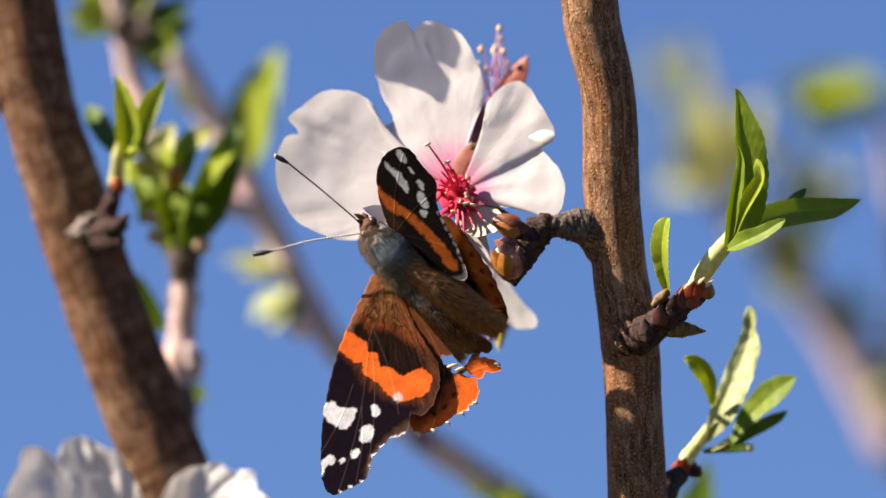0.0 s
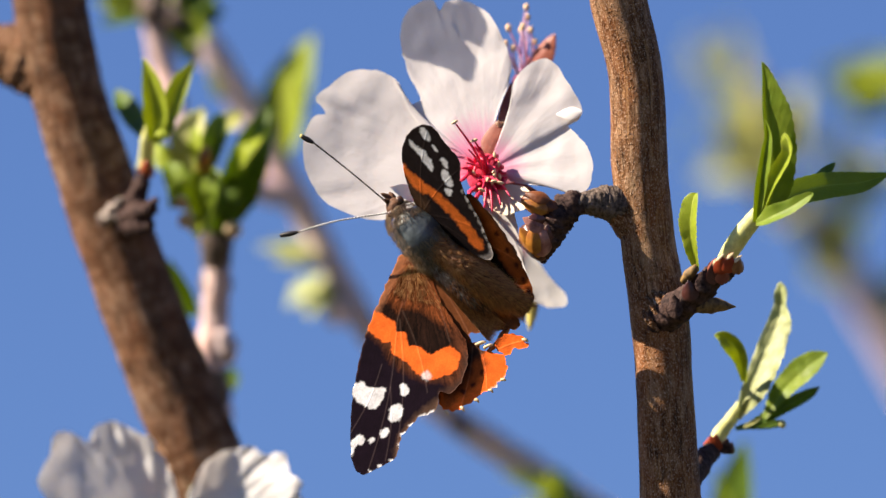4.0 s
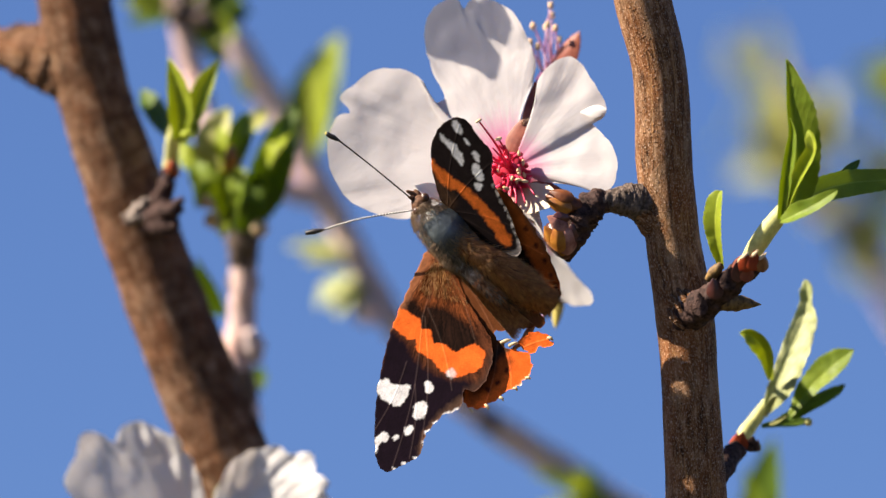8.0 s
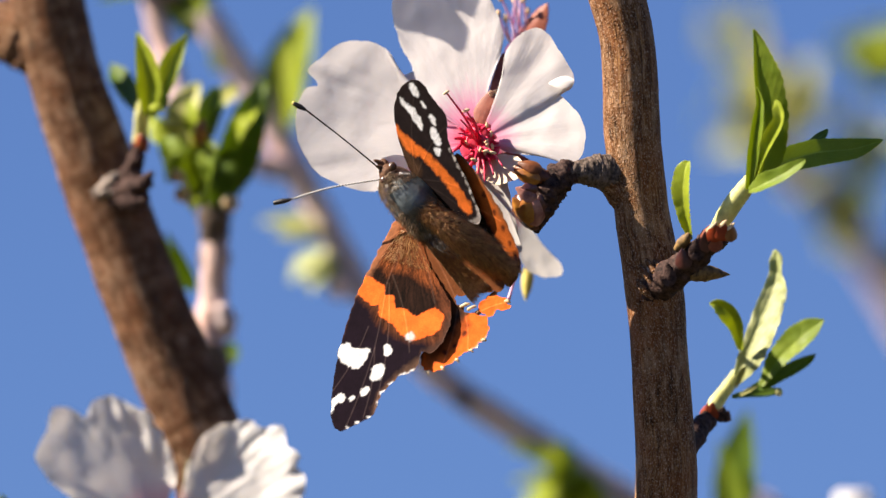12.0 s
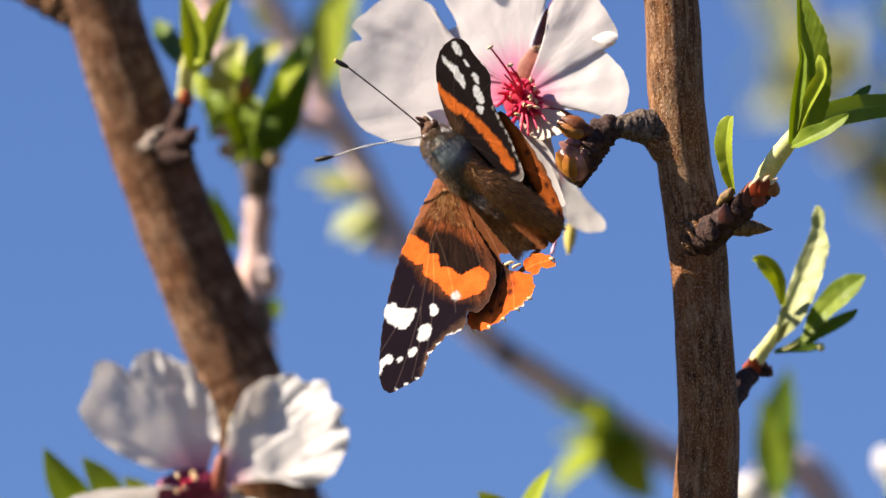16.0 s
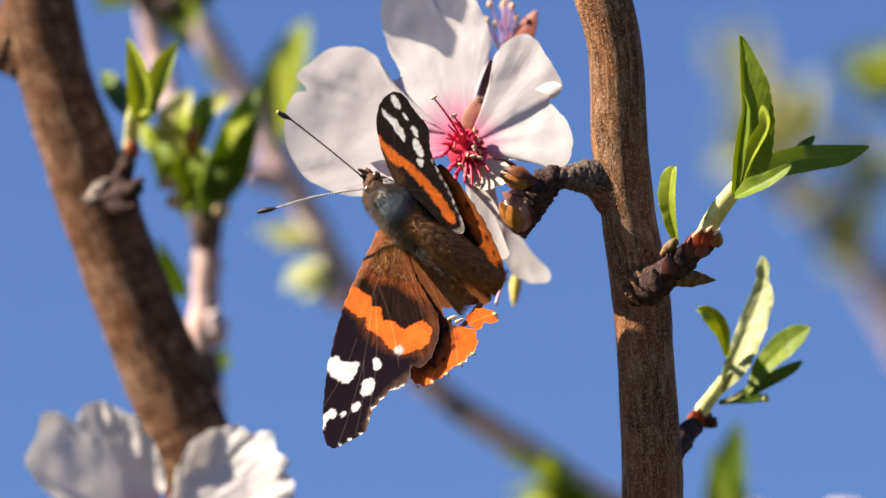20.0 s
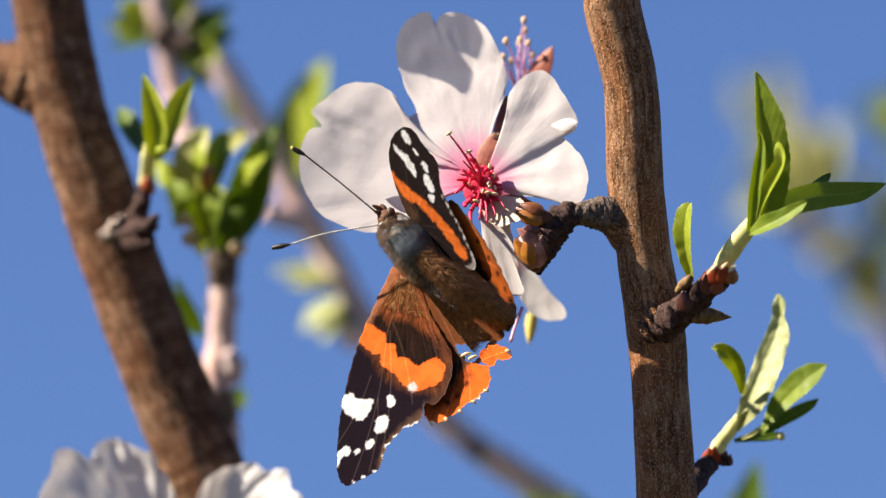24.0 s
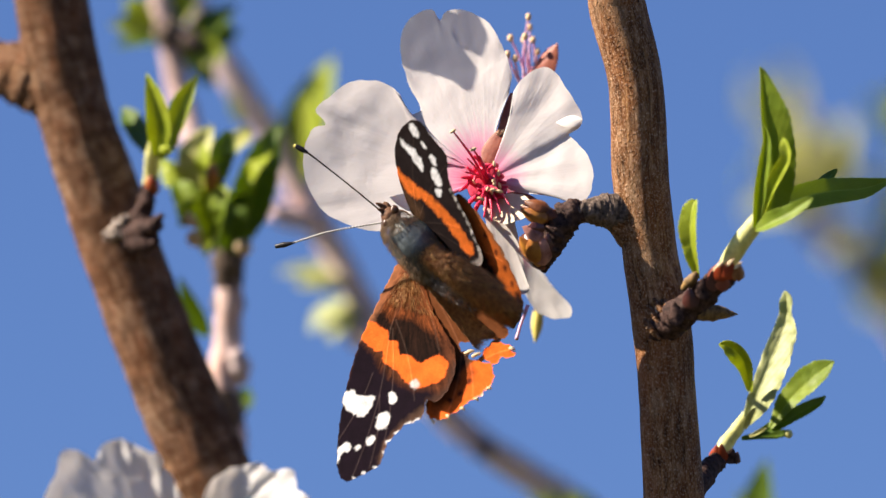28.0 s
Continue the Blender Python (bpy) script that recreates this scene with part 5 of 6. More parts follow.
leaf((-46.82, 44, -44.23), (-54.04, 40, -35.12), 4.6, LEAF_MID, s, face=(-0.3, -0.9, 0.3), fold=0.3, seed=61, bend=-0.08)
leaf((-43.86, 44, -43.5), (-49.11, 42, -36.43), 3.8, LEAF_MID, s, face=(0.0, -0.9, 0.3), fold=0.3, seed=62)
leaf((-39.49, 46, -43.56), (-43.86, 44, -39.06), 3.0, LEAF_BRIGHT, s, face=(0, -0.9, 0.3), fold=0.3, seed=63)
stem(s, [(-31.36, 46, -45.78), (-39.49, 46, -45.41), (-47.59, 45, -44.64)], [0.8, 0.7, 0.5])
tube("stalk", [(-33.08, 41, -41.19), (-30.57, 44, -42.02), (-26.18, 46, -41.34)], [1.2, 1.2, 1.4], SPUR, b, "short stalk on the branch", sides=12, rings=12, lump=0.3)


# ---- the butterfly ----
fly = thing("butterfly", "black and orange butterfly with white spots and torn wings", "butterfly", origin=(0.43, 0.5, 1.5))
NEAR_ROOT, FAR_ROOT = (-0.43, -0.5, -0.5), (1.71, -1.5, 3.07)
INK, UMBER, ORANGE, CHALK, TAN = (0.0075, 0.0035, 0.0075), (0.130, 0.035, 0.010), (0.80, 0.14, 0.02), (0.68, 0.66, 0.65), (0.42, 0.17, 0.08)
RUST = (0.46, 0.11, 0.02)


def near_depth(p):
    d = p - np.array((NEAR_ROOT[0], NEAR_ROOT[2]))
    return NEAR_ROOT[1] - 0.24 * d[:, 0] + 0.18 * d[:, 1] - 0.012 * (d ** 2).sum(1) * 0.25


def paint_near_fore(p):
    d = np.linalg.norm(p - np.array((NEAR_ROOT[0], NEAR_ROOT[2])), axis=1)
    col = np.tile(np.array(UMBER), (len(p), 1))
    col = blend(col, (0.032, 0.014, 0.009), np.clip((d - 8.5) / 2.5, 0, 1) * 0.6)
    col = blend(col, (0.010, 0.0045, 0.003), patch(p, [(-5.71, -7.64), (-4.86, -6.21), (-3.29, -6.5), (-2.57, -7.64), (-1.71, -7.07), (0.07, -7.43), (1.5, -8.21), (3.14, -9.57), (4.43, -11.36), (3.29, -13.14), (0.43, -13.5), (-1.71, -12.21), (-3.5, -10.64)], 0.5) * 0.97)
    ang = np.arctan2(p[:, 1] - NEAR_ROOT[2], p[:, 0] - NEAR_ROOT[0])
    streak = np.array([noise.noise(Vector((a * 55, r * 0.25, 3.0))) for a, r in zip(ang, d)])
    col = col * np.clip(1 + 1.7 * streak[:, None], 0.3, 2.6)
    col = blend(col, INK, patch(p, [(-6.71, -10.29), (-4.57, -12.07), (-3.14, -14.21), (0.43, -16.21), (3.29, -16.5), (4, -17.79), (2.93, -18.5), (2.43, -20.07), (-0.29, -21.21), (-2.29, -23.5), (-2.57, -26), (-7.14, -28.86), (-9.21, -27.79), (-9.21, -19.93), (-7.79, -14.21)], 0.5))
    col = blend(col, (0.055, 0.026, 0.018), patch(p, [(2.71, -17.64), (4.71, -16.5), (5.57, -14.79), (6, -12.79), (6.86, -14.21), (6.14, -16.36), (4.71, -17.93), (3.29, -18.5)], 0.4))
    col = blend(col, TAN, patch(p, [(-2.07, 0.21), (-4, -3.36), (-6.43, -8.5), (-7, -10.21), (-5.86, -9.36), (-3, -4.07), (-1.14, -0.79)], 0.25) * 0.55)
    col = blend(col, ORANGE, patch(p, [(-6.86, -8.93), (-6.5, -7.93), (-6, -7.21), (-5.29, -7.5), (-3.79, -8.21), (-3.57, -8.64), (-2.79, -9.14), (-2.64, -10.07), (-1.5, -10.29), (-1.29, -11.71), (0, -12), (1.57, -12.93), (2.57, -12.43), (4.14, -12), (5.14, -12.64), (5.14, -14.07), (4.29, -15.36), (2.93, -15.79), (1.21, -16.14), (0, -15.5), (-1.21, -14.29), (-2.21, -13.5), (-3.29, -12.79), (-3.43, -11.5), (-4.43, -11.29), (-5.86, -10.29)], 0.08))
    for o in ([(-8.29, -16.93), (-7.14, -16.36), (-6.21, -17), (-4.14, -17.21), (-4.29, -18.14), (-5.57, -19.79), (-6.86, -19.43), (-8.14, -18.43)], oval(*(-1.79, -17.43), 0.56, 0.78, 0), oval(*(-2.93, -20.36), 0.85, 1.25, -22), oval(*(-4.29, -22.79), 0.5, 0.72, -25), oval(*(-5.93, -23.71), 0.36, 0.38), [(-8.36, -23.71), (-7.64, -23), (-6.86, -23.57), (-7, -24.21), (-7.93, -24.5), (-8.29, -25.5), (-8.57, -25.64), (-8.57, -24.64)]):
        col = blend(col, CHALK, patch(p, o, 0.09))
    col = blend(col, (0.10, 0.055, 0.035), patch(p, [(2.71, -18.5), (1.14, -19.36), (-0.86, -21.21), (-2.29, -22.93), (-3.14, -25.64), (-2.07, -25.64), (-1.36, -23.5), (1.14, -21), (3.29, -19.57)], 0.4) * 0.8)
    col = blend(col, CHALK, patch(p, [(0.43, -15.5), (1.14, -15.07), (1.57, -15.64), (1.36, -16.14), (0.64, -16.14)], 0.15) * 0.7)
    for c, n in (((0.43, -20.71), 0.5), ((1.43, -20.29), 0.6), ((-0.93, -21.86), 0.35), ((-1.93, -23), 0.4), ((-2.36, -24.36), 0.3), ((-3.5, -26.21), 0.25), ((-4.93, -27.07), 0.25), ((-6.21, -27.64), 0.2)):
        col = blend(col, CHALK, patch(p, oval(*c, n, 0.22, 35), 0.1) * 0.9)
    return col


forewing = wing("forewing", [(-1.93, -0.14), (-2.86, -1.79), (-3.86, -3.79), (-6.07, -8.86), (-7.21, -12.71), (-8.14, -16.86), (-8.57, -21.29), (-8.57, -25.14), (-8.21, -27.07), (-7.21, -28.07), (-5.14, -27.21), (-2.86, -25.86), (-2.43, -24.21), (-1.93, -22.93), (-1, -21.93), (0.07, -21), (1.29, -20.36), (2.36, -19.71), (2.64, -18.07), (2.79, -17.71), (4.21, -17.86), (5.71, -15.93), (6.21, -13.64), (6.07, -11.71), (5.07, -9.86), (3.14, -6.64), (1.57, -3.14), (0.43, -0.79)],
                near_depth, paint_near_fore,
                [((-1.14, -0.79), (-2.57, -8.5)), ((-2.57, -8.5), (-6.71, -28.5)), ((-2.29, -8.5), (-2.79, -24.93)), ((-1.93, -7.43), (1.14, -17.79)), ((-0.57, -1), (-1.71, -6.71)), ((0.07, -1.36), (4, -11.36)), ((-4.57, -14.21), (-8.57, -22.79)), ((-3.5, -17.07), (-4.21, -26.36))],
                fly, NEAR_ROOT, "spread forewing with an orange band and white spots", ragged=0.3)


def hind_depth(p):
    d = np.linalg.norm(p - np.array((NEAR_ROOT[0], NEAR_ROOT[2])), axis=1)
    return near_depth(p) + 0.15 + 0.085 * np.clip(d - 6, 0, 20)


def paint_near_hind(p):
    col = np.tile(np.array((0.13, 0.042, 0.014)), (len(p), 1))
    col = blend(col, (0.03, 0.016, 0.012), patch(p, [(4.71, -15.64), (6, -13.14), (6.86, -11.36), (7.93, -12.21), (7.57, -14.21), (6.14, -17.07), (4, -18.86)], 0.7))
    col = blend(col, ORANGE, patch(p, [(3, -17.79), (3.86, -18.64), (5.57, -17.36), (6.57, -15.93), (7.14, -14.21), (8, -13.36), (9.43, -12.21), (10.79, -11.36), (14.36, -10.64), (14.36, -14.21), (3.29, -21.36), (2.43, -19.57)], 0.25))
    # the forewing's shadow over the orange, painted as dark rust
    col = blend(col, (0.20, 0.045, 0.012), patch(p, [(2.86, -18.64), (3.86, -17.64), (4.71, -16.36), (6.43, -14.79), (7.43, -13.36), (8.71, -13.93), (8.07, -15.64), (6.86, -17.36), (5.57, -18.36), (4.14, -19.36), (3.43, -19.64)], 0.4) * 0.75)
    for c in ((6.86, -16.71), (5.57, -17.64), (8.14, -15.29)):
        col = blend(col, INK, patch(p, oval(*c, 0.3, 0.3), 0.15) * 0.8)
    rim = patch(p, [(3.29, -20.5), (4.43, -20.5), (6.71, -19.36), (8.57, -17.93), (10.43, -16.21), (11, -15.79), (11.29, -16.5), (8.64, -18.86), (6.14, -20.5), (3.64, -21)], 0.2)
    return blend(col, (0.80, 0.66, 0.56), rim)


hindwing = wing("hindwing", [(-0.43, -0.79), (-0.14, -4.93), (1.5, -8.86), (3.14, -12.79), (3.29, -15.64), (2.71, -17.64), (2.71, -19.07), (3.29, -20.21), (4.43, -20.21), (6.36, -19.29), (8.29, -17.79), (9.86, -16.86), (10.86, -15.57), (11.29, -14.43), (10.86, -13.64), (9.57, -12.71), (8.07, -12.36), (7.57, -11.64), (6.86, -11.36), (6.5, -10.64), (7.93, -10.29), (10.07, -10.07), (12.43, -9.57), (12.71, -8.64), (10.43, -7.07), (6.86, -4.57), (3.29, -2.07)],
                hind_depth, paint_near_hind,
                [((1.14, -2.07), (6.86, -11.36)), ((1.5, -2.07), (9.36, -9.21)), ((6.86, -12.07), (5.43, -19.21)), ((7.93, -12.43), (8.64, -17.79))],
                fly, NEAR_ROOT, "torn brown hindwing with an orange border", ragged=0.5)
lobe = wing("wing_lobe", [(9.86, -11.36), (11, -10.5), (11.86, -10.21), (12.71, -10.79), (13.5, -11.36), (13.57, -12.21), (12.43, -12.5), (11.5, -13.07), (10.43, -12.93), (9.86, -12.21)], hind_depth, lambda p: np.tile(np.array(ORANGE), (len(p), 1)),
            [((10.07, -12.43), (13.29, -11.36))], hindwing, NEAR_ROOT, "torn orange scrap of the wing border", ragged=0.6)
part("scrap", *tube_data([(8.63, -2.5, -12.9), (9.69, -2.7, -11.9), (10.76, -2.9, -10.62), (11.48, -2.5, -9.55)], [0.25, 0.35, 0.4, 0.25], sides=8, rings=12, lump=0.2, grain=1.1)[:2], FUR, hindwing, "frayed shred of wing", origin=NEAR_ROOT)

for a, e in (((3.43, 0, -20.21), (3.71, 0, -20.71)), ((5.29, 0, -19.64), (5.71, 0, -20.21)), ((7.14, 0, -18.71), (7.57, 0, -19.14)), ((8.86, 0, -17.5), (9.36, 0, -17.86)), ((10.43, 0, -16.21), (11, 0, -16.36)), ((7.29, 0, -11.79), (8.57, 0, -11.43)), ((8.29, 0, -12.21), (9.43, 0, -11.79)), ((13.14, 0, -11.21), (13.86, 0, -11.5))):
    q = [np.array((v[0], hind_depth(np.array([[v[0], v[2]]]))[0] - 0.15, v[2])) for v in (a, e)]
    part("shred", *tube_data([q[0], (q[0] + q[1]) / 2 + np.array((0.1, -0.15, 0.1)), q[1]], [0.2, 0.22, 0.08], sides=7, rings=8, lump=0.1, grain=1.5)[:2], CREAM, hindwing, "pale torn shred of the rim", origin=NEAR_ROOT)


def far_depth(p):
    a, b = np.array((0.29, 5.14)), np.array((8.64, -2.79))
    u = (b - a) / np.linalg.norm(b - a)
    d = p - a
    h = d @ np.array((-u[1], u[0]))
    return FAR_ROOT[1] - 1.25 * h + 0.03 * h * h


def paint_far_fore(p):
    col = np.tile(np.array((0.017, 0.012, 0.012)), (len(p), 1))
    col = blend(col, (0.075, 0.04, 0.022), patch(p, [(0.29, 5.14), (-0.86, 7.57), (-1.43, 10.07), (-0.57, 8.79), (1.14, 6.86), (1.57, 5.64)], 0.5) * 0.9)
    col = blend(col, (0.66, 0.15, 0.025), patch(p, [(-1.5, 11.21), (-0.57, 10.43), (1.29, 9.07), (3.71, 7.14), (6, 4.93), (7.79, 2.57), (8.71, 0.79), (8.29, 0.29), (7.29, 0.71), (6.43, 2.21), (4.86, 4.21), (2.86, 6.29), (1.86, 7.36), (0.57, 7.64), (-0.86, 9.21)], 0.16))
    for o in ([(-0.29, 14.57), (0.29, 13.86), (1.5, 13.14), (2.5, 11.5), (2.57, 10.64), (2.14, 10.64), (1.07, 12.21), (-0.29, 13.71)], oval(*(1.79, 15.29), 0.45, 1.0, 32), oval(*(3, 13.57), 0.28, 0.5, 30), oval(*(4.14, 11.57), 0.4, 0.75, 28), oval(*(4.36, 9.64), 0.5, 1.25, 32), oval(*(4.43, 7.86), 0.45, 0.55, 20)):
        col = blend(col, (0.72, 0.72, 0.74), patch(p, o, 0.09))
    for i in range(9):
        t = i / 8
        c = np.array((6.29, 7.93)) * (1 - t) + np.array((9.57, 0.07)) * t + np.array((0.35 * math.sin(t * 3), 0))
        col = blend(col, (0.62, 0.58, 0.55), patch(p, oval(c[0], c[1], 0.14, 0.4, 25), 0.1) * (0.9 if i % 2 else 0.5))
    return blend(col, (0.40, 0.36, 0.34), patch(p, [(7.79, -0.29), (9.14, -0.79), (9.86, 0.07), (9.57, 1.5), (9.29, 0.07), (8.64, -0.36)], 0.15) * 0.8)


far_fore = wing("forewing", [(0.29, 5.14), (-0.71, 7.21), (-1.36, 10.14), (-1.5, 12.5), (-0.71, 14.93), (0.71, 16.21), (1.93, 16.5), (3.14, 15.93), (4.57, 14), (5.79, 12.57), (6.29, 11.36), (6.14, 9.29), (6.79, 7.5), (7.86, 5.43), (8.71, 3.71), (9.43, 1.36), (9.86, -0.14), (9.14, -0.93), (7.86, -0.57), (6.36, 0.29), (3.71, 1.93), (1.07, 4.29)],
                far_depth, paint_far_fore, [((0.57, 5.21), (2.21, 16.14)), ((0.71, 5.07), (6, 10.79)), ((1, 4.79), (8.64, 2.93)), ((1.14, 4.5), (9.14, -0.5)), ((-1, 10.07), (1.14, 5.79))],
                fly, FAR_ROOT, "raised dark forewing with white flecks and an orange bar", vein=0.2)


def far_hind_depth(p):
    a, b = np.array((1.14, 4)), np.array((12.93, -8.14))
    u = (b - a) / np.linalg.norm(b - a)
    h = (p - a) @ np.array((-u[1], u[0]))
    return FAR_ROOT[1] + 1.2 - 1.0 * h


def paint_far_hind(p):
    col = np.tile(np.array((0.15, 0.075, 0.04)), (len(p), 1))
    col = blend(col, (0.018, 0.010, 0.008), patch(p, [(3.29, 1.86), (6.86, 0.07), (9.71, -2.07), (12.93, -6), (14.71, -5.64), (14.36, -3.5), (11.86, 0.79), (8.29, 5.79), (5.43, 6.5)], 0.7))
    col = blend(col, (0.46, 0.11, 0.02), patch(p, [(6.86, 7.21), (8.64, 5.93), (11.14, 2.57), (13.14, -1), (14.71, -4.57), (13.6, -5.2), (11.6, -2.2), (9.5, 1.2), (7.4, 4.3)], 0.3))
    for c in ((10.43, 2.57), (11.71, 0.43), (12.79, -1.5), (13.64, -3.36)):
        col = blend(col, INK, patch(p, oval(*c, 0.3, 0.35), 0.15) * 0.8)
    return blend(col, INK, patch(p, [(13.29, -6), (14.36, -4.21), (15.07, -6), (14.36, -7.43)], 0.4))


far_hind = wing("hindwing", [(1.14, 4), (4.71, 4.36), (6.5, 7.57), (8.64, 6.36), (11.5, 2.57), (13.43, -1), (14.79, -4.79), (14.64, -6.36), (13.64, -7.93), (12.21, -8.21), (10.07, -6.71), (6.86, -4.21), (3.64, -0.64)],
                far_hind_depth, paint_far_hind, [((1.5, 3.64), (12.57, -0.64)), ((1.57, 3.5), (14.36, -5.64)), ((3.29, 0.79), (12.93, -7.79))], fly, FAR_ROOT,
                "raised brown hindwing with an orange rim", ragged=0.3)

fold = [(0.86, -2, 1.64), (3.7, -4.1, -0.21), (6.26, -5.9, -1.78), (9.1, -6.5, -3.62), (11.66, -5.5, -5.48), (13.39, -3.5, -6.91)]
v, f, _ = tube_data(fold, [0.3, 0.6, 1.1, 1.4, 1.1, 0.4], sides=18, rings=40, lump=0.25, grain=0.9)
part("inner_fold", v, f, FUR, far_hind, "brown furry inner fold of the wing")
AX = Vector((0.66, 0.0, -0.75))
ball("thorax", (0.29, -1.5, 2.07), (2.9, 2.9, 3.9), THORAX, fly, "smooth grey-blue thorax", axis=AX, seg=36, rings=26, lump=0.03)
v, f, _ = tube_data([(2, -1.6, -0.6), (4.5, -2.8, -3.4), (7.6, -3.6, -6.2), (10.9, -3.4, -8.3)], [1.9, 1.5, 1.2, 0.5], sides=20, rings=30, lump=0.15, grain=0.8)
part("abdomen", v, f, ABDOMEN, fly, "dark hairy abdomen")
ball("head", (-2.78, -1.5, 5.64), (1.4, 1.3, 1.3), HEAD_FUR, fly, "brown hairy head", axis=AX, seg=18, rings=12, lump=0.08)
for q in ((-2.28, -2.7, 6.49), (-3.28, -2.5, 4.78)):
    ball("eye", q, (0.55, 0.5, 0.6), EYE_SKIN, fly, "dark compound eye", seg=14, rings=10)
for a, e in (((-3.14, -1.5, 6.35), (-4.64, -2, 7.35)), ((-3.28, -1.7, 5.92), (-4.42, -2.5, 6.56)), ((-3, -1.5, 6.49), (-3.64, -1.5, 7.49))):
    tube("palp", [a, (np.array(a) + np.array(e)) / 2 + np.array((0, 0, 0.15)), e], [0.42, 0.34, 0.08], HEAD_FUR, fly, "brown pointed palp", sides=9, rings=10, lump=0.1)
for a, m, e, cl in (((-3.57, -2, 5.99), (-8.84, -2.5, 10.34), (-14.69, -2.5, 14.54), (-13.12, -2.5, 13.69)), ((-3.64, -2, 4.92), (-10.28, -1, 3.85), (-17.37, 1, 2), (-15.15, 0.3, 2.43))):
    an = tube("antenna", [a, m, cl], [0.11, 0.095, 0.12], FEELER, fly, "thin dark antenna", sides=8, rings=40)
    part("club", *tube_data([cl, (np.array(cl) + np.array(e)) / 2, e], [0.16, 0.36, 0.26], sides=12, rings=14)[:2], BLACK, an, "black club")
    if a[2] < 5.5:
        line = smoothed([a, m, cl], 80)
        v, f, _ = merged([tube_data([line[i], line[i + 1]], [0.118, 0.118], sides=8, rings=3) for i in range(4, 78, 2)])
        part("ring", v, f, WHITE_RING, an, "fine white rings")
    else:
        ball("tip", e, (0.25, 0.25, 0.3), YELLOW_TIP, an, "pale yellow tip", seg=10, rings=6)

rnd = random.Random(4)


def coat(name, spine, radius, lengths, n, mat, way, label, front=True, host=fly, thick=0.035, rise=0.35, low=None):
    """Hair over a limb that follows a spine."""
    line = smoothed(spine, 60)
    roots, ways = [], []
    for _ in range(n):
        k = rnd.randrange(60)
        r = np.interp(k / 59, np.linspace(0, 1, len(radius)), radius)
        a = rnd.uniform(0, 2 * math.pi) if low is None else rnd.uniform(*low)
        t = line[min(k + 1, 59)] - line[max(k - 1, 0)]
        t = t / np.linalg.norm(t)
        s1 = np.cross(t, (0, -1, 0))
        s1 /= np.linalg.norm(s1)
        d = s1 * math.cos(a) + np.array((0, -1, 0)) * (abs(math.sin(a)) if front else math.sin(a))
        roots.append(line[k] + d * r * 0.95)
        ways.append((d * rise + t * way + np.array([rnd.uniform(-0.22, 0.22) for _ in range(3)])) * rnd.uniform(*lengths))
    fur(name, roots, ways, mat, host, label, thick)


body = [(-2.57, -1.5, 5.35), (-1.71, -1.5, 4.21), (0.29, -1.5, 2.07), (2.21, -1.5, -0.07), (3.14, -1.5, -1.07)]
coat("thorax_hair", body, [1.6, 2.6, 3.0, 2.7, 2.2], (0.5, 1.1), 520, FUR_GREY, 0.8, "thin grey hair", thick=0.022, rise=0.22)
coat("fringe", body, [1.6, 2.6, 3.0, 2.9, 2.4], (0.5, 1.1), 2600, FUR_TAN, 0.4, "soft tan fringe of fur", thick=0.02, rise=0.6, low=(-1.0, 0.9), front=False)
coat("fringe", body[2:], [2.8, 2.8, 2.3], (0.7, 1.6), 1300, FUR_GREY, 0.9, "grey-brown fur behind the thorax", thick=0.026, rise=0.3)
coat("collar_hair", [(-2.85, -1.5, 5.64), (-2.28, -1.5, 4.92), (-1.57, -1.5, 3.92)], [1.5, 2.1, 2.7], (0.5, 1.1), 1500, FUR_TAN, 0.5, "tan collar hair", thick=0.02)
coat("fold_hair", fold, [0.4, 0.75, 1.2, 1.5, 1.2, 0.5], (1.0, 2.4), 2400, FUR, 1.0, "long silky brown hair", host=far_hind, thick=0.05, rise=0.5)
coat("golden_hair", fold, [0.5, 0.8, 1.25, 1.55, 1.25, 0.55], (1.0, 2.4), 1700, FUR_GOLD, 1.0, "golden hair between", host=far_hind, thick=0.035, rise=0.6)
coat("dark_hair", fold, [0.5, 0.8, 1.25, 1.5, 1.1, 0.5], (1.0, 2.4), 500, FUR_DARK, 0.9, "dark hair between", host=far_hind, thick=0.055)
belly = [(2.2, -1.8, -0.8), (4.6, -2.9, -3.5), (7.7, -3.7, -6.3), (10.8, -3.5, -8.2)]
coat("abdomen_hair", belly, [1.9, 1.5, 1.2, 0.6], (0.5, 1.3), 450, FUR_DARK, 0.7, "long dark hair", rise=0.35)
coat("abdomen_hair", belly[1:], [1.5, 1.25, 0.6], (0.6, 1.4), 520, FUR, 0.8, "brown hair between", rise=0.6)
coat("abdomen_hair", belly[:3], [1.9, 1.5, 1.2], (0.5, 1.2), 260, FUR_ASH, 0.7, "ash-grey hair between", thick=0.028, rise=0.6, low=(0.6, 2.0))
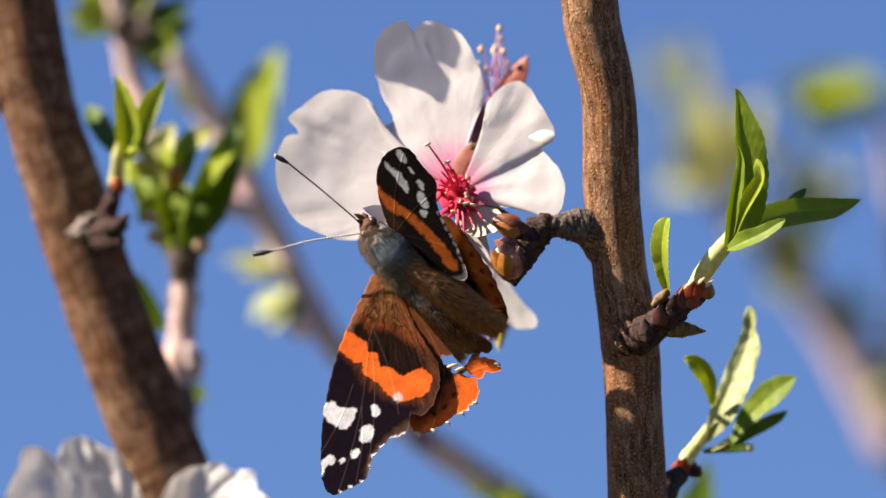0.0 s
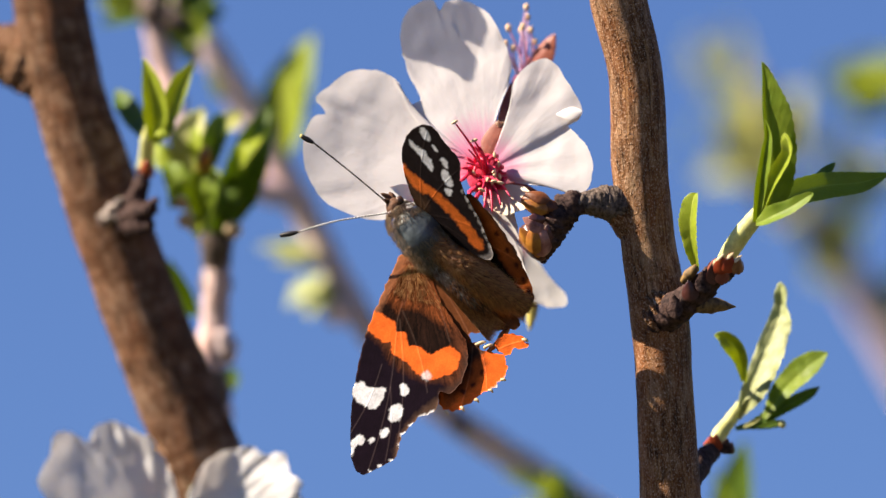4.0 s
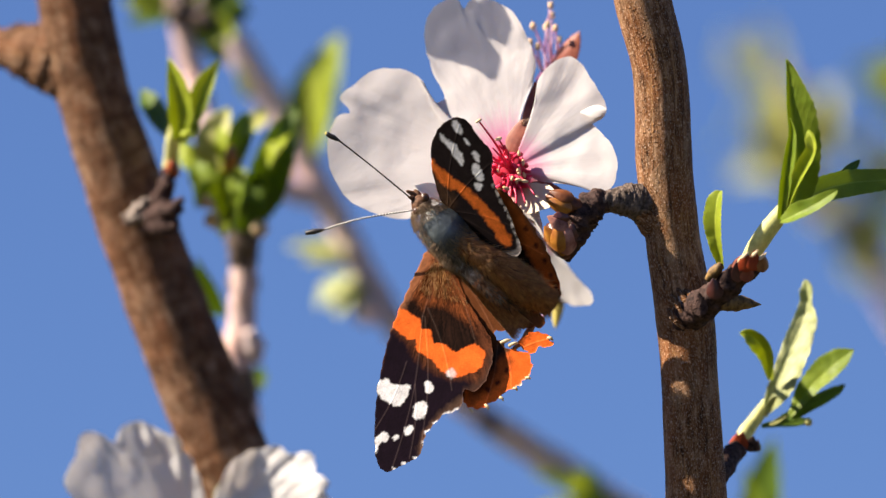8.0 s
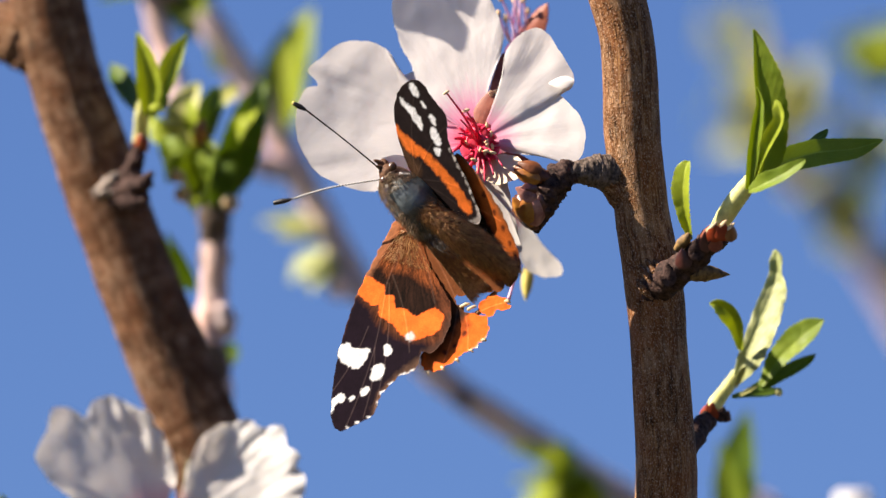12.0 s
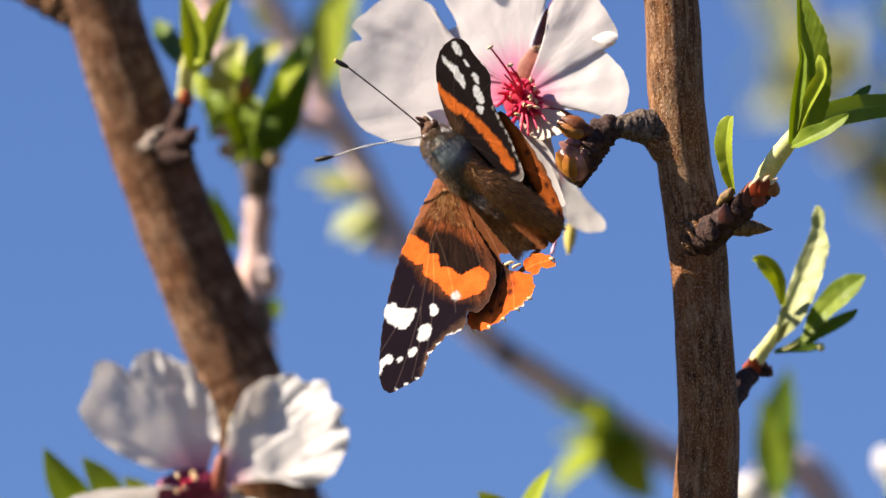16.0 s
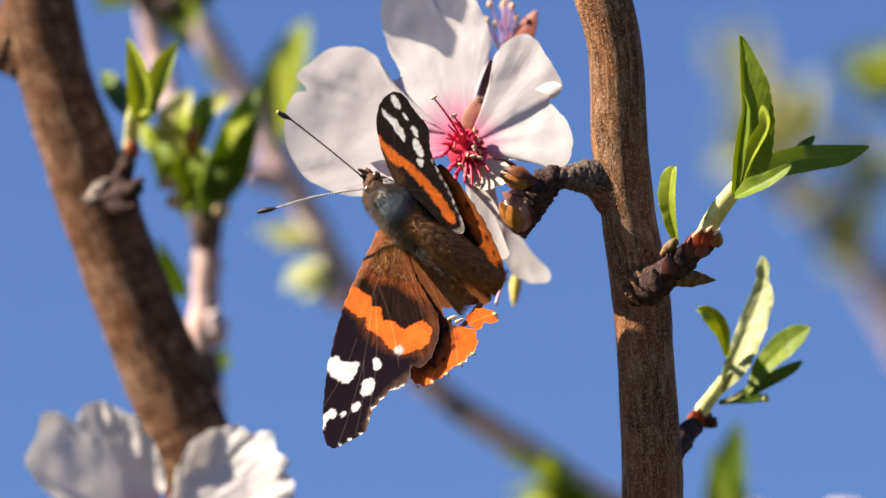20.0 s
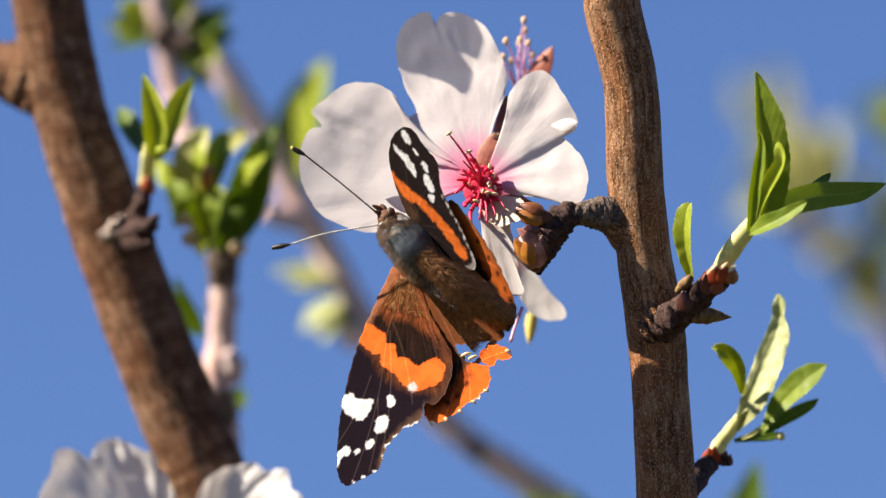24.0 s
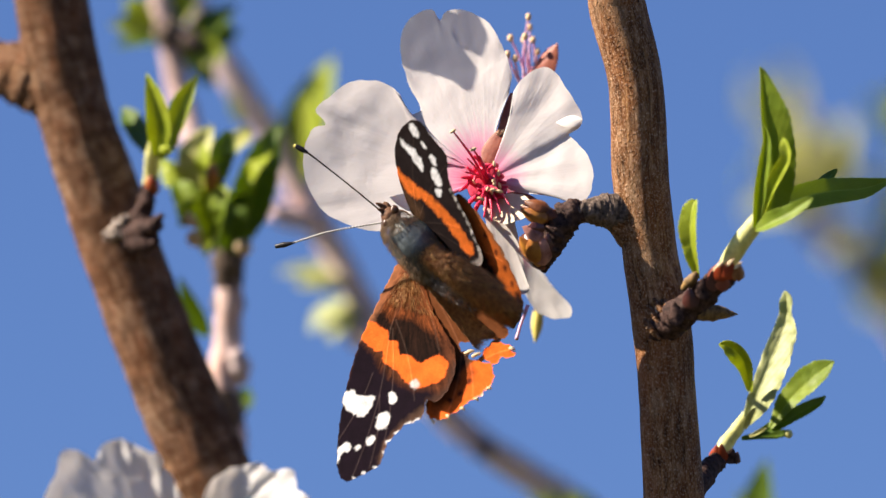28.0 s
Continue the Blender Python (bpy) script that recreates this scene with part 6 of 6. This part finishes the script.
for host, n in ((far_hind, 1800), (hindwing, 2600)):     # silky hair over the wings' inner fields
    roots, ways = [], []
    for _ in range(n + n // 3):
        u, w = rnd.random(), rnd.random()
        if host is far_hind:
            a = np.array((3.64, 0.07)) * (1 - u) + np.array((12.71, -7.43)) * u + np.array((0.75, 0.66)) * (w * 3.2 * (1 - 0.35 * u))
            p3 = np.array((a[0], far_hind_depth(a[None])[0] - 0.15, a[1]))
        else:
            a = np.array((1.5, -2.07)) * (1 - u) + np.array((10.07, -9.21)) * u + np.array((-0.5, -0.55)) * (w * 4.0 * (0.35 + 0.65 * u) - 0.8)
            p3 = np.array((a[0], hind_depth(a[None])[0] - 0.15, a[1]))
        roots.append(p3)
        ways.append(np.array((0.64, -0.4, -0.6)) * rnd.uniform(0.7, 1.7) + np.array([rnd.uniform(-0.25, 0.25) for _ in range(3)]))
    fur("hair", roots[:n], ways[:n], FUR, host, "silky brown hair", 0.05)
    fur("hair", roots[n:], ways[n:], FUR_GOLD, host, "golden hair between", 0.05)
roots, ways = [], []
for _ in range(600):            # loose scales and hair that stream over the spread wing
    u, w = rnd.uniform(0.1, 0.62) ** 0.85, rnd.random()
    e = np.array((-5.14, -7.07)) * (1 - w) + np.array((5.29, -10.64)) * w
    a = np.array((NEAR_ROOT[0], NEAR_ROOT[2])) * (1 - u) + e * u
    d = (e - a) / np.linalg.norm(e - a)
    roots.append(np.array((a[0], near_depth(a[None])[0] - 0.03, a[1])))
    ways.append(np.array((d[0], -0.2, d[1])) * rnd.uniform(0.5, 1.5) + np.array([rnd.uniform(-0.12, 0.12) for _ in range(3)]))
fur("hair", roots, ways, FUR_GOLD, forewing, "golden hair-scales", 0.022)
for pts in ([(-1, 1.5, 4.36), (1.15, 7.5, 6.54), (4.75, 8.5, 7.98)], [(1.14, 1.5, 1.5), (7.6, 4.5, 1.15), (12.97, 4, 1.22)]):
    tube("leg", pts, [0.3, 0.2, 0.1], BLACK, fly, "thin dark leg", sides=7, rings=14)


# ---- behind the bough ----
far_twig = branch("long slanting twig far behind, pinkish brown", [(40, 90, -520), (92, 150, -260), (56.93, 147, -60.34), (37.82, 146, -44.81), (25.49, 145, -36.44), (17.14, 144, -31.02), (7.61, 143, -24.9), (0.48, 142, -18.94), (-7.44, 141, -9.42), (-11.4, 141, -2.3), (-16.55, 141, 7.21), (-23.66, 140, 19.86), (-30.38, 140, 30.94), (-35.92, 140, 42.01)],
                  [6, 4, 2.6, 2.3, 2.1, 2.1, 2.1, 2.0, 2.0, 2.0, 2.1, 2.1, 2.1, 2.0], BARK_FAR, sides=16, rings=170, lump=0.25, grain=0.3)
ball("node", (6.18, 141, -24.62), (1.5, 1.6, 1.5), SPUR, far_twig, lump=0.3)
ball("node", (-10.59, 138, -9.09), (1.7, 1.6, 1.5), BARK_PINK, far_twig, lump=0.3)
tube("side_twig", [(-17.74, 141, 7.6), (-20.46, 138, 7.98), (-23.2, 136, 8.76)], [1.8, 1.6, 1.2], BARK_PINK, far_twig, sides=12, rings=12, lump=0.3)
pink_twig = branch("pale pink twig behind the opening bud", [(-26.88, 90, 3.13), (-30.8, 105, 11.66), (-34.06, 112, 22.58), (-35.61, 112, 29.56), (-37.55, 112, 38.87), (-38.71, 112, 49.73)], [1.6, 1.6, 1.75, 1.7, 1.6, 1.4], BARK_PINK, sides=16, rings=50, lump=0.25, grain=0.4)
ball("node", (-36.13, 111, 32.64), (2.2, 2.1, 2.0), SPUR, pink_twig, lump=0.3)
ball("node", (-32.85, 110, 31.45), (1.6, 1.5, 1.5), SPUR, pink_twig, lump=0.3)


def spray(label, spots, seed, mat_a, mat_b, face=None, group="far leaf shoots"):
    """A loose far shoot: a stalk with leaves at each spot."""
    rnd = random.Random(seed)
    s = thing("leaf_shoot", label, "shoot", group)
    for k, (foot, tip, w) in enumerate(spots):
        foot, tip = np.array(foot), np.array(tip)
        leaf(foot, tip, w, mat_a if k % 2 else mat_b, s, face=face or (rnd.uniform(-0.9, -0.2), -0.65, rnd.uniform(0.1, 0.6)), fold=0.3, curl=rnd.uniform(-0.05, 0.08), bend=rnd.uniform(-0.1, 0.1), seed=seed + k, rows=18, half=3)
    return s


s = spray("green leaves at the top of the pink twig", [((-36, 112, 32.27), (-44.08, 110, 33.78), 4.5), ((-36, 112, 32.27), (-43.25, 108, 30.64), 3.5), ((-34.45, 112, 31.89), (-28.16, 108, 29.48), 5.0), ((-34.06, 112, 32.66), (-26.26, 110, 32.62), 6.0), ((-35.22, 112, 33.44), (-32.12, 112, 38.87), 5.0), ((-33.67, 112, 32.27), (-26.69, 112, 36.54), 5.5), ((-36.77, 112, 33.44), (-42.2, 112, 37.32), 5.0), ((-33.28, 112, 30.72), (-29.75, 110, 25.26), 3.6), ((-35.22, 112, 34.21), (-37.55, 112, 41.2), 5)], 100, LEAF, LEAF_BRIGHT)
s = spray("yellow-green leaves on the slanting twig", [((-12.98, 141, 0.08), (-22.01, 136, 0.08), 5.0), ((-12.03, 141, -2.3), (-19.67, 138, -1.66), 4.6), ((-11.4, 141, -3.88), (-17.7, 138, -8.22), 4.6), ((-11.56, 141, -3.09), (-14.68, 136, -9.39), 4.8), ((-11.4, 141, -4.28), (-12.57, 139, -9.41), 3.4)], 120, LEAF_FAR, LEAF_PALE, face=(-0.6, -0.6, 0.5))
s = spray("tall green leaf rising from the slanting twig", [((-18.91, 140, 12.34), (-14.22, 138, 30.1), 8.6), ((-19.31, 140, 12.74), (-17.0, 138, 25.5), 7.6), ((-24.84, 140, 22.23), (-28.76, 138, 25.36), 4.0)], 130, LEAF_BRIGHT, LEAF_BRIGHT, face=(-0.5, -0.75, 0.4))
s = spray("green leaves low on the slanting twig", [((23.85, 142, -36.37), (12.31, 136, -31.32), 6.5), ((24.24, 142, -36.76), (13.1, 136, -36.22), 8.5), ((23.85, 142, -36.37), (16.25, 136, -41.34), 9.0), ((23.45, 142, -35.57), (21.78, 136, -42.92), 8.5), ((23.85, 142, -35.97), (13.12, 138, -44.17), 8.0), ((24.24, 142, -36.37), (27.34, 138, -44.96), 8.0), ((23.02, 140, -35.53), (17.81, 134, -32.23), 6.0)], 140, LEAF_BRIGHT, LEAF_BRIGHT, face=(-0.8, -0.45, 0.4))
s = spray("dark green leaves behind the upright branch", [((43.46, 110, -44.86), (45.36, 104, -25.77), 7.2), ((43.85, 110, -44.86), (41.25, 106, -30.05), 4.6), ((43.46, 110, -45.63), (46.88, 108, -35.51), 4)], 150, LEAF_MID, LEAF)
stem(s, [(39.41, 90, -51.86), (42.54, 105, -47.79), (43.69, 110, -44.08)], [1.2, 1.1, 0.9])
s = spray("young leaf just above the lower edge of view", [((7.6, 30, -45.23), (12.09, 26, -37.67), 3.4), ((7.02, 30, -45.23), (2.63, 28, -40.79), 3.0)], 160, LEAF_BRIGHT, LEAF_BRIGHT)
stem(s, [(28.46, 8, -49.52), (17.17, 24, -48.67), (7.38, 30, -44.87)], [1.4, 1.2, 0.9], SPUR)
# deep background at the side of the upright branch
deep = branch("pale pink twig far behind in soft blur", [(30, 90, -560), (95, 250, -330), (100.1, 332, -63.58), (83.93, 332, -28.6), (74.07, 332, -10.67), (64.13, 330, 3.67), (56.96, 330, 9.94), (54.27, 330, 27.85)], [9, 5, 3.2, 3.0, 2.8, 2.6, 2.2, 1.6], BARK_PINK, sides=16, rings=60, lump=0.3, grain=0.3)
tube("side_twig", [(69.5, 330, -3.49), (66.73, 328, 0.09), (65.31, 326, 2.77)], [1.6, 1.3, 1.0], BARK_FAR, deep, sides=10, rings=10)
spray("yellowish young leaves and flowers far behind", [((56.96, 330, 9.49), (48.84, 328, 23.35), 9), ((57.41, 330, 9.49), (53.31, 328, 27.82), 9), ((58.75, 330, 15.31), (62.18, 326, 26), 9), ((58.75, 330, 14.42), (64.86, 326, 21.53), 9), ((57.86, 330, 14.42), (45.26, 328, 10.82), 7.5), ((58.75, 330, 13.52), (51.65, 332, 10.85), 7.5)], 170, LEAF_FAR, LEAF_CREAM, face=(-0.6, -0.65, 0.5))
s = spray("green leaves far behind", [((81.79, 325, 25.09), (66.4, 320, 26.79), 9), ((81.79, 325, 24.64), (69.07, 320, 30.35), 9), ((80.89, 325, 25.98), (70.85, 320, 23.68), 7.5), ((76, 322, 23), (64.5, 318, 28.5), 11), ((80, 322, 29.5), (67, 318, 25), 10)], 180, LEAF_BRIGHT, LEAF_BRIGHT, face=(-0.6, -0.55, 0.6))
stem(s, [(81.79, 325, 25.27), (85.96, 328, -3.49), (84.01, 330, -29.02)], [1.2, 1.5, 1.8], BARK_FAR)
spray("soft green leaves on the far pink twig", [((68.6, 330, -2.6), (64.05, 328, 1.88), 7.5), ((69.5, 330, -3.49), (63.15, 328, -2.59), 7), ((75.86, 332, -10.67), (78.36, 328, -2.59), 7.5), ((73.17, 332, -8.88), (80.15, 328, -7.07), 7.5), ((69, 330, -2), (63, 326, 5), 10), ((70.5, 330, -4), (64, 326, -5), 9), ((66, 330, 1), (72, 326, 8), 9)], 190, LEAF_FAR, LEAF_BRIGHT, face=(-0.6, -0.65, 0.5))
s = spray("soft yellow-green leaves beside the far pink twig", [((84, 332, -12), (90, 328, -2), 9), ((86, 332, -14), (94, 328, -8), 8), ((84, 332, -14), (80, 328, -22), 8), ((70, 330, 6), (78, 326, 14), 10), ((68, 330, 8), (70, 326, 20), 10), ((66, 330, 10), (58, 326, 4), 9)], 210, LEAF_FAR, LEAF_FAR, face=(-0.75, -0.5, 0.45))
stem(s, [(74.07, 332, -10.67), (80, 332, -12), (86, 332, -14)], [1.4, 1.2, 0.8], BARK_FAR)
stem(s, [(64.13, 330, 3.67), (67, 330, 6), (70, 330, 8)], [1.4, 1.2, 0.8], BARK_FAR)
s = spray("pale leaves very far behind", [((52.55, 420, 27.5), (47.82, 420, 36.01), 5), ((54.44, 420, 26.56), (53.49, 420, 37.9), 5)], 200, LEAF_FAR, LEAF_FAR)
stem(s, [(46.87, 420, 16.16), (53.02, 420, 26.56), (55.15, 370, 24.41), (55.42, 332, 22.51)], [0.4, 0.5, 0.6, 0.7], BUD_GREEN)
for px in ((60.15, 120, -40.49), (40.26, 120, -44)):
    bud = thing("blossom", "small blurred white bud behind the upright branch", "flower", "almond blossoms")
    for k in range(4):
        a = k * 1.57
        ball("petal", np.array(px) + np.array((0.9 * math.cos(a), 0.9 * math.sin(a), 0.6)), (1.6, 1.6, 2.6), PETAL_BUD, bud, axis=(0.4 * math.cos(a), 0.4 * math.sin(a), 1), seg=14, rings=10, lump=0.15, seed=k)
    tube("stalk", [np.array(px) + np.array((0, 0, -1)), np.array(px) + np.array((-2, -10, -8)), np.array(px) + np.array((-12, -40, -22))], [0.8, 0.7, 0.9], SHOOT, bud, sides=10, rings=12)

# ---- trunk and ground ----
base = thing("almond_tree", "brown trunk of the almond tree below the branches", "tree")
foot = BOUGH.inverted() @ Vector((0.03, 1.52, -0.05))
fork = BOUGH.inverted() @ Vector((0.03, 1.48, 1.0))
tube("trunk", [np.array(foot) / MM, np.array(foot * 0.5 + fork * 0.5) / MM + np.array((15, 0, 0)), np.array(fork) / MM, (28, 70, -500), (24, 62, -330)], [75, 52, 40, 26, 13], BARK_L, base, sides=28, rings=60, lump=3.0, grain=0.02)
me = bpy.data.meshes.new("ground")
n, rings = 48, [0.0, 1, 2, 4, 8, 16, 40, 100, 300, 1200, 4000]
gv, gf = [(0, 0, 0)], []
for i, r in enumerate(rings[1:]):
    for j in range(n):
        a = 2 * math.pi * j / n
        gv.append((r * math.cos(a), r * math.sin(a), 0.04 * noise.noise(Vector((r * math.cos(a), r * math.sin(a), 0))) if r < 50 else 0))
gf += [(0, 1 + j, 1 + (j + 1) % n) for j in range(n)]
for i in range(len(rings) - 2):
    for j in range(n):
        a, b2 = 1 + i * n + j, 1 + i * n + (j + 1) % n
        gf.append((a, a + n, b2 + n, b2))
me.from_pydata(gv, [], gf)
me.materials.append(GROUND)
tagged(new("ground", me), "green and brown meadow ground under the tree", "ground", kind="structure")


# ---- what moves ----
# seconds; body: millimetres across and up; spread wings and raised wings: degrees about x, y, z
SWAY = [
    (0.0, 0.00, -0.17, 1.2, -0.1, 2.6, 3.8, -1.2, -2.7),
    (0.5, 0.10, -0.19, -1.6, 0.5, 2.3, 0.3, -1.6, -0.2),
    (1.0, -0.11, -0.05, -1.1, -0.9, -2.4, 2.4, -0.9, -5.0),
    (1.5, -0.21, -0.10, 0.6, -1.0, -3.4, 2.7, -0.5, -6.9),
    (2.0, -0.25, -0.21, -0.0, -1.3, -3.3, 2.7, -0.4, -7.6),
    (2.5, -0.17, -0.13, -1.1, -0.8, -4.1, 2.6, -0.2, -7.5),
    (3.0, -0.21, -0.14, -0.9, -1.4, -5.8, 4.0, 0.2, -9.4),
    (3.5, -0.12, -0.22, -0.4, -1.0, -2.1, 3.7, -0.0, -8.1),
    (5.5, -0.10, -0.12, -0.8, -0.2, 1.2, 1.6, -0.4, -0.4),
    (6.0, -0.21, -0.20, -1.0, -0.1, 0.2, 0.8, -0.4, -1.9),
    (6.5, -0.19, 0.03, 0.5, -0.1, -0.9, 0.7, 0.3, -3.3),
    (7.0, -0.12, 0.03, -2.4, -0.1, -3.4, 0.1, 0.4, -3.9),
    (7.5, -0.08, 0.07, -1.5, 0.2, -1.9, 0.3, 0.8, -3.1),
    (8.0, 0.00, 0.00, 0.0, 0.0, 0.0, 0.0, 0.0, 0.0),
    (8.5, 0.08, -0.09, -1.8, 0.9, 3.3, -3.8, -1.2, 8.6),
    (9.0, 0.00, 0.08, -1.2, -0.2, -2.7, -0.5, 0.2, -2.3),
    (9.5, -0.09, -0.08, -1.5, 0.6, 0.2, 0.4, 0.2, -1.2),
    (10.0, -0.19, 0.03, -3.0, 2.0, -1.3, -1.8, 0.8, -1.6),
    (10.5, -0.43, 0.33, -6.2, 1.6, -5.9, -3.4, 1.4, -7.5),
    (11.0, -0.01, 0.38, -9.0, 1.7, -7.6, -8.5, 1.2, -9.6),
    (11.5, -0.23, 0.34, -6.0, -0.2, -10.5, -3.2, 1.5, -15.6),
    (12.0, -0.07, 0.39, -9.0, 1.1, -8.6, -5.8, 1.3, -12.7),
    (12.5, -0.33, 0.17, -4.3, -0.6, -10.8, -0.1, 2.0, -17.9),
    (13.0, -0.17, 0.11, -5.3, -0.7, -8.8, -1.5, 1.4, -16.1),
    (13.5, -0.24, 0.33, -1.8, -0.6, -10.3, -0.1, 2.3, -16.8),
    (15.5, -0.36, 0.02, -4.1, -0.8, -9.6, -3.9, 1.2, -15.7),
    (16.0, -0.36, 0.03, -5.4, -0.3, -7.7, -4.7, 0.8, -10.3),
    (16.5, -0.25, 0.02, -6.6, 0.6, -6.7, -6.5, 1.0, -9.2),
    (17.0, -0.36, -0.11, -5.4, 0.0, -6.7, -4.5, 0.8, -10.6),
    (17.5, -0.45, -0.24, -2.9, 0.6, -3.6, -2.7, 0.4, -10.3),
    (18.0, -0.38, -0.17, -2.5, 0.2, -9.7, -4.5, 0.8, -17.6),
    (18.5, -0.44, -0.22, -3.0, 0.1, -7.9, -4.0, 1.0, -15.4),
    (19.0, -0.24, 0.00, -2.5, 0.4, -8.1, -3.4, 1.2, -16.1),
    (19.5, -0.37, -0.14, -2.8, 0.1, -9.0, -3.7, 1.4, -15.5),
    (20.0, -0.54, -0.17, -1.6, -0.1, -7.0, -3.0, 0.8, -12.6),
    (20.5, -0.55, -0.01, -1.0, -0.2, -8.5, -2.2, 1.4, -15.5),
    (22.5, -0.56, -0.22, -0.7, -0.6, -9.8, -1.7, 1.3, -18.6),
    (23.0, -0.61, -0.21, -1.4, 0.3, -5.0, -3.0, 0.5, -12.6),
    (23.5, -0.45, -0.12, -3.2, 0.4, -7.4, -7.3, 0.3, -15.4),
    (24.0, -0.56, -0.19, -0.9, -0.4, -9.0, -3.6, 0.6, -16.8),
    (24.5, -0.56, -0.25, -0.6, -0.6, -8.6, -2.4, 0.7, -18.3),
    (25.0, -0.56, -0.20, -2.1, -0.3, -9.8, -4.2, 0.5, -18.1),
    (25.5, -0.73, -0.11, -0.9, -0.7, -10.1, -3.1, 1.0, -16.9),
    (26.0, -0.57, -0.12, -1.6, -0.2, -9.7, -4.7, 0.6, -20.8),
    (26.5, -0.57, -0.03, -3.2, -0.6, -13.2, -6.6, -0.4, -23.1),
    (27.0, -0.53, -0.11, -2.9, 0.3, -8.9, -8.1, 0.2, -18.1),
    (27.5, -0.63, -0.02, -6.3, 1.2, -7.8, -11.2, -0.3, -14.9),
    (28.0, -0.65, -0.13, -3.5, 0.7, -7.7, -7.8, 0.1, -13.1),
]


def motions():
    home = np.array(fly["o"][:])
    walk(fly, [(t, BOUGH @ Matrix.Translation(Vector((home + np.array((dx, 0, dz))) * MM))) for t, dx, dz, *_ in SWAY])
    for w, root, k in ((forewing, NEAR_ROOT, 3), (hindwing, NEAR_ROOT, 3), (far_fore, FAR_ROOT, 6), (far_hind, FAR_ROOT, 6)):
        at = Vector((np.array(root) - home) * MM)
        walk(w, [(row[0], Matrix.Translation(at) @ pose(0, 0, 0, *row[k:k + 3])) for row in SWAY])


motions()
